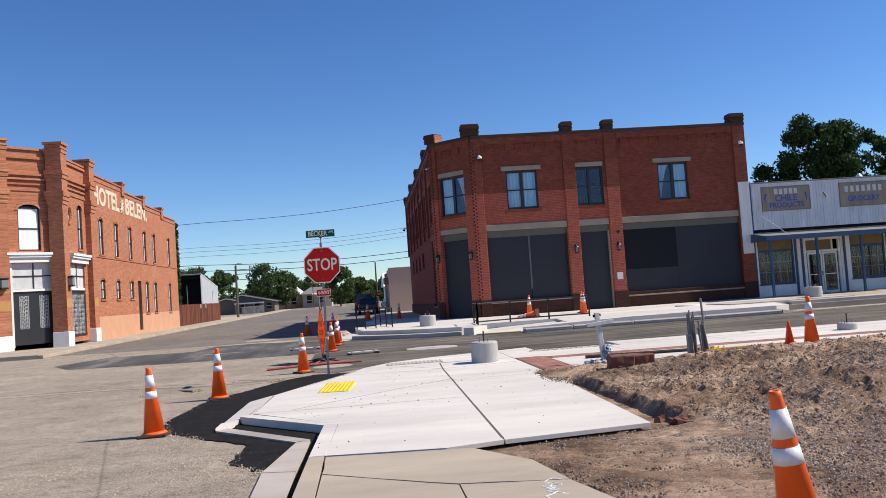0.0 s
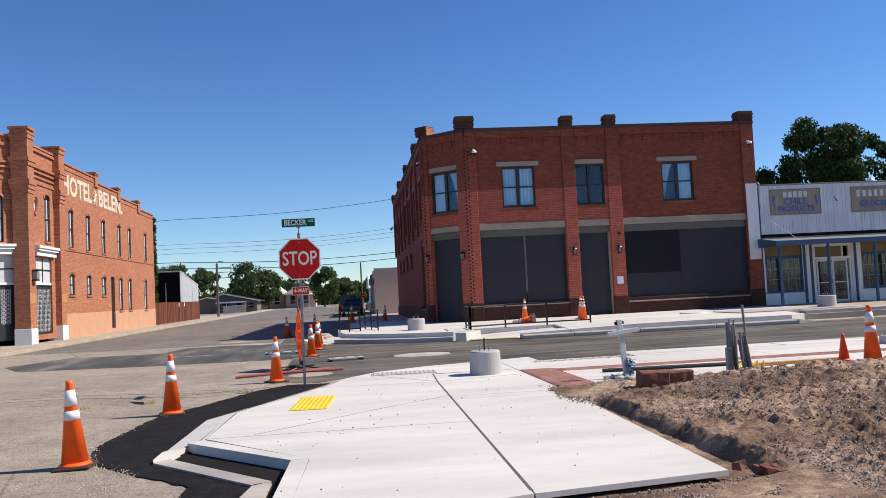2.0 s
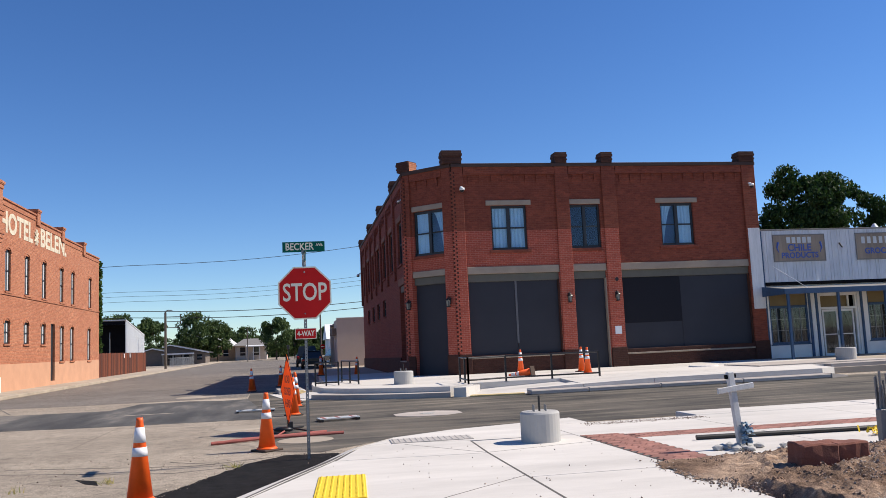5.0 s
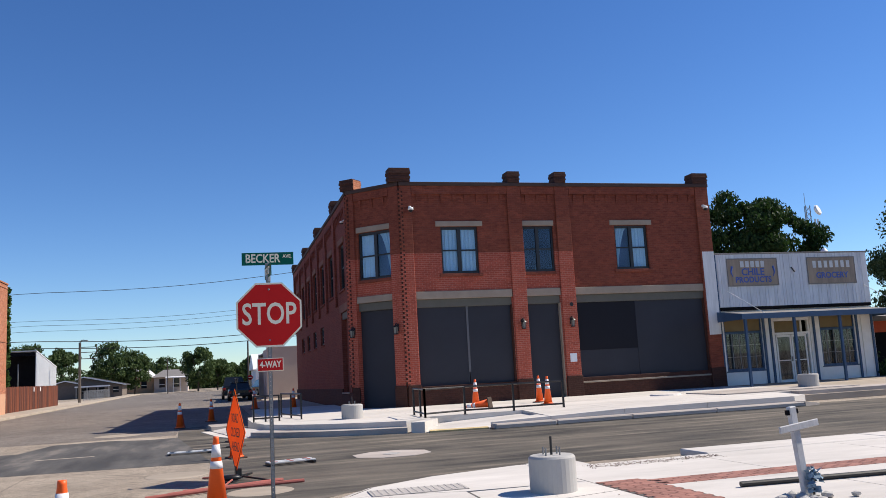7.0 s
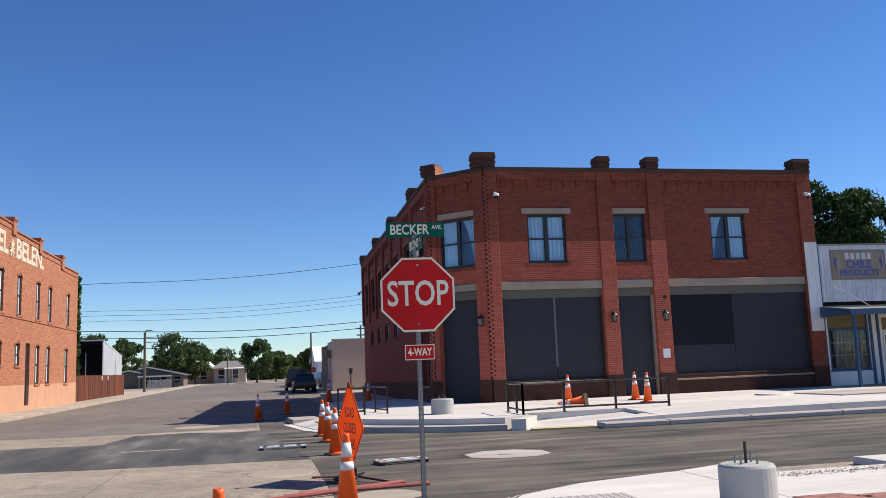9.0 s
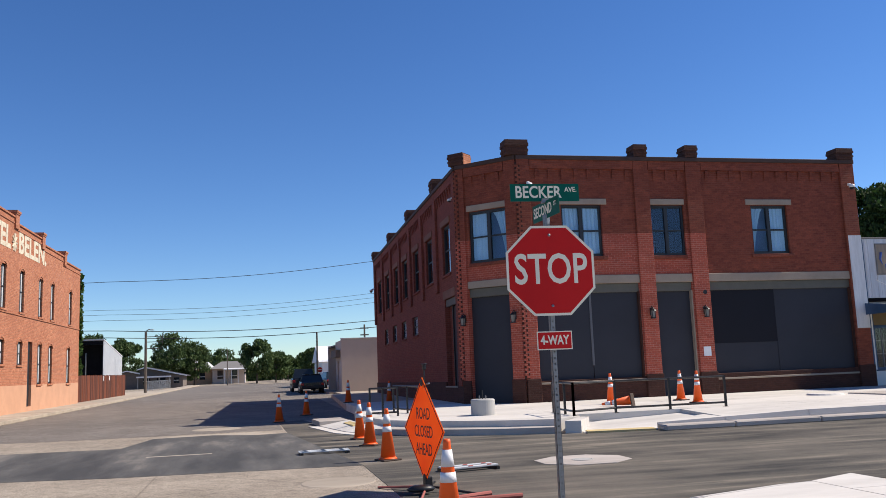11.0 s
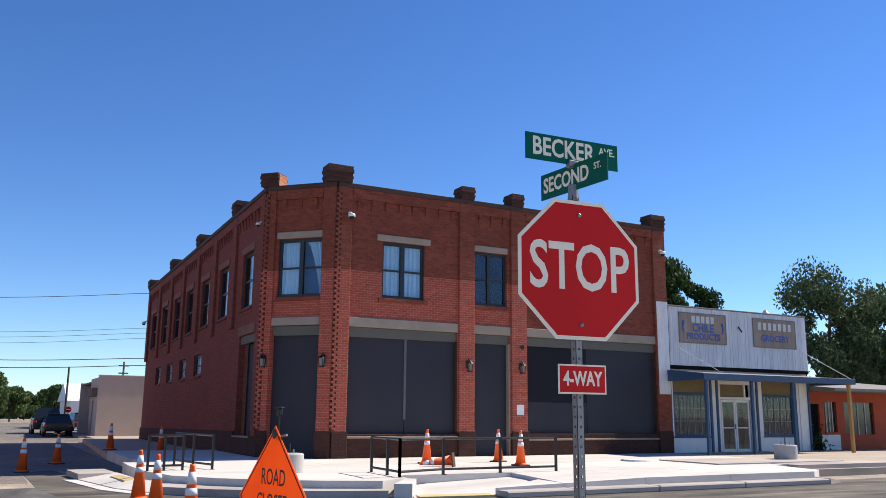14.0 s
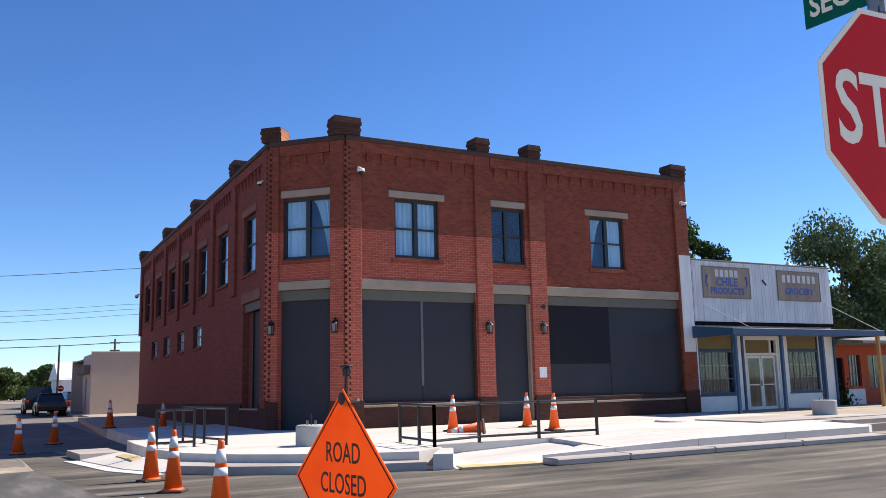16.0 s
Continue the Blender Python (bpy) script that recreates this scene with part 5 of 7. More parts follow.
signboard(4.58, 6.98, 4.42, 5.52, [("bar7", 0.30, 0.27, M_SIGNGREY), ("GROCERY", 0.36, -0.22, M_SIGNBLUE)])
solid("wall_bracket", tube((0, 0, 0.1), (0.08, -0.1, -0.12), 0.03), M_BLACK, "black sign-lamp bracket on the white boards", "bracket", m=pose(18.72 + 3.75, 38.70, 5.05))

solid("roof_vent", shifted(lathe([(0.06, 0), (0.06, 0.18), (0.15, 0.2), (0.16, 0.3), (0.05, 0.36)], 12), 0, 0, 0), M_WHITE_MET, "small white roof vent behind the shop parapet", "vent", m=pose(24.75, 39.3, 5.1) @ Matrix.Diagonal((1, 1, 2.6, 1)))
# orange shop further along
osh = thing("orange_shop", pose(26.6, 39.6, 0), "low orange-painted shop with a dark tin roof", "shop")
part("wall_front", pierced(9, 0.1, 2.7, 0.2, [(0.5, 1.4, 0.12, 2.2), (1.7, 2.5, 1.0, 2.3), (3.0, 5.0, 0.9, 2.3)]), M_ORANGE_SHOP, osh)
part("roof", prism([(-0.2, -2.1), (9.3, -2.1), (9.3, 6), (-0.2, 6)], 2.7, [2.8, 2.8, 3.6, 3.6]), M_ROOF, osh)
# near-black sheet painted for the shade in the doorway
part("door", box(0.5, 1.4, 0.1, 0.14, 0.12, 2.2), M_DARK, osh, "near-black sheet for the unlit doorway")
for a, b in ((1.7, 2.5), (3.0, 5.0)):
    w = part("window", box(a, b, 0.1, 0.13, 0.9 if a > 2 else 1.0, 2.3), M_CARGLASS, osh)
    bm = bmesh.new()
    for k in range(1, 4):
        box(a + (b - a) * k / 4 - 0.02, a + (b - a) * k / 4 + 0.02, 0.07, 0.1, 0.9, 2.3, bm=bm)
    part("muntin", bm, M_SIGNGREY, w)
part("wall_body", box(0.0, 9.0, 0.22, 6, 0.05, 2.7), M_ORANGE_SHOP, osh)
part("kick_board", box(1.42, 2.6, -0.03, -0.002, 0.1, 0.9), M_WHITETRIM, osh)


# ---- the old hotel ----
hotel = thing("hotel_building", pose(0, 0, 0), "two-storey orange brick hotel with arched windows and painted name", "building")
HE = pose(-15.0, 48.5, 0, 0, 0, 90)
HB = pose(-15.0, 44.4, 0, 0, 0, 90)
HC = pose(-17.15, 42.25, 0, 0, 0, 45)
HLEN = 71.0 - 48.5
HCW = 2.15 * 2 ** 0.5


def hp_(name, bm, mat, m, label="", parent=None):
    return part(name, bm, mat, parent or hotel, label, m=m)


def arch_cut(u0, u1, z0, z1, bm, d0=-0.03, d1=0.0, t=0.12):
    """A raised brick hood over an arched opening."""
    um, r = (u0 + u1) / 2, (u1 - u0) / 2
    n = 9
    for i in range(n):
        a0, a1 = math.pi * i / n, math.pi * (i + 1) / n
        q = [(um + (r + o) * math.cos(a), z1 - r * 0.55 + (r * 0.55 + o) * math.sin(a)) for o, a in ((0, a0), (t, a0), (t, a1), (0, a1))]
        va = [bm.verts.new((x, d0, z)) for x, z in q]
        vb = [bm.verts.new((x, d1, z)) for x, z in q]
        bm.faces.new(va)
        for k in range(4):
            bm.faces.new((va[k], va[(k + 1) % 4], vb[(k + 1) % 4], vb[k]))
    return bm


def hotel_window(m, u0, u1, z0, z1, white=False):
    w = new("window")
    w.parent = hotel
    w.matrix_basis = m
    hood = arch_cut(u0, u1, z0, z1 + 0.10, bmesh.new())
    bmesh.ops.recalc_face_normals(hood, faces=hood.faces)
    part("hood", hood, M_BRICK_HOTEL, w, "raised brick arch")
    bm = bmesh.new()
    for a, b, c, d in ((u0, u0 + 0.07, z0, z1), (u1 - 0.07, u1, z0, z1), (u0 + 0.07, u1 - 0.07, z0, z0 + 0.07), (u0 + 0.07, u1 - 0.07, z1 - 0.1, z1), (u0 + 0.07, u1 - 0.07, (z0 + z1) / 2 - 0.03, (z0 + z1) / 2 + 0.03)):
        box(a, b, 0.08, 0.16, c, d, bm=bm)
    part("window_frame", bm, M_FRAME, w)
    if not white:
        part("blind", box((u0 + u1) / 2 + 0.2, u1 - 0.072, 0.105, 0.113, z0 + 0.08, z1 - 0.11), M_SIGNGREY, w, "narrow pale blind at the window's side")
    part("pane", box(u0 + 0.06, u1 - 0.06, 0.115, 0.125, z0 + 0.05, z1 - 0.05), M_HGLASS if not white else M_CURTAIN, w)
    part("sill", box(u0 - 0.07, u1 + 0.07, -0.07, 0.1, z0 - 0.10, z0 - 0.004, 0.01), M_BRICK_HOTEL, w)


H_UP = [(y - 48.5 - 0.42, y - 48.5 + 0.42, 5.1, 7.2) for y in (50.85, 53.95, 57.1, 60.8, 63.5, 68.2)]
H_LO = [(y - 48.5 - 0.45, y - 48.5 + 0.45, z0, 3.65) for y, z0 in ((50.8, 2.5), (53.9, 2.5), (57.0, 2.5), (60.9, 1.52), (63.3, 1.52), (67.9, 1.48))]
H_DOOR = (58.55 - 48.5, 59.4 - 48.5, 0.4, 3.72)
STEPS = [(0.0, 7.2, 9.62), (7.2, 12.4, 9.36), (12.4, 17.8, 9.10), (17.8, HLEN, 8.84)]
for a, b, top in STEPS:
    holes = [h for h in H_UP + H_LO + [H_DOOR]]
    hp_("wall_east", pierced(b - a, 1.5, top, 0.4, [(max(a, h[0]), min(b, h[1]), h[2], h[3]) for h in holes if h[1] > a and h[0] < b], a), M_BRICK_HOTEL, HE)
    hp_("coping", box(a, b, -0.06, 0.42, top, top + 0.10, 0.01), M_BRICK_HOTEL, HE)
    hp_("parapet_band", box(a, b, -0.035, -0.002, top - 0.28, top - 0.2), M_BRICK_HOTEL, HE)
hp_("render_base", pierced(HLEN, 0.1, 1.5, 0.4, [H_DOOR]), M_BRICK_HOTEL_TAN, HE, "tan rendered base")
for h in H_UP + H_LO:
    hotel_window(HE, *h)
hp_("door", box(H_DOOR[0], H_DOOR[1], 0.12, 0.17, 0.4, 3.72), M_FRAME, HE, "narrow dark side door")
hp_("string_course", box(0, HLEN, -0.04, -0.002, 4.92, 5.0), M_BRICK_HOTEL, HE)
for u in (7.2, 12.4, 17.8):
    top = [t for a, b, t in STEPS if a <= u - 0.1 < b][0]
    bm = stack(u - 0.3, u + 0.3, -0.09, 0.44, ((0, top - 0.5), (0, top + 0.2), (0.03, top + 0.2), (0.03, top + 0.28), (0.06, top + 0.28), (0.06, top + 0.38)))
    hp_("merlon", bm, M_BRICK_HOTEL, HE, "corbelled brick block on the parapet")
# painted name along the wall
hp_("lettering", shifted(letters("HOTEL", 1.45, 0.004, 0.05, 1.18), 3.7, -0.008, 8.5), M_FADED, HE, "faded cream painted letters")
hp_("lettering", shifted(letters("BELEN.", 1.45, 0.004, 0.05, 1.27), 10.55, -0.008, 8.5), M_FADED, HE, "faded cream painted letters")
bm = bmesh.new()
for k in range(5):
    a = math.pi * k / 5
    tube((7.0 - 0.4 * math.cos(a), -0.012, 8.42 - 0.45 * math.sin(a)), (7.0 + 0.4 * math.cos(a), -0.012, 8.42 + 0.45 * math.sin(a)), 0.055, seg=5, bm=bm)
hp_("painted_star", bm, M_FADED, HE, "faded cream painted star")
# corner bay and canted entrance
BAY = [(1.0, 3.2, 0.55, 4.35), (2.35, 3.15, 5.2, 7.6), (0.75, 1.35, 6.45, 7.35)]
hp_("wall_bay", pierced(4.1, 0.3, 9.75, 0.4, BAY), M_BRICK_HOTEL, HB)
hp_("wall_corner", pierced(HCW, 0.3, 10.0, 0.4, [(0.35, 2.7, 0.3, 4.4), (0.85, 1.95, 5.0, 7.3)]), M_BRICK_HOTEL, HC)
for m, w in ((HB, 4.1), (HC, HCW)):
    for z, o, hgt in ((7.95, 0.05, 0.12), (8.25, 0.08, 0.1), (8.5, 0.11, 0.1), (8.72, 0.14, 0.12), (9.55, 0.10, 0.14)):
        hp_("cornice_band", box(0.0, w, -o, -0.002, z, z + hgt, 0.008), M_BRICK_HOTEL, m)
hp_("coping", box(0, 4.1, -0.1, 0.42, 9.752, 9.85), M_BRICK_HOTEL, HB)
hp_("coping", box(0, HCW, -0.1, 0.42, 10.002, 10.1), M_BRICK_HOTEL, HC)
for m, u, top in ((HB, -0.30, 10.3), (HB, 4.1, 10.12), (HC, -0.1, 10.3)):
    bm = stack(u - 0.40, u + 0.36, -0.30, 0.4, [(o, z) for o, z in ((0, 0.9), (0, 7.3), (0.04, 7.3), (0.04, 7.5), (0.08, 7.5), (0.08, 7.7), (0.12, 7.7), (0.12, 7.95), (0.03, 7.95), (0.03, 8.6), (0.08, 8.6), (0.08, 8.8), (0.12, 8.8), (0.12, 9.0), (0.03, 9.0), (0.03, 9.9), (0.07, 9.9), (0.07, 10.1), (0.1, 10.1), (0.1, 10.12), (0.04, 10.12), (0.04, top + 0.02), (0.12, top + 0.02), (0.12, top + 0.14))])
    hp_("corner_pier", bm, M_BRICK_HOTEL, m, "tall corbelled brick corner pier")
    hp_("pier_base", box(u - 0.44, u + 0.40, -0.35, 0.42, 0.16, 0.9, 0.01), M_WHITEWALL, m, "white painted pier base")
    hp_("ochre_band", box(u - 0.405, u + 0.365, -0.306, -0.301, 2.1, 2.55), M_WOOD_POST, m, "faded ochre paint")
for m, u0, u1 in ((HB, 0.75, 3.5), (HC, 0.25, 2.8)):
    bm = box(u0, u1, -0.16, 0.1, 4.42, 4.66)
    box(u0 - 0.05, u1 + 0.05, -0.26, 0.1, 4.66, 4.78, bm=bm)
    box(u0 - 0.1, u1 + 0.1, -0.32, 0.1, 4.78, 4.9, bm=bm)
    hp_("shop_cornice", bm, M_WHITETRIM, m, "white painted shopfront cornice")
    bm = bmesh.new()
    for a, b, c, d in ((u0 + 0.1, u0 + 0.25, 0.3, 4.42), (u1 - 0.25, u1 - 0.1, 0.3, 4.42), (u0 + 0.25, u1 - 0.25, 3.0, 3.12)):
        box(a, b, 0.03, 0.16, c, d, bm=bm)
    hp_("shopfront_frame", bm, M_WHITETRIM, m)
    hp_("transom_glass", box(u0 + 0.26, u1 - 0.26, 0.1, 0.12, 3.13, 4.4), M_SIGNGREY, m, "whitened transom panes")
    bm = bmesh.new()
    um = (u0 + u1) / 2
    for a, b, c, d in ((um - 0.03, um + 0.03, 3.13, 4.4), (u0 + 0.26, u1 - 0.26, 3.72, 3.78)):
        box(a, b, 0.07, 0.098, c, d, bm=bm)
    hp_("transom_bar", bm, M_FRAME, m)
    dr = hp_("door_leaf" if m is HC else "shop_window", box(u0 + 0.26, u1 - 0.26, 0.1, 0.14, 0.4, 2.99), M_FRAME, m, "black entrance doors" if m is HC else "dark shop window")
    for k in (0, 1):
        a = u0 + 0.36 + k * (u1 - u0 - 0.6) / 2
        b = a + (u1 - u0 - 0.6) / 2 - 0.14
        if m is HC:
            a, b = a + 0.2, b - 0.2
        bm = bmesh.new()
        for i in range(6):
            x = a + (b - a) * i / 5
            tube((x, 0.09, 1.2 if m is HC else 0.7), (x, 0.09, 2.8), 0.009, seg=5, bm=bm)
        for i in range(9):
            z = 1.25 + 0.18 * i if m is HC else 0.75 + 0.24 * i
            r = bmesh.ops.create_circle(bm, segments=10, radius=0.08)
            bmesh.ops.transform(bm, matrix=pose((a + b) / 2, 0.088, z, 90), verts=r["verts"])
            tube((a, 0.09, z), (b, 0.09, z + 0.06), 0.009, seg=5, bm=bm)
            for q in range(2):
                xc = a + (b - a) * (q + 0.5) / 2
                for e in range(8):
                    g0, g1 = math.pi * e / 4, math.pi * (e + 1) / 4
                    tube((xc + 0.1 * math.cos(g0), 0.085, z + 0.08 * math.sin(g0)), (xc + 0.1 * math.cos(g1), 0.085, z + 0.08 * math.sin(g1)), 0.009, seg=4, bm=bm)
        part("grille", bm, M_SIGNGREY, dr, "pale scrolled window grille")
hotel_window(HB, 2.35, 3.15, 5.2, 7.5)
hotel_window(HC, 0.85, 1.95, 5.0, 7.2, True)
ring = bmesh.new()
for k in range(16):
    a, b = 2 * math.pi * k / 16, 2 * math.pi * (k + 1) / 16
    tube((1.05 + 0.36 * math.cos(a), -0.01, 6.9 + 0.46 * math.sin(a)), (1.05 + 0.36 * math.cos(b), -0.01, 6.9 + 0.46 * math.sin(b)), 0.07, seg=6, bm=ring)
hp_("round_window", ring, M_BRICK_HOTEL, HB, "oval brick window surround")
hp_("round_pane", box(0.72, 1.38, 0.1, 0.12, 6.42, 7.38), M_CURTAIN, HB)
hp_("wall_south", box(-30, -17.3, 42.3, 42.7, 0.1, 9.9), M_BRICK_HOTEL, pose(0, 0, 0))
hp_("wall_north", box(-30, -15.41, 70.6, 70.99, 0.1, 8.8), M_BRICK_HOTEL, pose(0, 0, 0))
hp_("roof", prism([(-30, 42.71), (-17.4, 42.71), (-15.45, 45.0), (-15.45, 70.59), (-30, 70.59)], 8.2, 8.3), M_ROOF, pose(0, 0, 0))
hp_("wall_west", box(-30.4, -30.01, 42.3, 71, 0.1, 8.8), M_BRICK_HOTEL, pose(0, 0, 0))
for u, m in ((-0.25, HB), (-0.1, HC)):
    p = m @ Vector((u, -0.302, 3.4))
    lam = thing("wall_lantern", pose(p.x, p.y, p.z, 0, 0, 90 if m is HB else 45), "square green-grey lantern on the brick pier", "lamp", "hotel lanterns")
    part("body", box(-0.16, 0.16, -0.24, 0.0, -0.2, 0.2, 0.02), M_LAMPGLASS, lam)
    part("cap", box(-0.2, 0.2, -0.28, 0.0, 0.202, 0.27, 0.02), M_BLACK, lam)
    part("foot", box(-0.18, 0.18, -0.26, 0.0, -0.26, -0.202, 0.02), M_BLACK, lam)
vine = bmesh.new()
rv = random.Random(5)
for k in range(900):
    c = Vector((-15.2 + rv.uniform(-0.35, 0.3), 71.25 + rv.uniform(-0.1, 0.35), rv.uniform(2.0, 8.7)))
    s = rv.uniform(0.06, 0.14)
    rot = Euler((rv.uniform(0, 6.3), rv.uniform(0, 6.3), rv.uniform(0, 6.3))).to_matrix()
    vine.faces.new([vine.verts.new(c + rot @ Vector(v)) for v in ((-s, -s, 0), (s, -s, 0), (s, s, 0), (-s, s, 0))])
solid("climbing_vine", vine, M_VINE, "green vine climbing the hotel's far corner", "vine", kind="stuff")


# ---- traffic cones ----
def cone_model(name, label, h=0.91, bands=True, mat=None, group="traffic cones", k=1.0):
    mat = mat or M_ORANGE
    ob = thing(name, pose(0, 0, 0), label, "traffic cone", group)
    r0, r1 = 0.143 * k, 0.034 * k

    def rad(z):
        return r0 + (r1 - r0) * (z / (h - 0.02))

    part("base", box(-0.185 * k, 0.185 * k, -0.185 * k, 0.185 * k, 0.0, 0.035, 0.012), M_CONEBASE, ob, "dark scuffed rubber base")
    part("skirt", lathe([(0.168 * k, 0.035), (0.158 * k, 0.05), (rad(0.07), 0.07)], 24), mat, ob, smooth=True)
    part("body", lathe([(rad(0.07), 0.07), (rad(h - 0.04), h - 0.04), (r1 + 0.004, h - 0.035), (r1, h), (r1 - 0.012, h), (r1 - 0.014, h - 0.05)], 24), mat, ob, smooth=True)
    if bands:
        for a, b in ((0.503, 0.598), (0.648, 0.81)) if h > 0.8 else ():
            a, b = a * h / 0.91, b * h / 0.91
            part("reflective_band", lathe([(rad(a) + 0.001, a), (rad(a) + 0.004, a), (rad(b) + 0.004, b), (rad(b) + 0.001, b)], 24), M_BAND, ob, "white reflective band", smooth=True)
    return ob


proto = cone_model("traffic_cone", "tall orange rubber traffic cone with two white reflective bands")
CONES = [(-2.73, 15.5, 0, 12), (-1.52, 19.65, 0, 40), (-1.10, 26.6, 0, 20), (-1.03, 29.7, 0, 60), (-1.04, 31.5, 0, 15), (-2.72, 40.2, 0.0, 0), (-1.64, 43.9, 0.0, 30), (0.2, 46.5, 0.3, 10), (1.9, 46.6, 0.2, 50),
         (6.98, 35.5, 0.3, 10), (9.32, 35.6, 0.3, 20), (8.9, 33.8, 0.3, 5), (7.85, 14.45, 0.2, 10)]
proto.matrix_world = pose(-2.93, 11.62, 0.0, 0, -2.6, 0)
rc = random.Random(3)
for x, y, z, rz in CONES:
    copy_thing(proto, pose(x, y, z, rc.uniform(-1, 1), rc.uniform(-1, 1), rz))
copy_thing(proto, pose(2.29, 4.62, 0.07, 0, -7, 0))
fallen = copy_thing(proto, pose(7.0, 34.0, 0.47, 0, -97, -38))
fallen["label"] = "orange traffic cone lying on its side, base towards the wall"
small = cone_model("traffic_cone", "small plain red-orange traffic cone without bands", 0.46, False, M_ORANGE_RED, k=0.66)
small.matrix_world = pose(7.72, 15.0, 0.2)
fallen_small = copy_thing(small, pose(-3.2, 18.9, 0.1, 0, 0, 0))
fallen_small.matrix_world = pose(-2.65, 40.6, 0.012)

# ---- stop sign with street-name blades ----
ss = thing("stop_sign", pose(-0.89, 18.19, 0.0), "octagonal red stop sign with 4-way plate on a perforated steel post", "street sign")


def post_perforated(h):
    """A square steel tube with a row of small punched holes up each side."""
    bm = bmesh.new()
    w, pitch = 0.022, 0.0508
    holes = [(-0.0065, 0.0065, (k + 0.4) * pitch - 0.0065, (k + 0.4) * pitch + 0.0065) for k in range(int(h / pitch))]
    for k in range(4):
        side = pierced(2 * w, 0.0, h, 0.003, holes, -w)
        bmesh.ops.transform(side, matrix=Matrix.Rotation(k * math.pi / 2, 4, "Z") @ Matrix.Translation((0, -w, 0)), verts=side.verts)
        me = bpy.data.meshes.new("side")
        side.to_mesh(me)
        side.free()
        bm.from_mesh(me)
        bpy.data.meshes.remove(me)
    return bm


part("post", post_perforated(2.80), M_METAL, ss, "galvanised perforated square post")
R = 0.381 / math.cos(math.pi / 8)


def octagon(r, y0, y1):
    bm = bmesh.new()
    a = [(r * math.cos(math.pi / 8 + k * math.pi / 4), r * math.sin(math.pi / 8 + k * math.pi / 4)) for k in range(8)]
    f = [bm.verts.new((x, y0, z)) for x, z in a]
    b = [bm.verts.new((x, y1, z)) for x, z in a]
    bm.faces.new(f), bm.faces.new(list(reversed(b)))
    for k in range(8):
        bm.faces.new((f[k], b[k], b[(k + 1) % 8], f[(k + 1) % 8]))
    bmesh.ops.recalc_face_normals(bm, faces=bm.faces)
    return bm


FACE = pose(0, -0.042, 2.378, 0, 0, -4)
plate = part("sign_plate", octagon(R, -0.004, 0.0), M_SIGN_WHITE, ss, "white-edged octagonal plate", m=FACE)
part("red_field", octagon(R - 0.022, -0.0052, -0.0042), M_SIGN_RED, plate)
part("lettering", shifted(letters("STOP", 0.36, 0.0006, 0.005, 0.74), 0, -0.0062, 0.0), M_SIGN_WHITE, plate, "white STOP lettering")
for z in (0.30, -0.30):
    part("bolt", shifted(lathe([(0.012, 0), (0.012, 0.006), (0.006, 0.01)], 10), 0, -0.005, z, rx=90), M_METAL, plate)
four = part("four_way_plate", box(-0.152, 0.152, -0.004, 0, -0.077, 0.077, 0.0), M_SIGN_WHITE, ss, "small red 4-way plate", m=pose(0.0, -0.042, 1.79, 0, 0, -2))
part("red_field", box(-0.143, 0.143, -0.0055, -0.0042, -0.068, 0.068), M_SIGN_RED, four)
part("lettering", shifted(letters("4-WAY", 0.105, 0.0006, 0.003, 0.74), 0, -0.0066, 0.0), M_SIGN_WHITE, four)
part("bracket", tube((0, 0, 2.78), (0, 0, 2.86), 0.03), M_METAL, ss, "aluminium blade bracket")
part("bracket", box(-0.035, 0.035, -0.02, 0.02, 2.96, 3.0, 0.004), M_METAL, ss)


def blade(word, small_word, w, h, z, rz, size, tilt=0):
    b = part("street_name_blade", box(-w / 2, w / 2, -0.003, 0.003, -h / 2, h / 2, 0.0), M_SIGN_GREEN, ss, "green street-name blade with white lettering", m=pose(0, 0, z, 0, tilt, rz))
    part("lettering", shifted(letters(word, size, 0.0006, 0.003, 0.8), -0.06, -0.0042, 0), M_SIGN_WHITE, b)
    part("lettering", shifted(letters(small_word, size * 0.42, 0.0006, 0.001, 0.9), w / 2 - 0.075, -0.0042, size * 0.17), M_SIGN_WHITE, b)
    return b


blade("SECOND", "ST.", 0.56, 0.152, 2.905, -86, 0.122)
blade("BECKER", "AVE.", 0.61, 0.152, 3.055, -3, 0.145)

# ---- road-closed diamond on a folding stand ----
rs = thing("road_closed_sign", pose(-1.17, 22.55, 0.0, 0, 0, -78), "orange diamond roll-up sign reading road closed ahead on a black stand", "road sign")
D = 0.685
dia = part("sign_panel", prism([(0, D), (D * 0.98, 0), (0, -D), (-D * 0.98, 0)], 0.0, 0.006), M_SIGN_ORANGE, rs, m=pose(0, -0.03, 0.80, 90, 0, 0))
bm = bmesh.new()
cs = [(0, D * 0.95), (D * 0.93, 0), (0, -D * 0.95), (-D * 0.93, 0)]
for k in range(4):
    tube((*cs[k], 0.007), (*cs[(k + 1) % 4], 0.007), 0.006, seg=4, bm=bm)
part("border", bm, M_SIGN_BLACK, dia, "thin black border line")
for text, z in (("ROAD", 0.20), ("CLOSED", -0.03), ("AHEAD", -0.26)):
    lt = letters(text, 0.215, 0.0008, 0.001, 0.77)
    bmesh.ops.rotate(lt, cent=(0, 0, 0), matrix=Matrix.Rotation(radians(-90), 3, "X"), verts=lt.verts)
    part("lettering", shifted(lt, 0, z, 0.0075), M_SIGN_BLACK, dia)
for z in (D - 0.075, -D + 0.075):
    part("corner_clip", shifted(lathe([(0.035, 0), (0.05, 0.012), (0.025, 0.02)], 10), 0, z, 0.004), M_SIGN_BLACK, dia, "black plastic corner clip")
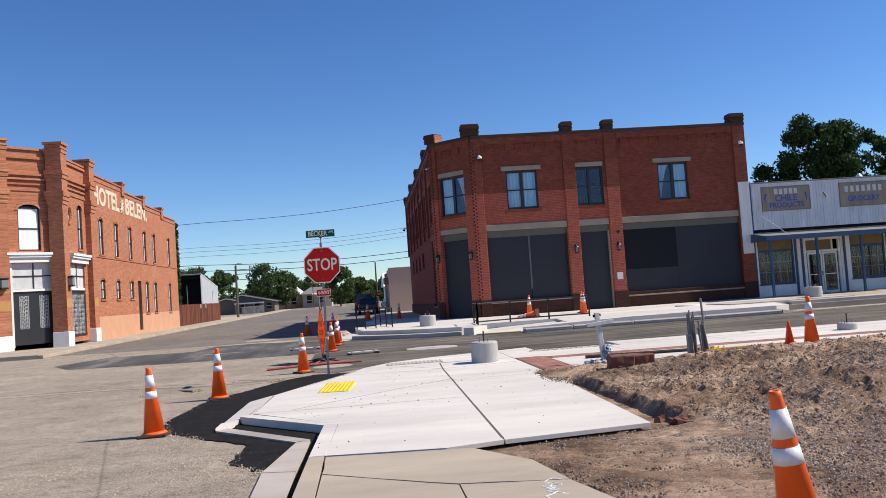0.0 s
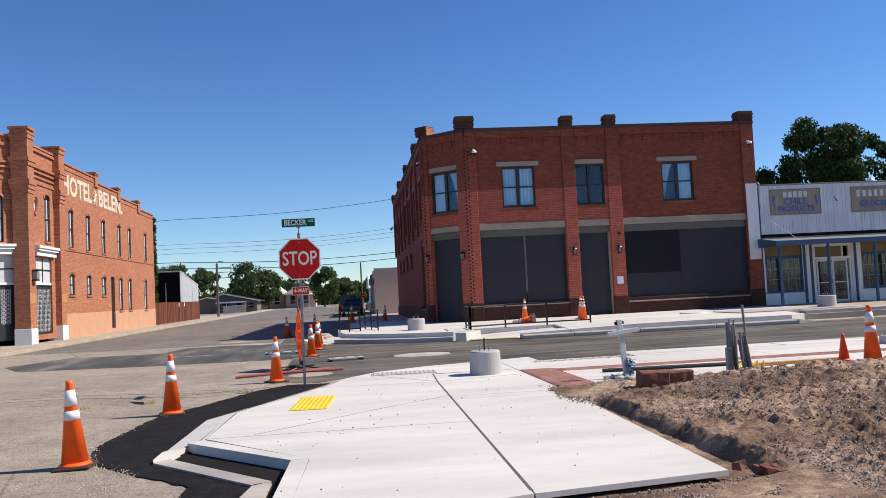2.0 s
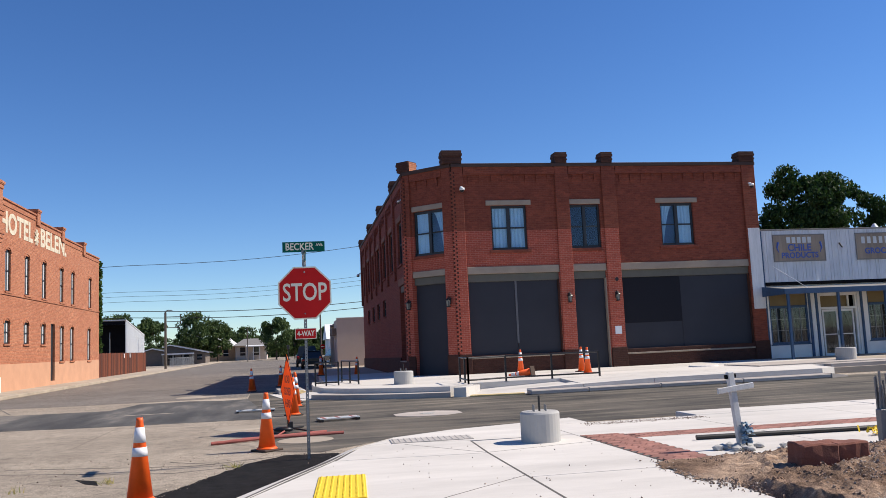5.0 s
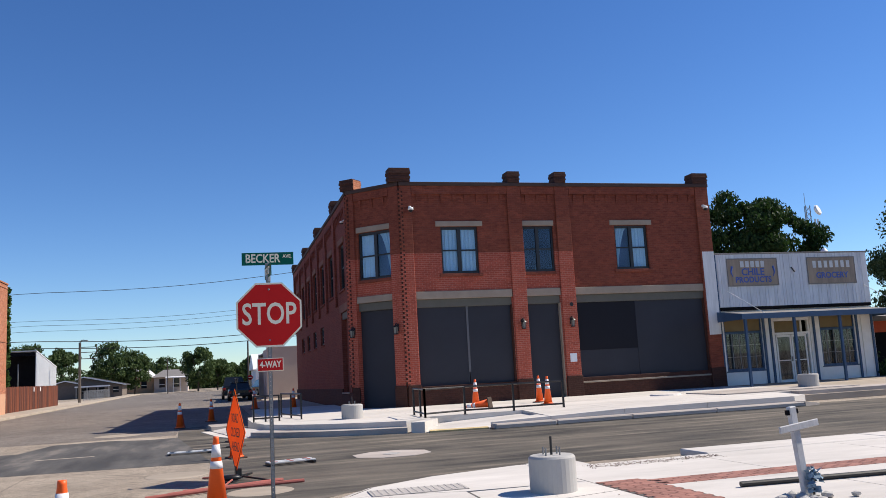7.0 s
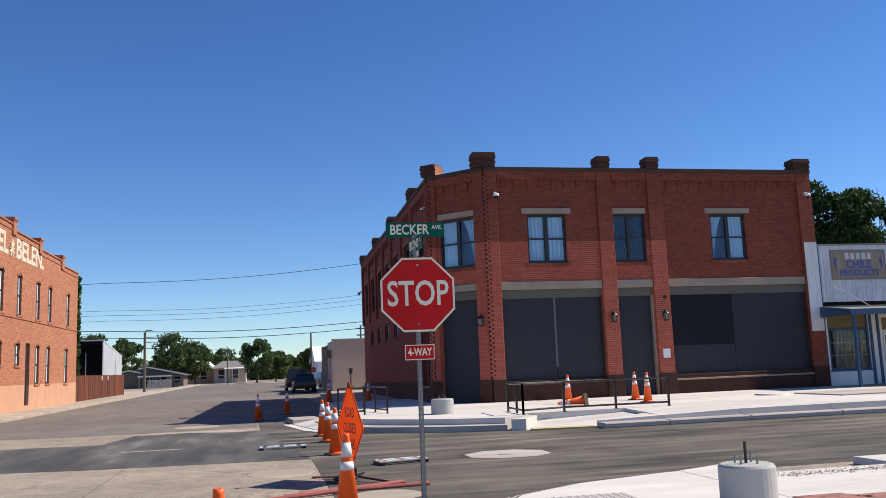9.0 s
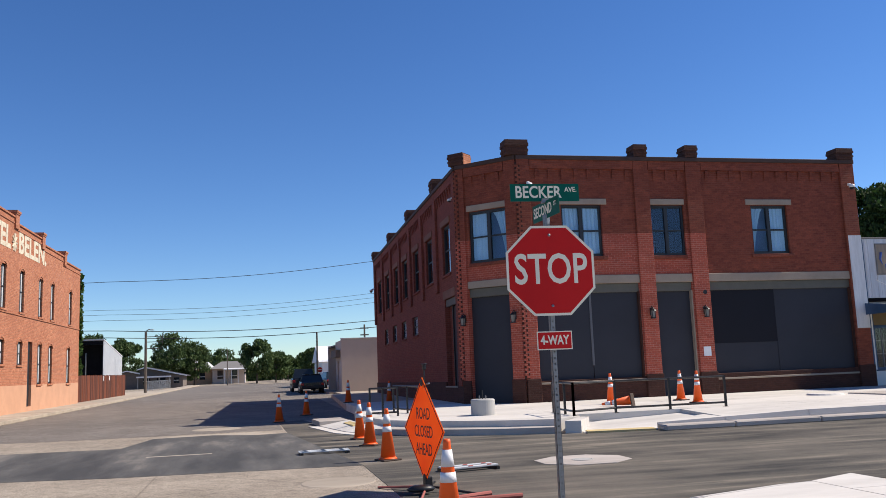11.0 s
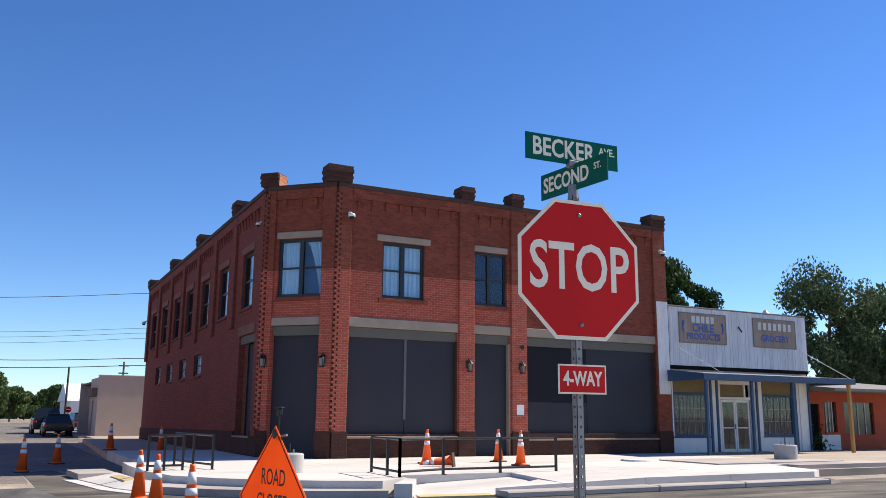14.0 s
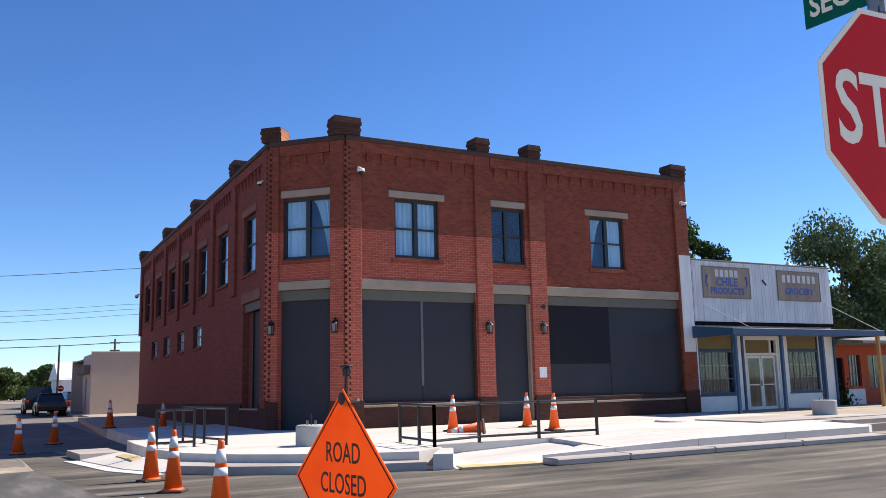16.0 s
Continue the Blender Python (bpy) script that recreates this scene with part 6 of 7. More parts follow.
part("mast", box(-0.014, 0.014, -0.014, 0.014, 0.08, 0.16, 0.002), M_BLACK, rs, "black steel mast foot")
part("mast", box(-0.008, 0.008, -0.008, 0.008, 1.40, 1.60, 0.002), M_BLACK, rs, "black steel mast head")
part("flag_bracket", box(-0.03, 0.03, -0.022, 0.022, 1.58, 1.645, 0.008, box(-0.06, 0.06, -0.02, 0.02, 1.645, 1.662, 0.004)), M_BLACK, rs, "black flag bracket on the mast head")
part("flag_holder", tube((0.02, -0.01, 1.38), (0.16, 0.0, 1.40), 0.012), M_METAL, rs)
part("spring_box", box(-0.05, 0.05, -0.05, 0.05, 0.04, 0.20, 0.01), M_BLACK, rs)
for sx, sy in ((-1, -1), (1, -1), (1, 1), (-1, 1)):
    part("leg", tube((0.04 * sx, 0.04 * sy, 0.07), (0.75 * sx, 0.42 * sy, 0.015), 0.016, seg=6), M_BLACK if sy > 0 else M_REDBAR, rs, "folding stand leg")
solid("sandbag", shifted(lathe([(0.02, 0), (0.16, 0.02), (0.19, 0.06), (0.12, 0.11), (0.02, 0.12)], 14), 0, 0, 0), M_BLACK, "dark sandbag lying on the sign stand's legs", "sandbag", m=pose(-1.30, 22.35, 0.03) @ Matrix.Diagonal((1.0, 0.6, 0.8, 1)), smooth=True)


# ---- folded barricades and bars lying on the road ----
def barricade(m, mat_bar):
    ob = thing("folded_barricade", m, "folded road barricade lying flat on the asphalt with striped white rails", "barricade", "folded barricades")
    for y in (-0.13, 0.13):
        part("rail", box(-0.55, 0.55, y - 0.07, y + 0.07, 0.05, 0.075, 0.004), M_SIGNGREY, ob, "dusty white rail board")
        for k in range(3):
            part("stripe", prism([(-0.5 + 0.4 * k, y - 0.07), (-0.40 + 0.4 * k, y - 0.07), (-0.32 + 0.4 * k, y + 0.07), (-0.42 + 0.4 * k, y + 0.07)], 0.075, 0.078), mat_bar, ob, "dark worn stripe")
    for x in (-0.5, 0.5):
        part("leg", box(x - 0.03, x + 0.03, -0.3, 0.3, 0.005, 0.05), M_BLACK, ob)
    return ob


barricade(pose(-2.08, 28.65, 0.004, 0, 0, 2) @ Matrix.Diagonal((0.9, 0.85, 0.8, 1)), M_BLACK)
barricade(pose(-0.15, 24.5, 0.004, 0, 0, 12) @ Matrix.Diagonal((0.8, 0.8, 1, 1)), M_REDBAR)
for (a, b) in (((-2.2, 21.2, 0.03), (-0.5, 21.9, 0.03)), ((-2.0, 21.4, 0.03), (-0.2, 21.55, 0.03)), ((-2.5, 21.0, 0.03), (-1.4, 21.3, 0.05))):
    solid("road_bar", tube(a, b, 0.03, seg=8), M_REDBAR, "faded red metal bar lying on the road", "bar", "loose bars")
solid("utility_patch", lathe([(0.5, 0), (0.48, 0.008), (0.1, 0.009)], 18), M_CONC_OLD, "round pale valve collar in the asphalt", "manhole", m=pose(-0.9, 20.9, 0.0), kind="structure")


# ---- concrete lamp-post footings ----
def footing(m, r, h, label):
    ob = thing("lamp_footing", m, label, "footing", "lamp footings")
    part("drum", lathe([(r, 0), (r, h - 0.03), (r - 0.02, h - 0.005), (r - 0.035, h), (0.05, h)], 32), M_CONC_POST, ob, smooth=False)
    for k in range(4):
        c, s = math.cos(k * math.pi / 2 + 0.6), math.sin(k * math.pi / 2 + 0.6)
        part("anchor_bolt", tube((0.12 * c, 0.12 * s, h - 0.02), (0.12 * c, 0.12 * s, h + 0.09), 0.011, seg=8), M_METAL, ob)
    part("conduit", tube((0, 0, h - 0.02), (0, 0, h + 0.22), 0.016, seg=8), M_PIPE, ob, "cable stub")
    return ob


footing(pose(2.41, 17.75, Z_SLAB), 0.285, 0.43, "round cast concrete lamp footing with anchor bolts on the pavement")
footing(pose(2.45, 33.4, Z_FAR), 0.32, 0.42, "round cast concrete lamp footing on the far pavement")
footing(pose(18.6, 33.5, 0.305), 0.35, 0.46, "round cast concrete lamp footing before the shop")
footing(pose(11.2, 18.9, Z_SLAB), 0.22, 0.16, "low concrete footing with a tall cable stub")


# ---- tactile pads ----
def tactile(m, w, d, mat, label, ribs=8):
    ob = thing("tactile_pad", m, label, "tactile pad", "tactile pads")
    part("plate", box(-w / 2, w / 2, -d / 2, d / 2, 0, 0.012, 0.003), mat, ob)
    bm = bmesh.new()
    bmesh.ops.create_cone(bm, cap_ends=True, segments=7, radius1=0.019, radius2=0.012, depth=0.008)
    shape = None
    n = max(6, int(d / 0.075))
    for i in range(ribs):
        for k in range(n):
            m_ = pose(-w / 2 + w * (i + 0.5) / ribs, -d / 2 + d * (k + 0.5) / n, 0.016)
            if shape is None:
                shape = part("dome", bm, mat, ob, m=m_).data
            else:
                o = new("dome", shape)
                o.parent = ob
                o.matrix_basis = m_
    return ob


tactile(pose(-0.61, 15.0, Z_SLAB, 0, 0, -4), 0.53, 1.48, M_YELLOW, "bright yellow tactile warning pad set in new concrete")
tactile(pose(0.98, 18.85, Z_SLAB, 0, 0, -2), 1.25, 0.5, M_GREY_TACT, "dusty grey tactile warning pad at the kerb ramp", 14)


# ---- black handrails ----
def handrail(paths, label):
    ob = thing("handrail", pose(0, 0, 0), label, "handrail", "handrails")
    for pts, base in paths:
        for p, q in zip(pts, pts[1:]):
            for z in (1.08, base + 0.12):
                part("rail", tube((*p, z), (*q, z), 0.026, seg=8), M_RAIL, ob)
        for p in pts:
            part("post", box(p[0] - 0.026, p[0] + 0.026, p[1] - 0.026, p[1] + 0.026, base - 0.18, 1.10), M_RAIL, ob)
            part("foot_plate", box(p[0] - 0.06, p[0] + 0.06, p[1] - 0.06, p[1] + 0.06, base, base + 0.012), M_RAIL, ob)
    return ob


handrail([([(4.22, 32.85), (4.19, 31.9), (4.14, 31.15)], 0.29), ([(4.14, 31.15), (5.45, 31.66), (6.95, 31.67), (8.53, 31.68)], 0.29)], "black square-tube handrail round the ramp")
handrail([([(-0.36, 34.95), (0.0, 34.97), (0.42, 35.0)], 0.29), ([(0.66, 37.3), (0.88, 36.1), (1.1, 35.0)], 0.29)], "black square-tube handrail by the side-street ramp")
solid("cover_plate", lathe([(0.55, 0), (0.5, 0.05), (0.1, 0.06)], 20), M_CONC, "low round concrete cover on the pavement", "cover", m=pose(13.6, 34.6, Z_FAR))


# ---- dug-up lot: soil mound, trench edge, gravel ----
def lot_north(x):
    return 15.1 + 0.12 * math.sin(x * 2.2) + 0.12 * noise.noise((x * 3, 0, 5)) - 0.05 * max(0.0, x - 6)


def lot_west(y):
    return 2.85 + 0.2 * noise.noise((0, y * 2.5, 3)) + 0.35 * max(0, 13.9 - y)


def lot_height(x, y):
    n = 0.06 * noise.noise((x * 0.55, y * 0.55, 0.3)) + 0.05 * noise.noise((x * 1.9, y * 1.9, 1.7)) + 0.07 * noise.noise((x * 6, y * 6, 4.0)) + 0.05 * noise.noise((x * 13, y * 13, 2.0))
    track = 0.06 * math.sin((y * 0.8 + x * 0.5) * 9.0) * math.exp(-((x - 5.6 - 0.25 * (y - 9)) / 0.35) ** 2)
    n *= 0.3 + 0.7 * min(1.0, max(0.0, (x - 3.2) / 0.9))
    base = 0.155 + 0.13 * min(1.0, max(0, (x - 3.5) / 3))
    south = min(1.0, max(0.0, (y - 7.2) / 1.9))
    h = (base + n + track) * (0.3 + 0.7 * south)
    if y > 13.5:
        f = min(1.0, max(0.0, (lot_north(x) - y) / 0.7)) * min(1.0, max(0.0, (x - lot_west(y)) / 0.9))
        w = min(1.0, (y - 13.5) / 0.3)
        h = h * (1 - w) + w * (Z_SLAB + 0.004 + f ** 0.7 * max(0.03, h - Z_SLAB))
    cut = min(1.0, max(0.0, (y - 8.72) / 0.25)) * min(1.0, max(0.0, (13.8 - y) / 0.3))
    edge = 3.24 + 0.035 * noise.noise((y * 3, 0, 0)) + 0.02 * noise.noise((y * 11, 2, 0))
    rise = min(1.0, max(0.0, (x - edge) / (0.15 + 0.05 * noise.noise((y * 2, 5, 0))))) ** 0.8
    return h * (1 - cut * (1 - rise))


lot = bmesh.new()
NX, NY = 200, 280
XS = sorted([0.75 + 14.3 * (i / NX) ** 1.25 for i in range(NX + 1)] + [3.16 + 0.0173 * k for k in range(22)] + [15.6, 16.6, 18.0, 20.0, 23.0, 27.0, 32.0, 40.0])
NX = len(XS) - 1
YS_ = [-9.0 + 0.5 * k for k in range(20)] + [1.0 + 14.9 * (j / NY) for j in range(NY + 1)]
NY = len(YS_) - 1
idx = {}
for i, x in enumerate(XS):
    for j, y in enumerate(YS_):
        right_of_path = x - (1.55 + 0.10 * math.sin(y * 3.1) + 0.06 * noise.noise((x * 4, y * 4, 0)) - 0.35 * max(0, y - 6.4))
        in_south = right_of_path > 0 and y < min(9.25, 8.75 + 0.22 * (x - 0.7))
        in_lot = (x > 2.9 if 8.8 <= y <= 13.75 else x > 3.2 if y < 8.8 else x > lot_west(y)) and y < lot_north(x)
        if not (in_south or in_lot):
            continue
        z = lot_height(x, y)
        if x < 3.5 and y < 8.95:
            low = 0.008 + min(1.0, max(0.0, 8.5 + 0.2 * (x - 0.9) - y) / 0.35) * 0.035 + min(1, max(0, right_of_path) / 0.5) * min(1.0, max(0.1, 8.6 + 0.2 * (x - 0.9) - y) / 0.4) * (0.035 + 0.03 * noise.noise((x * 5, y * 5, 1)) + 0.012 * noise.noise((x * 14, y * 14, 1)))
            f = min(1.0, max(0.0, (x - 2.9) / 0.6))
            z = low * (1 - f) + z * f
        idx[i, j] = lot.verts.new((x, y, max(z, 0.007)))
for i in range(NX):
    for j in range(NY):
        k = [(i, j), (i + 1, j), (i + 1, j + 1), (i, j + 1)]
        if all(q in idx for q in k):
            lot.faces.new([idx[q] for q in k])
solid("soil_lot", lot, M_SOIL, "dug-up brown soil lot with tyre tracks and a sharp trench edge", "soil", kind="structure")


def pebbles(name, places, rng, mat, label):
    bm = bmesh.new()
    for x, y, z, s in places:
        rot = Euler((rng.uniform(0, 6.3), rng.uniform(0, 6.3), rng.uniform(0, 6.3))).to_matrix()
        vs = [bm.verts.new(Vector((x, y, z)) + rot @ Vector((a * s * rng.uniform(0.6, 1.1), b * s * rng.uniform(0.5, 1.0), c * s * rng.uniform(0.4, 0.9)))) for a, b, c in ((1, 0, 0), (-1, 0, 0), (0, 1, 0), (0, -1, 0), (0, 0, 1), (0, 0, -1))]
        for a, b, c in ((0, 2, 4), (2, 1, 4), (1, 3, 4), (3, 0, 4), (2, 0, 5), (1, 2, 5), (3, 1, 5), (0, 3, 5)):
            bm.faces.new((vs[a], vs[b], vs[c]))
    return solid(name, bm, mat, label, "gravel", kind="stuff")


rg = random.Random(11)
pl = []
while len(pl) < 16000:
    x, y = rg.uniform(3.5, 11), rg.uniform(5, 15)
    if noise.noise((x * 0.7, y * 0.7, 7)) + rg.uniform(-0.3, 0.3) > 0.0:
        pl.append((x, y, max(0.02, lot_height(x, y)), rg.choice((0.006, 0.008, 0.011, 0.015, 0.024))))
for k in range(14000):
    x = rg.uniform(1.35, 4.6)
    y = rg.uniform(3.5, 8.8)
    if x - (1.5 - 0.35 * max(0, y - 6.4)) > 0.05 * rg.random() and y < 8.3 + 0.2 * (x - 0.7):
        pl.append((x, y, 0.07 if x < 3.0 else max(0.05, lot_height(x, y) if x > 3.5 else 0.08), rg.choice((0.006, 0.008, 0.011, 0.017))))
for k in range(500):
    y = 13.9 + rg.gauss(0, 0.5)
    pl.append((3.02 + rg.gauss(0, 0.11), y, Z_SLAB + 0.01, rg.choice((0.008, 0.012, 0.02))))
cl_ = []
while len(cl_) < 12000:
    x, y = rg.uniform(3.3, 11.5), rg.uniform(6.5, 15)
    if y < lot_north(x) and noise.noise((x * 0.9, y * 0.9, 3)) + rg.uniform(-0.25, 0.25) > 0.05:
        cl_.append((x, y, max(0.02, lot_height(x, y)), rg.choice((0.008, 0.011, 0.014, 0.018, 0.026))))
gg = []
while len(gg) < 46000:
    x, y = rg.uniform(2.2, 10.5), rg.uniform(4.5, 14.2)
    patch = noise.noise((x * 0.55, y * 0.55, 21)) + 0.8 * math.exp(-((x - 3.4) / 1.3) ** 2 - ((y - 7.3) / 1.5) ** 2) + 0.7 * math.exp(-((x - 8.2) / 1.2) ** 2 - ((y - 12.0) / 1.6) ** 2)
    if patch + rg.uniform(-0.2, 0.2) > 0.25 and not (x < 3.4 and y > 8.4):
        z = lot_height(x, y) if x > 3.5 else 0.072 + 0.02 * max(0.0, x - 2.9)
        gg.append((x, y, max(0.03, z), rg.choice((0.005, 0.006, 0.008, 0.010, 0.014))))
pebbles("grey_gravel", gg, rg, M_GREYGRAVEL, "pale grey crushed gravel spread over the soil")
grit = []
while len(grit) < 7000:
    x, y = rg.uniform(-4.6, -1.0), rg.uniform(5.0, 11.2)
    if noise.noise((x * 0.9, y * 0.9, 2)) + rg.uniform(-0.3, 0.3) + 0.3 * (x + 2.6) > -0.05 and x < -1.15 - 0.12 * (8.7 - y):
        grit.append((x, y, 0.003, rg.choice((0.003, 0.004, 0.006, 0.008, 0.011))))
for k in range(1500):
    i = rg.randrange(len(STRIP) - 5)
    p, q, f = STRIP[i], STRIP[(i + 1) % len(STRIP)], rg.random()
    grit.append((p[0] + (q[0] - p[0]) * f + rg.gauss(0, 0.05), p[1] + (q[1] - p[1]) * f + rg.gauss(0, 0.06), 0.008, rg.choice((0.006, 0.01, 0.014))))
grit = [q for q in grit if not (q[0] > -1.8 and q[1] > 12) and not (q[0] > -0.9) and not (q[0] > -2.15 and q[1] > 9.9)]
pebbles("road_grit", grit, rg, M_GRIT, "tan grit and small gravel spilled over the old asphalt")
pebbles("soil_clods", cl_, rg, M_CLODS, "crumbled clods of dry brown soil")
pl = [q for q in pl if q[1] < lot_north(q[0]) or q[0] < 3.4]
pebbles("loose_gravel", pl, rg, M_STONES, "loose gravel and clods strewn over the soil")
pl = [(rg.uniform(-1.0, 3.0), rg.uniform(9.0, 18.0), Z_SLAB + 0.004, rg.choice((0.006, 0.009, 0.014))) for k in range(130)]
pl += [(rg.uniform(-9, 2), rg.uniform(17.2, 20.0), 0.004, rg.choice((0.006, 0.01, 0.016))) for k in range(500)]
pl += [(rg.uniform(3.7, 5.9) + 0.0, 19.6 + rg.gauss(0, 0.10), Z_SLAB + 0.003, rg.choice((0.006, 0.01, 0.014))) for k in range(600)]
pebbles("scattered_stones", pl, rg, M_STONES, "small stones scattered over slab and road")
rub = random.Random(4)
for k in range(7):
    bm = box(-0.05, 0.05, -0.035, 0.035, -0.025, 0.025)
    for v in bm.verts:
        v.co += Vector((rub.uniform(-0.02, 0.02), rub.uniform(-0.02, 0.02), rub.uniform(-0.015, 0.015)))
    solid("brick_rubble", bm, M_REDSTONE, "broken red brick lying by the slab corner", "brick", "brick rubble", m=pose(3.05 + rub.uniform(-0.15, 0.22), 8.86 + rub.uniform(-0.15, 0.1), 0.09 + 0.03 * (k % 2), rub.uniform(-20, 20), rub.uniform(-20, 20), rub.uniform(0, 180)))


# ---- memorial cross, stakes, stones and litter by the lot ----
cz = 0.12
cr = thing("wooden_cross", pose(4.39, 15.7, cz, 0, -5.5, 8), "weathered whitewashed wooden roadside cross in the soil", "cross")
part("upright", box(-0.045, 0.045, -0.03, 0.03, -0.05, 0.93, 0.008), M_GREYWOOD, cr)
part("cross_arm", box(-0.25, 0.29, -0.058, -0.031, 0.69, 0.76, 0.006), M_GREYWOOD, cr)
for x in (-0.06, 0.06):
    part("end_cap", box(x - 0.014, x + 0.014, -0.02, 0.02, 0.85, 0.90), M_DARK, cr)
bq = thing("plastic_flowers", pose(4.42, 15.62, 0.14), "faded blue plastic flowers leaning against the cross", "flowers")
fr = random.Random(9)
bm = bmesh.new()
for k in range(60):
    c = Vector((fr.gauss(0, 0.03), fr.gauss(0, 0.03), 0.04 + fr.uniform(0, 0.24)))
    s = fr.uniform(0.015, 0.035)
    rot = Euler((fr.uniform(0, 6), fr.uniform(0, 6), fr.uniform(0, 6))).to_matrix()
    bm.faces.new([bm.verts.new(c + rot @ Vector(v)) for v in ((-s, -s, 0), (s, -s, 0.01), (s, s, 0), (-s, s, 0.01))])
part("petals", bm, M_BLUEPLASTIC, bq)
part("stem", tube((0, 0, 0), (0.01, 0.0, 0.25), 0.012, seg=6), M_PIPE, bq)
for k in range(16):
    bm = bmesh.new()
    bmesh.ops.create_icosphere(bm, subdivisions=1, radius=fr.uniform(0.035, 0.065))
    for v in bm.verts:
        v.co = Vector((v.co.x * 1.2, v.co.y, v.co.z * 0.65)) + Vector((fr.uniform(-0.01, 0.01),) * 3)
    solid("cobble", bm, M_CONC_POST, "pale rounded stone laid at the foot of the cross", "stone", "stones round the cross", m=pose(4.30 + fr.gauss(0, 0.22), 15.62 + fr.gauss(0, 0.10), 0.13))


def rough_block(name, m, sx, sy, sz, mat, label, seed):
    bm = box(-sx / 2, sx / 2, -sy / 2, sy / 2, 0, sz, 0.015)
    bmesh.ops.subdivide_edges(bm, edges=bm.edges, cuts=3, use_grid_fill=True)
    for v in bm.verts:
        d = noise.noise_vector((v.co * 7 + Vector((seed, 0, 0)))) * 0.022
        v.co += d
    return solid(name, bm, mat, label, "stone", "sandstone blocks", m=m)


rough_block("sandstone_block", pose(4.12, 13.8, lot_height(4.12, 13.8) - 0.035, 0, 1, -2), 0.40, 0.32, 0.25, M_REDSTONE, "rough red sandstone block on the soil", 1)
rough_block("sandstone_block", pose(4.49, 13.8, lot_height(4.12, 13.8) - 0.035, 0, 1, -2), 0.36, 0.31, 0.24, M_REDSTONE, "rough red sandstone block on the soil", 8)
st = thing("stake_bundle", pose(5.94, 14.88, 0.14), "upright bundle of grey metal survey stakes", "stakes")
sr = random.Random(2)
for k in range(24):
    x, y = sr.uniform(-0.20, 0.20), sr.uniform(-0.10, 0.10)
    h = 1.06 if k == 0 else sr.uniform(0.60, 0.86) * (1.0 if x < 0.05 else 0.8)
    part("stake", tube((x, y, 0), (x * 0.75 - 0.03, y + sr.uniform(-0.05, 0.05), h), 0.015 if k else 0.02, seg=6), M_REBAR, st)
part("crate", box(-0.22, -0.14, -0.05, 0.05, 0, 0.42, 0.01), M_REBAR, st, "short grey sheath")
solid("drain_pipe", tube((4.30, 16.72, Z_SLAB + 0.035), (6.9, 16.50, Z_SLAB + 0.035), 0.032), M_PIPE, "long black plastic pipe lying on the pavement", "pipe")
solid("timber_length", box(-0.9, 0.9, -0.04, 0.04, 0, 0.06, 0.006), M_WOOD_POST, "length of yellow timber lying on the pavement", "timber", m=pose(7.6, 16.2, Z_SLAB, 0, 0, 4))
yl = bmesh.new()
for k in range(70):
    c = Vector((6.6 + fr.gauss(0, 0.12), 16.0 + fr.gauss(0, 0.05), Z_SLAB + fr.uniform(0.01, 0.10)))
    s = fr.uniform(0.02, 0.05)
    rot = Euler((fr.uniform(0, 6), fr.uniform(0, 6), fr.uniform(0, 6))).to_matrix()
    yl.faces.new([yl.verts.new(c + rot @ Vector(v)) for v in ((-s, -s / 3, 0), (s, -s / 3, 0), (s, s / 3, 0), (-s, s / 3, 0))])
solid("caution_tape", yl, M_YELLOW, "crumpled yellow caution tape on the pavement", "tape")
wd = bmesh.new()
for cx, cy, n in ((-3.4, 17.2, 22), (-1.9, 17.9, 30), (-3.1, 17.6, 14), (2.95, 8.75, 40), (-4.4, 16.9, 10)):
    for k in range(n):
        a, r = fr.uniform(0, 6.28), abs(fr.gauss(0, 0.08))
        b = Vector((cx + r * math.cos(a), cy + r * math.sin(a), 0.005))
        t = b + Vector((fr.gauss(0, 0.05), fr.gauss(0, 0.05), fr.uniform(0.03, 0.10)))
        w = Vector((0.006, 0.004, 0))
        wd.faces.new([wd.verts.new(v) for v in (b - w, b + w, t)])
solid("weeds", wd, M_GRASS, "dry weed tufts in the asphalt cracks", "weeds", kind="stuff")


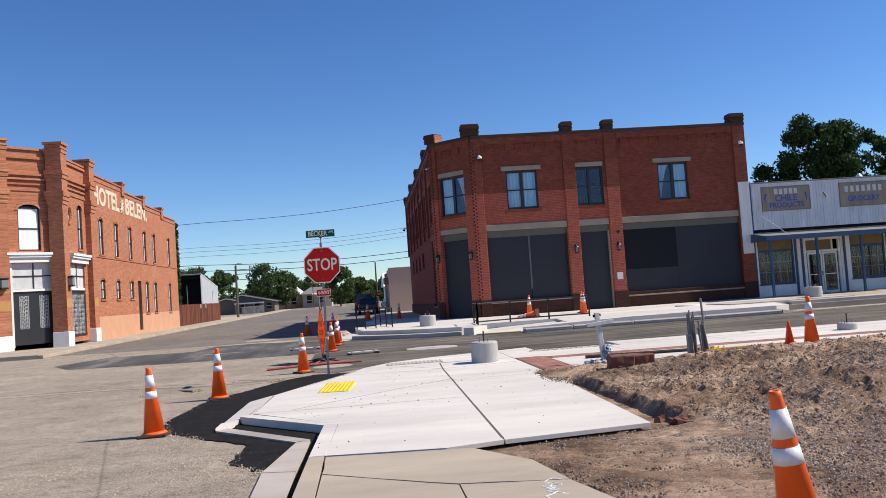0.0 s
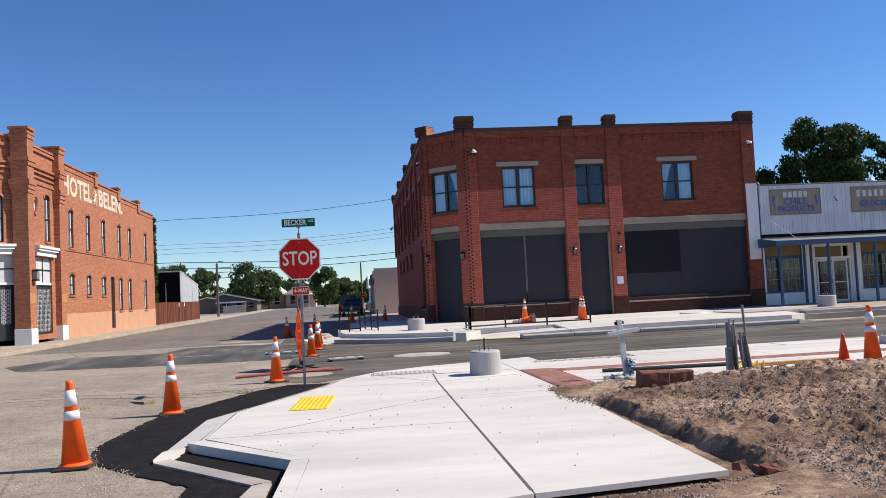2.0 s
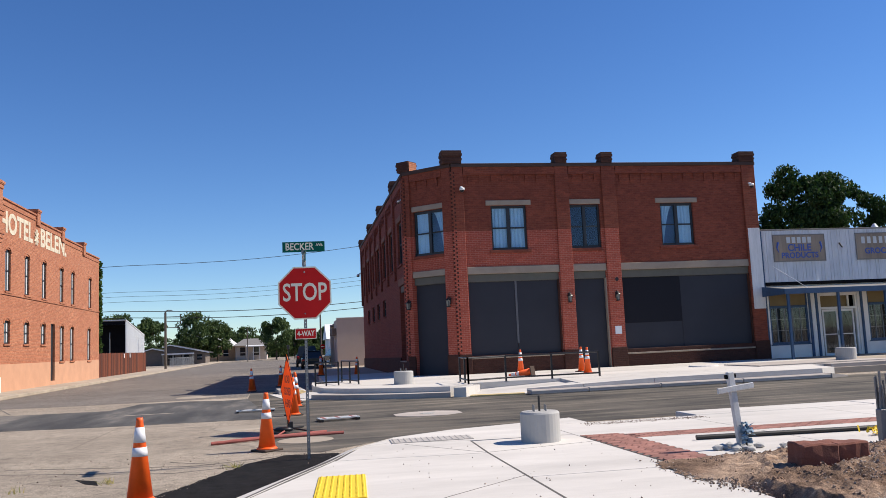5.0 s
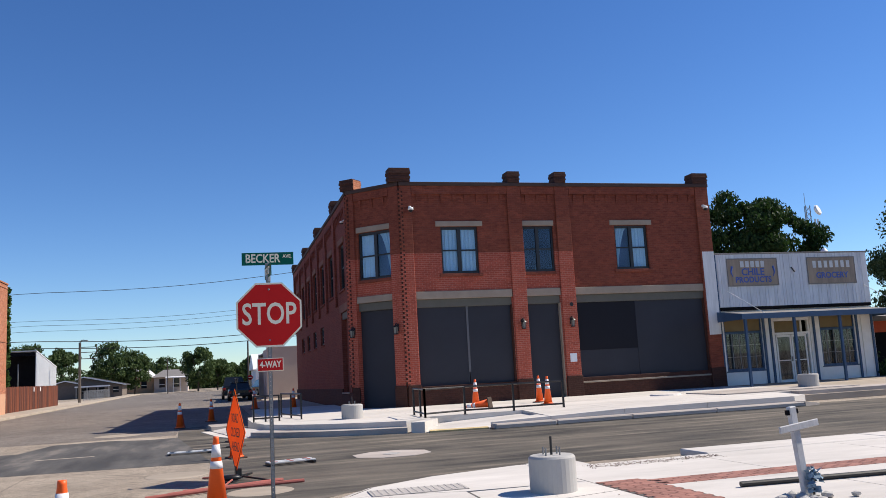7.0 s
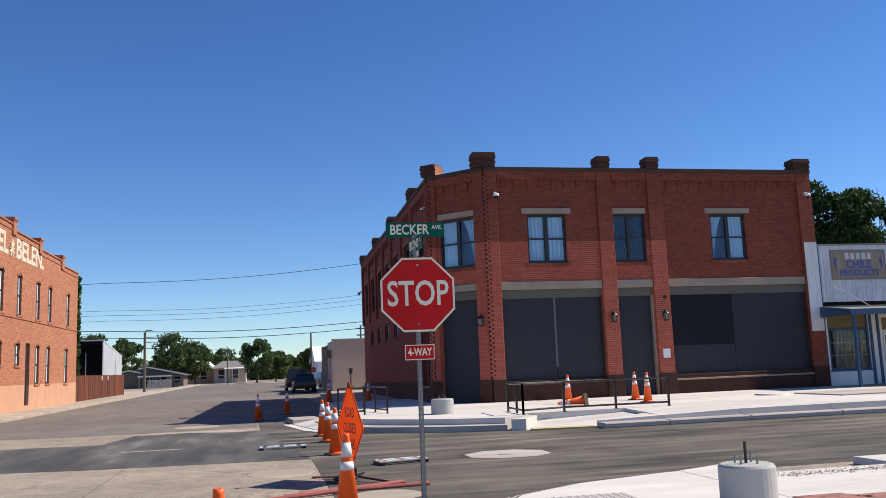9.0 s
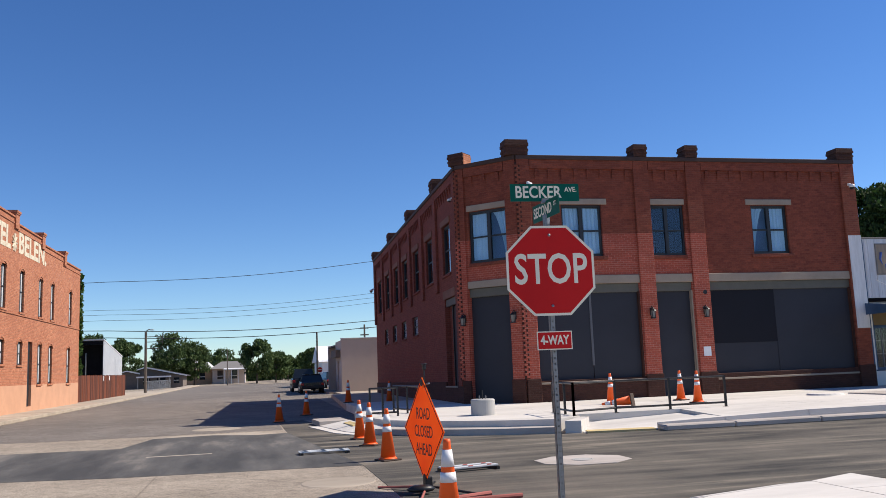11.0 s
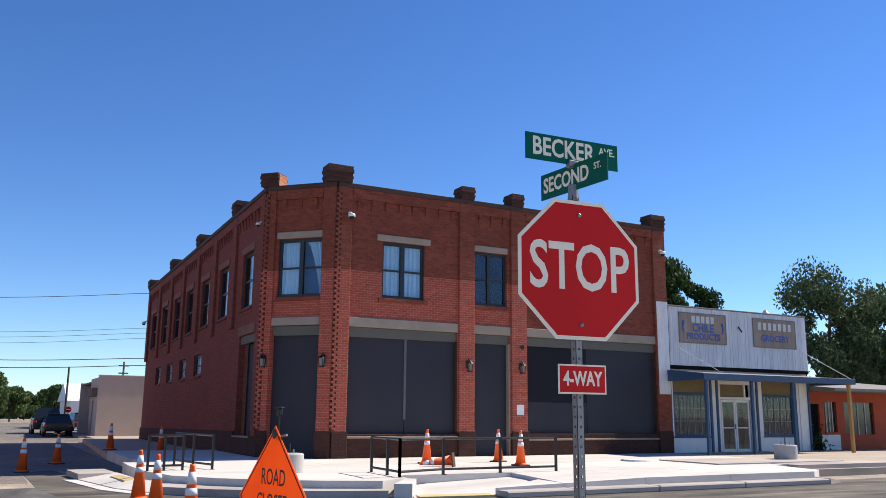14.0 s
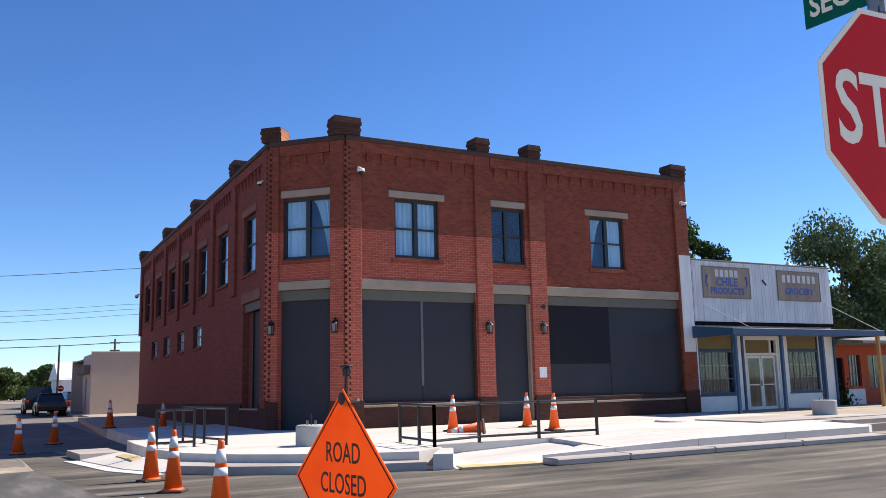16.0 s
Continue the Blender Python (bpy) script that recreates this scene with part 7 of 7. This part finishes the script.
# ---- trees ----
def tree(x, y, h, rx, ry, leaves, seed, mat, label, low=0.25, leaf=0.22, group="trees"):
    rng = random.Random(seed)
    ob = thing("tree", pose(x, y, 0), label, "tree", group)
    bm = bmesh.new()
    top = h * 0.5
    tube((0, 0, -0.05), (0.1, 0, top), 0.035 * h * 0.6, 0.018 * h * 0.6, 10, bm)
    ends = []
    for k in range(8):
        a = k * 2.4 + rng.uniform(-0.4, 0.4)
        z0 = top * rng.uniform(0.45, 1.0)
        e = Vector((rx * 0.62 * math.cos(a) * rng.uniform(0.6, 1), ry * 0.62 * math.sin(a) * rng.uniform(0.6, 1), h * rng.uniform(0.5, 0.82)))
        tube((0.05, 0, z0), e, 0.012 * h * 0.6, 0.004 * h * 0.6, 6, bm)
        ends.append(e)
    part("trunk", bm, M_BARK, ob, "tapered trunk with limbs")
    centres = []
    for k in range(44):
        a, u = rng.uniform(0, 6.28), rng.uniform(-0.85, 1)
        rr = math.sqrt(max(0, 1 - u * u)) * rng.uniform(0.45, 0.85)
        zc = h * (low + (1 - low) * 0.5) + u * h * (1 - low) * 0.40
        centres.append((Vector((rx * rr * math.cos(a), ry * rr * math.sin(a), zc)), rng.uniform(0.14, 0.34) * min(rx, h * 0.5)))
    cb = bmesh.new()
    per = leaves // len(centres)
    for c, r in centres:
        for k in range(per):
            d = Vector((rng.gauss(0, 1), rng.gauss(0, 1), rng.gauss(0, 1))).normalized() * r * rng.uniform(0.45, 1.12)
            d.z *= 0.8
            s = leaf * rng.uniform(0.5, 1.1)
            rot = Euler((rng.uniform(0, 6.3), rng.uniform(0, 6.3), rng.uniform(0, 6.3))).to_matrix()
            p = c + d
            cb.faces.new([cb.verts.new(p + rot @ Vector(v)) for v in ((-s, 0, 0), (0, -s * 0.5, s * 0.12), (s, 0, 0), (0, s * 0.5, s * 0.12))])
    part("crown", cb, mat, ob)
    return ob


tree(32.0, 55.5, 12.9, 3.5, 3.6, 24000, 1, M_LEAF, "large dense green shade tree behind the shop", 0.2, 0.17)
tree(36.5, 56.5, 11.5, 2.9, 3.0, 15000, 7, M_LEAF, "dense green shade tree behind the shop", 0.2, 0.17)
tree(28.5, 56.0, 9.3, 2.0, 2.4, 8000, 9, M_LEAF, "small green tree behind the shop", 0.2, 0.15)
tree(40.3, 48.5, 10.9, 4.6, 4.5, 28000, 2, M_LEAF_GREY, "broad grey-green tree beyond the orange shop", 0.08, 0.145)
tree(45.5, 46.0, 9.6, 5.5, 4.5, 14000, 3, M_LEAF_GREY, "broad grey-green tree beyond the orange shop", 0.05, 0.18)
tree(52.0, 52.0, 11.0, 6.5, 5, 7000, 4, M_LEAF, "dark green tree further along the street", 0.05, 0.28)
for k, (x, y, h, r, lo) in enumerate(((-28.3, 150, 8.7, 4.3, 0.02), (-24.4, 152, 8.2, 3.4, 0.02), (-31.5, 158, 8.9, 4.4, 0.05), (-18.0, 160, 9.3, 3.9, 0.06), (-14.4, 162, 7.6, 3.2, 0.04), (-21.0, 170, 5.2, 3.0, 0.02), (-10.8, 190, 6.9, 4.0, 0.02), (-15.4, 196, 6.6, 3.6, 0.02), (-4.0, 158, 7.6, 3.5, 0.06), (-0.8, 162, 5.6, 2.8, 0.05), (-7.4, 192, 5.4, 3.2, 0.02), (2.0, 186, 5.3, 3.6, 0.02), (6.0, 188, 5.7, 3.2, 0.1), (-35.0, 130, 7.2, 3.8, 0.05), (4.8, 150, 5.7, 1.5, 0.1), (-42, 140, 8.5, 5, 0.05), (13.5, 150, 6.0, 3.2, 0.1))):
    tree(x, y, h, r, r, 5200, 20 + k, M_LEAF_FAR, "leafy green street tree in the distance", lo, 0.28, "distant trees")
hedge = bmesh.new()
hr = random.Random(8)
for k in range(20000):
    a = hr.uniform(-75, 45)
    p = Vector((a, 215 + hr.uniform(-4, 4), hr.uniform(0, 3.8 + 1.4 * noise.noise((a * 0.12, 0, 0)) + 1.2 * noise.noise((a * 0.5, 3, 0)))))
    s = hr.uniform(0.3, 0.6)
    rot = Euler((hr.uniform(0, 6.3), hr.uniform(0, 6.3), hr.uniform(0, 6.3))).to_matrix()
    hedge.faces.new([hedge.verts.new(p + rot @ Vector(v)) for v in ((-s, 0, 0), (0, -s * 0.5, 0), (s, 0, 0), (0, s * 0.5, 0))])
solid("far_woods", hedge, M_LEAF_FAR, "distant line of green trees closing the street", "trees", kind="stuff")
bush = bmesh.new()
for k in range(500):
    p = Vector((26.75 + hr.gauss(0, 0.25), 38.9 + hr.gauss(0, 0.2), 0.25 + abs(hr.gauss(0, 0.35))))
    s = hr.uniform(0.04, 0.09)
    rot = Euler((hr.uniform(0, 6.3), hr.uniform(0, 6.3), hr.uniform(0, 6.3))).to_matrix()
    bush.faces.new([bush.verts.new(p + rot @ Vector(v)) for v in ((-s, 0, 0), (0, -s * 0.5, 0), (s, 0, 0), (0, s * 0.5, 0))])
solid("shrub", bush, M_LEAF, "small green shrub between the shops", "shrub")


# ---- along the side street ----
fence = thing("wooden_fence", pose(-15.35, 71.6, 0.1), "stained reddish-brown board fence along the pavement", "fence")
for k in range(74):
    y = k * 0.29
    part("board", box(-0.012 + 0.006 * (k % 2), 0.012 + 0.006 * (k % 2), y + 0.006, y + 0.284, 0.04, 1.86 + 0.03 * math.sin(k * 2.7)), M_FENCE, fence)
for k in range(0, 9):
    part("post", box(-0.12, -0.014, k * 2.65, k * 2.65 + 0.1, 0.0, 1.8), M_FENCE, fence)
for z in (0.4, 1.4):
    part("rail", box(-0.06, -0.014, 0.1, 21.4, z, z + 0.09), M_FENCE, fence)
for k in (36, 45):
    part("notice", box(0.02, 0.03, k * 0.29, k * 0.29 + 0.25, 1.45, 1.8), M_PAPER, fence, "white notice on the fence")
part("end_board", box(-3.0, -0.02, 21.46, 21.5, 0.04, 1.8), M_FENCE, fence)

shed = thing("metal_shed", pose(-17.5, 94.5, 0), "white corrugated metal shed open and dark at the front", "shed")
bm = bmesh.new()
for k in range(40):
    y0, y1 = k * 0.26, k * 0.26 + 0.26
    t0, t1 = 5.2 - 0.125 * y0, 5.2 - 0.125 * y1
    for a, b, o in ((y0, y0 + 0.13, 0.0), (y0 + 0.13, y1, 0.05)):
        prism([(-0.02, a), (0.02 + o, a), (0.02 + o, b), (-0.02, b)], 0.1, t1, bm)
part("side_wall", bm, M_CORR, shed)
bm = box(-9, 0.1, -0.2, 10.5, 0.0, 0.09)
for v in bm.verts:
    v.co.z += 5.22 - 0.125 * v.co.y
part("roof", bm, M_CORR, shed)
# near-black walls, fascia and front sheet hold the open shed's shade as colour
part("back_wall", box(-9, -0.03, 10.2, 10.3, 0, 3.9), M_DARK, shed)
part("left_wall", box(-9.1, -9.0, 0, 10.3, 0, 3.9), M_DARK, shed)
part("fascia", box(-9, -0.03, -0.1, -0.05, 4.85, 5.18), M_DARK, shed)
part("front_shade", box(-9, -0.1, 1.6, 1.7, 0, 4.9), M_DARK, shed, "near-black sheet with the open front's shade in its colour")
for x in (-1.5, -3.4, -5.0):
    part("post", tube((x, 0, 0), (x, 0, 4.1), 0.05), M_METAL, shed)


def house(name, x, y, w, d, wall, ridge, eave, mat, roof_mat, label, porch=True):
    ob = thing(name, pose(x, y, 0), label, "house", "far houses")
    part("wall", pierced(w, 0.0, eave, d, [(w * 0.15, w * 0.32, 0.9, eave - 0.3), (w * 0.55, w * 0.75, 0.9, eave - 0.3)]), mat, ob)
    bm = bmesh.new()
    a = [bm.verts.new(v) for v in ((-0.5, -0.8, eave), (w + 0.5, -0.8, eave), (w + 0.5, d + 0.5, eave), (-0.5, d + 0.5, eave), (w * 0.25, d / 2, ridge), (w * 0.75, d / 2, ridge))]
    for f in ((0, 1, 5, 4), (1, 2, 5), (2, 3, 4, 5), (3, 0, 4), (3, 2, 1, 0)):
        bm.faces.new([a[i] for i in f])
    part("roof", bm, roof_mat, ob)
    for u0, u1 in ((0.15, 0.32), (0.55, 0.75)):
        wn_ = part("window", box(w * u0, w * u1, 0.1, 0.15, 0.9, eave - 0.3), M_CARGLASS, ob)
        part("window_frame", box(w * u0, w * u1, 0.05, 0.09, 1.4, 1.5), M_WHITETRIM, wn_)
    if porch:
        part("porch_roof", prism([(w * 0.35, -2.6), (w + 0.6, -2.6), (w + 0.6, -0.1), (w * 0.35, -0.1)], eave - 0.25, [eave - 0.12, eave - 0.12, eave + 0.1, eave + 0.1]), M_WHITETRIM, ob, "pale porch roof")
        for k in range(4):
            part("porch_post", box(w * 0.38 + k * w * 0.2, w * 0.38 + k * w * 0.2 + 0.14, -2.5, -2.36, 0, eave - 0.25), M_WHITETRIM, ob)
    return ob


bung = thing("house", pose(0, 146, 0), "low dull bungalow with pale gable trim and a shady porch", "house", "far houses")
UP = pose(0, 0, 0, 90, 0, 0)
for gable in ([(-21.2, 0), (-14.9, 0), (-14.9, 1.8), (-20.3, 3.05), (-21.2, 2.8)], [(-24.6, 0), (-21.25, 0), (-21.25, 2.2), (-22.9, 2.6), (-24.6, 2.2)]):
    part("wall", prism(gable, -7.0, 0.0), M_HOUSE, bung, m=UP)
for p, q in (((-21.5, 2.76), (-20.3, 3.12)), ((-20.3, 3.12), (-14.3, 1.72)), ((-24.9, 2.15), (-22.9, 2.66)), ((-22.9, 2.66), (-21.0, 2.2))):
    roof = part("roof", prism([p, q, (q[0], q[1] + 0.12), (p[0], p[1] + 0.12)], -7.3, 0.5), M_ROOF_DARK, bung, m=UP)
    part("bargeboard", prism([(p[0], p[1] + 0.0), (q[0], q[1] + 0.0), (q[0], q[1] + 0.16), (p[0], p[1] + 0.16)], 0.502, 0.56), M_WHITETRIM, roof, "pale gable trim")
porch = part("porch_roof", box(-21.3, -16.4, -2.2, -0.57, 1.70, 1.78), M_ROOF_DARK, bung)
part("fascia", box(-21.3, -16.4, -2.26, -2.205, 1.66, 1.86), M_WHITETRIM, porch, "pale porch fascia")
for x in (-21.1, -19.6, -18.1, -16.6):
    part("porch_post", box(x - 0.06, x + 0.06, -2.1, -1.98, 0, 1.70), M_HFRAME, bung)
for a, b in ((-20.6, -19.6), (-18.6, -17.4), (-16.2, -15.4)):
    w = part("window", box(a, b, -0.05, -0.005, 0.7, 1.55), M_CARGLASS, bung)
    part("window_frame", box(a, b, -0.09, -0.055, 1.10, 1.16), M_WHITETRIM, w)
mast = thing("antenna_mast", pose(106.4, 140, 0), "far lattice antenna mast with a white dish", "antenna")
for x, y in ((-0.55, -0.5), (0.55, -0.5), (0, 0.6)):
    part("leg", tube((x, y, 0), (x * 0.8, y * 0.8, 28.2), 0.09, seg=5), M_METAL, mast)
brace = bmesh.new()
for i in range(28):
    tube((-0.55, -0.5, i), (0.5, -0.5, i + 1), 0.05, seg=4, bm=brace)
    tube((0.55, -0.5, i), (-0.5, -0.5, i + 1), 0.05, seg=4, bm=brace)
part("lattice", brace, M_METAL, mast)
part("whip", tube((-0.2, 0, 28), (-0.2, 0, 30.6), 0.05, seg=5), M_METAL, mast)
part("dish", shifted(lathe([(0.1, 0), (0.75, 0.12), (1.05, 0.35), (0.9, 0.7), (0.1, 0.8)], 18), 1.6, -0.4, 27.1, rx=70, rz=30), M_WHITE_MET, mast, "white drum dish")
for x in (1.2, 1.8):
    part("panel_antenna", box(x - 0.14, x + 0.14, -0.6, -0.45, 23.4, 25.6, 0.02), M_SIGNGREY, mast)
part("arm", tube((0, -0.4, 24.3), (1.9, -0.5, 24.3), 0.06, seg=5), M_METAL, mast)
house("house", -17.4, 178, 5.0, 7, M_HOUSE_TAN, 4.6, 2.9, M_HOUSE_TAN, M_ROOF_WHITE, "small tan gabled house far up the street", False)
house("house", -12.2, 176, 6.0, 7, M_WHITEWALL, 4.2, 2.8, M_STUCCO, M_ROOF, "small pale house with a carport far up the street")
cl = thing("chain_link_fence", pose(-16.5, 118, 0), "thin grey chain-link fence before the bungalow", "fence")
for k in range(12):
    part("post", tube((0, k * 2.4, 0), (0, k * 2.4, 1.25), 0.03, seg=6), M_METAL, cl)
for z in (0.15, 1.22):
    part("rail", tube((0, 0, z), (0, 26.4, z), 0.02, seg=5), M_METAL, cl)
bm = bmesh.new()
for k in range(88):
    for s in (1, -1):
        tube((0, k * 0.3 + 0.15 - s * 0.5, 0.15), (0, k * 0.3 + 0.15 + s * 0.5, 1.22), 0.008, seg=3, bm=bm)
part("mesh", bm, M_METAL, cl)


def pole(name, x, y, h, r, label, arms=0, half=1.1):
    ob = thing(name, pose(x, y, 0), label, "pole", "utility poles")
    part("shaft", tube((0, 0, 0), (0, 0, h), r, r * 0.7, 10), M_POLE, ob)
    for k in range(arms):
        part("cross_arm", box(-half, half, -0.06, 0.06, h - 0.5 - 0.8 * k, h - 0.36 - 0.8 * k), M_POLE, ob)
    return ob


lp = thing("street_lamp", pose(-14.6, 101, 0), "dark street lamp pole with curved arm and open sign frame", "street lamp")
part("pole", tube((0, 0, 0), (0, 0, 6.2), 0.15, 0.12, 10), M_POLE, lp)
bm = bmesh.new()
for k in range(5):
    a, b = math.pi * 0.55 * k / 5, math.pi * 0.55 * (k + 1) / 5
    tube((0.35 - 0.35 * math.cos(a), 0, 6.15 + 0.3 * math.sin(a)), (0.35 - 0.35 * math.cos(b), 0, 6.15 + 0.3 * math.sin(b)), 0.05, seg=6, bm=bm)
part("arm", bm, M_POLE, lp)
part("head", box(0.36, 0.75, -0.1, 0.1, 6.36, 6.46, 0.03), M_METAL, lp, "grey lamp head")
for z in (4.55, 5.2, 5.72):
    part("sign_frame", box(0.13, 1.55, -0.03, 0.03, z - 0.035, z + 0.035), M_POLE, lp)
part("sign_frame", box(1.55, 1.62, -0.03, 0.03, 5.0, 6.0), M_POLE, lp)
pole("utility_pole", 1.5, 86, 5.0, 0.10, "slim dark pole by the parked cars")
pole("utility_pole", -8.5, 150, 5.6, 0.09, "slim wooden utility pole in the distance")
pole("utility_pole", 8.8, 112, 6.95, 0.14, "wooden utility pole behind the buildings", 2, 0.5)
nd = thing("no_entry_sign", pose(1.6, 84.5, -0.35), "round red no-entry sign plate on a post", "road sign")
part("post", tube((0, 0, 0.35), (0, 0, 2.3), 0.03, seg=6), M_METAL, nd)
part("plate", shifted(lathe([(0.22, 0), (0.22, 0.01)], 20), 0, -0.04, 2.1, rx=90), M_SIGN_RED, nd)
part("bar", box(-0.15, 0.15, -0.06, -0.052, 2.065, 2.135), M_SIGN_WHITE, nd)
for k, (z0, z1) in enumerate(((12.85, 15.0), (9.6, 11.0), (9.05, 10.45), (8.4, 9.85), (7.25, 7.6), (6.45, 6.8))):
    bm = bmesh.new()
    last = None
    for i in range(41):
        f = i / 40
        x = -70 + 110 * f
        z = z0 + (z1 - z0) * (x + 22) / 33 - 0.6 * math.sin(math.pi * ((x + 22) / 33 % 1.0 if -22 <= x <= 11 else 0))
        if last:
            tube(last, (x, 115, z), (0.03, 0.018, 0.018, 0.018, 0.04, 0.04)[k], seg=4, bm=bm)
        last = (x, 115, z)
    solid("power_line", bm, M_WIRE, "black overhead power line across the street", "wire", "overhead wires")

pole("utility_pole", -70, 115, 15, 0.18, "tall wooden utility pole carrying the wires", 3)
pole("utility_pole", 40, 115, 17, 0.18, "tall wooden utility pole carrying the wires", 3)
st_b = thing("stucco_building", pose(2.3, 72.0, 0), "plain beige stucco building with a flat roof", "building")
part("wall_south", box(0.0, 12, 0, 0.3, 0, 3.85), M_STUCCO, st_b)
part("wall_street", pierced(4.4, 0, 3.75, 0.3, [(1.6, 2.5, 0.1, 2.3)]), M_STUCCO, st_b, m=pose(-0.0, 4.7, 0, 0, 0, -90))
part("fascia", box(-0.35, -0.01, 0.6, 4.6, 2.55, 3.1, 0.02), M_HOUSE, st_b, "brown fascia band")
part("door", box(0.16, 0.2, 2.2, 3.1, 0.1, 2.3), M_DARK, st_b)
part("roof", box(0.01, 11.9, 0.31, 12, 3.5, 3.6), M_ROOF, st_b)
part("wall_north", box(0.0, 12, 12, 12.3, 0, 3.7), M_STUCCO, st_b)
part("coping", box(-0.04, 12, -0.04, 0.3, 3.852, 3.9), M_WHITETRIM, st_b)
ws = thing("white_hall", pose(2.9, 101, 0), "white gabled hall with a bright metal roof", "building")
part("wall_front", box(0, 6, 0, 0.2, 0, 2.7), M_WHITEWALL, ws)
bm = bmesh.new()
v = [bm.verts.new(p) for p in ((-0.3, -0.2, 2.6), (6.3, -0.2, 2.6), (6.3, 12, 2.6), (-0.3, 12, 2.6), (-0.25, 6, 4.4), (6.25, 6, 4.4))]
for f in ((0, 1, 5, 4), (1, 2, 5), (2, 3, 4, 5), (3, 0, 4), (3, 2, 1, 0)):
    bm.faces.new([v[i] for i in f])
part("roof", bm, M_ROOF_WHITE, ws)
part("wall_side", box(0, 0.2, 0.21, 12, 0, 2.65), M_WHITEWALL, ws)
for x in (1.0, 2.4, 4.0):
    part("window", box(x, x + 0.7, -0.04, -0.002, 0.9, 2.0), M_CARGLASS, ws)


# ---- parked vehicles seen from behind ----
def car(m, w, l, h, hood, label, name, suv=False):
    ob = thing(name, m, label, "car", "parked cars")
    b0 = 0.32
    belt = h * (0.62 if not suv else 0.6)
    bm = bmesh.new()
    secs = [(0.0, 0.80, 0.42, belt * 0.92), (0.12, 0.95, b0, belt), (l * 0.25, 1.0, b0, belt + 0.02), (l * 0.7, 1.0, b0, belt), (l * 0.93, 0.95, b0, belt * 0.86), (l, 0.78, 0.42, belt * 0.72)]
    rings = []
    for y, s, z0, z1 in secs:
        hw = w / 2 * s
        rings.append([bm.verts.new(p) for p in ((-hw, y, z0), (-hw, y, z1 - 0.12), (-hw * 0.92, y, z1), (hw * 0.92, y, z1), (hw, y, z1 - 0.12), (hw, y, z0))])
    for a, b in zip(rings, rings[1:]):
        for i in range(6):
            bm.faces.new((a[i], b[i], b[(i + 1) % 6], a[(i + 1) % 6]))
    bm.faces.new(rings[0]), bm.faces.new(list(reversed(rings[-1])))
    bmesh.ops.recalc_face_normals(bm, faces=bm.faces)
    part("body", bm, M_CARPAINT, ob)
    bm = bmesh.new()
    cab = [(l * (0.10 if not suv else 0.02), belt, 0.92), (l * (0.22 if not suv else 0.06), h, 0.72), (l * 0.52, h, 0.72), (l * 0.68, belt, 0.92)]
    lo = [bm.verts.new((s * w / 2 * k[2], k[0], k[1])) for k in cab for s in (-1, 1)]
    for f in ((0, 1, 3, 2), (2, 3, 5, 4), (4, 5, 7, 6), (0, 2, 4, 6), (1, 7, 5, 3)):
        bm.faces.new([lo[i] for i in f])
    bmesh.ops.recalc_face_normals(bm, faces=bm.faces)
    part("cabin_glass", bm, M_CARGLASS, ob, "dark tinted glass")
    part("roof", box(-w * 0.35, w * 0.35, l * 0.2, l * 0.53, h - 0.02, h + 0.02, 0.01), M_CARPAINT, ob)
    for s in (-1, 1):
        part("tail_light", box(s * w * 0.42 - 0.11, s * w * 0.42 + 0.11, -0.02, 0.1, belt * 0.7, belt * 0.88, 0.02), M_TAIL, ob, "red tail light")
        for y in (l * 0.2, l * 0.8):
            wh = part("wheel", tube((s * (w / 2 - 0.2), y, 0.33), (s * (w / 2 + 0.01), y, 0.33), 0.33, seg=20), M_TYRE, ob)
            part("rim", tube((s * (w / 2 - 0.02), y, 0.33), (s * (w / 2 + 0.02), y, 0.33), 0.2, seg=14), M_RIM, wh)
    part("bumper", box(-w * 0.44, w * 0.44, -0.06, 0.1, 0.36, 0.58, 0.03), M_BLACK, ob)
    return ob


car(pose(0.45, 75.5, 0), 1.78, 4.6, 1.42, 0.9, "black sedan parked at the kerb facing away", "sedan")
car(pose(0.15, 82.5, 0), 1.95, 4.9, 1.85, 1.0, "dark sport utility vehicle parked at the kerb", "suv", True)
car(pose(3.6, 92.0, 0, 0, 0, 10), 1.8, 4.6, 1.5, 0.9, "pale car parked by the white hall", "sedan")

# ---- red brick pavers in the pavement ----
pm = bpy.data.meshes.new("paver")
bm = box(-0.098, 0.098, -0.048, 0.048, 0.0, 0.03, 0.004)
bm.to_mesh(pm)
bm.free()
pm.materials.append(M_PAVER)


def paver(x, y, rz):
    ob = new("paver", pm)
    ob.parent = east
    ob.matrix_basis = pose(x, y, 0.075, 0, 0, rz)


part("paver_bed", prism([(3.09, 15.0), (3.74, 15.3), (3.74, 18.0), (3.09, 18.0)], Z_SLAB, Z_SLAB + 0.0015), M_JOINT, east)
for j in range(29):
    for i in range(3):
        y = 15.1 + j * 0.104
        x = 3.2 + i * 0.2 + (0.05 if j % 2 else 0.0)
        if x > 3.66:
            continue
        ob = new("paver", pm)
        ob.parent = east
        ob.matrix_basis = pose(x, y, Z_SLAB - 0.022)
for i in range(46):
    for j in range(5):
        paver(3.85 + i * 0.204 + (0.1 if j % 2 else 0), 17.47 + j * 0.1, 0)
rest = bmesh.new()
for i in range(46, 150):
    for j in range(5):
        x, y = 3.85 + i * 0.204 + (0.1 if j % 2 else 0), 17.47 + j * 0.1
        box(x - 0.098, x + 0.098, y - 0.048, y + 0.048, 0.075, 0.105, bm=rest)
tagged(part("far_pavers", rest, M_PAVER, east), kind="stuff")
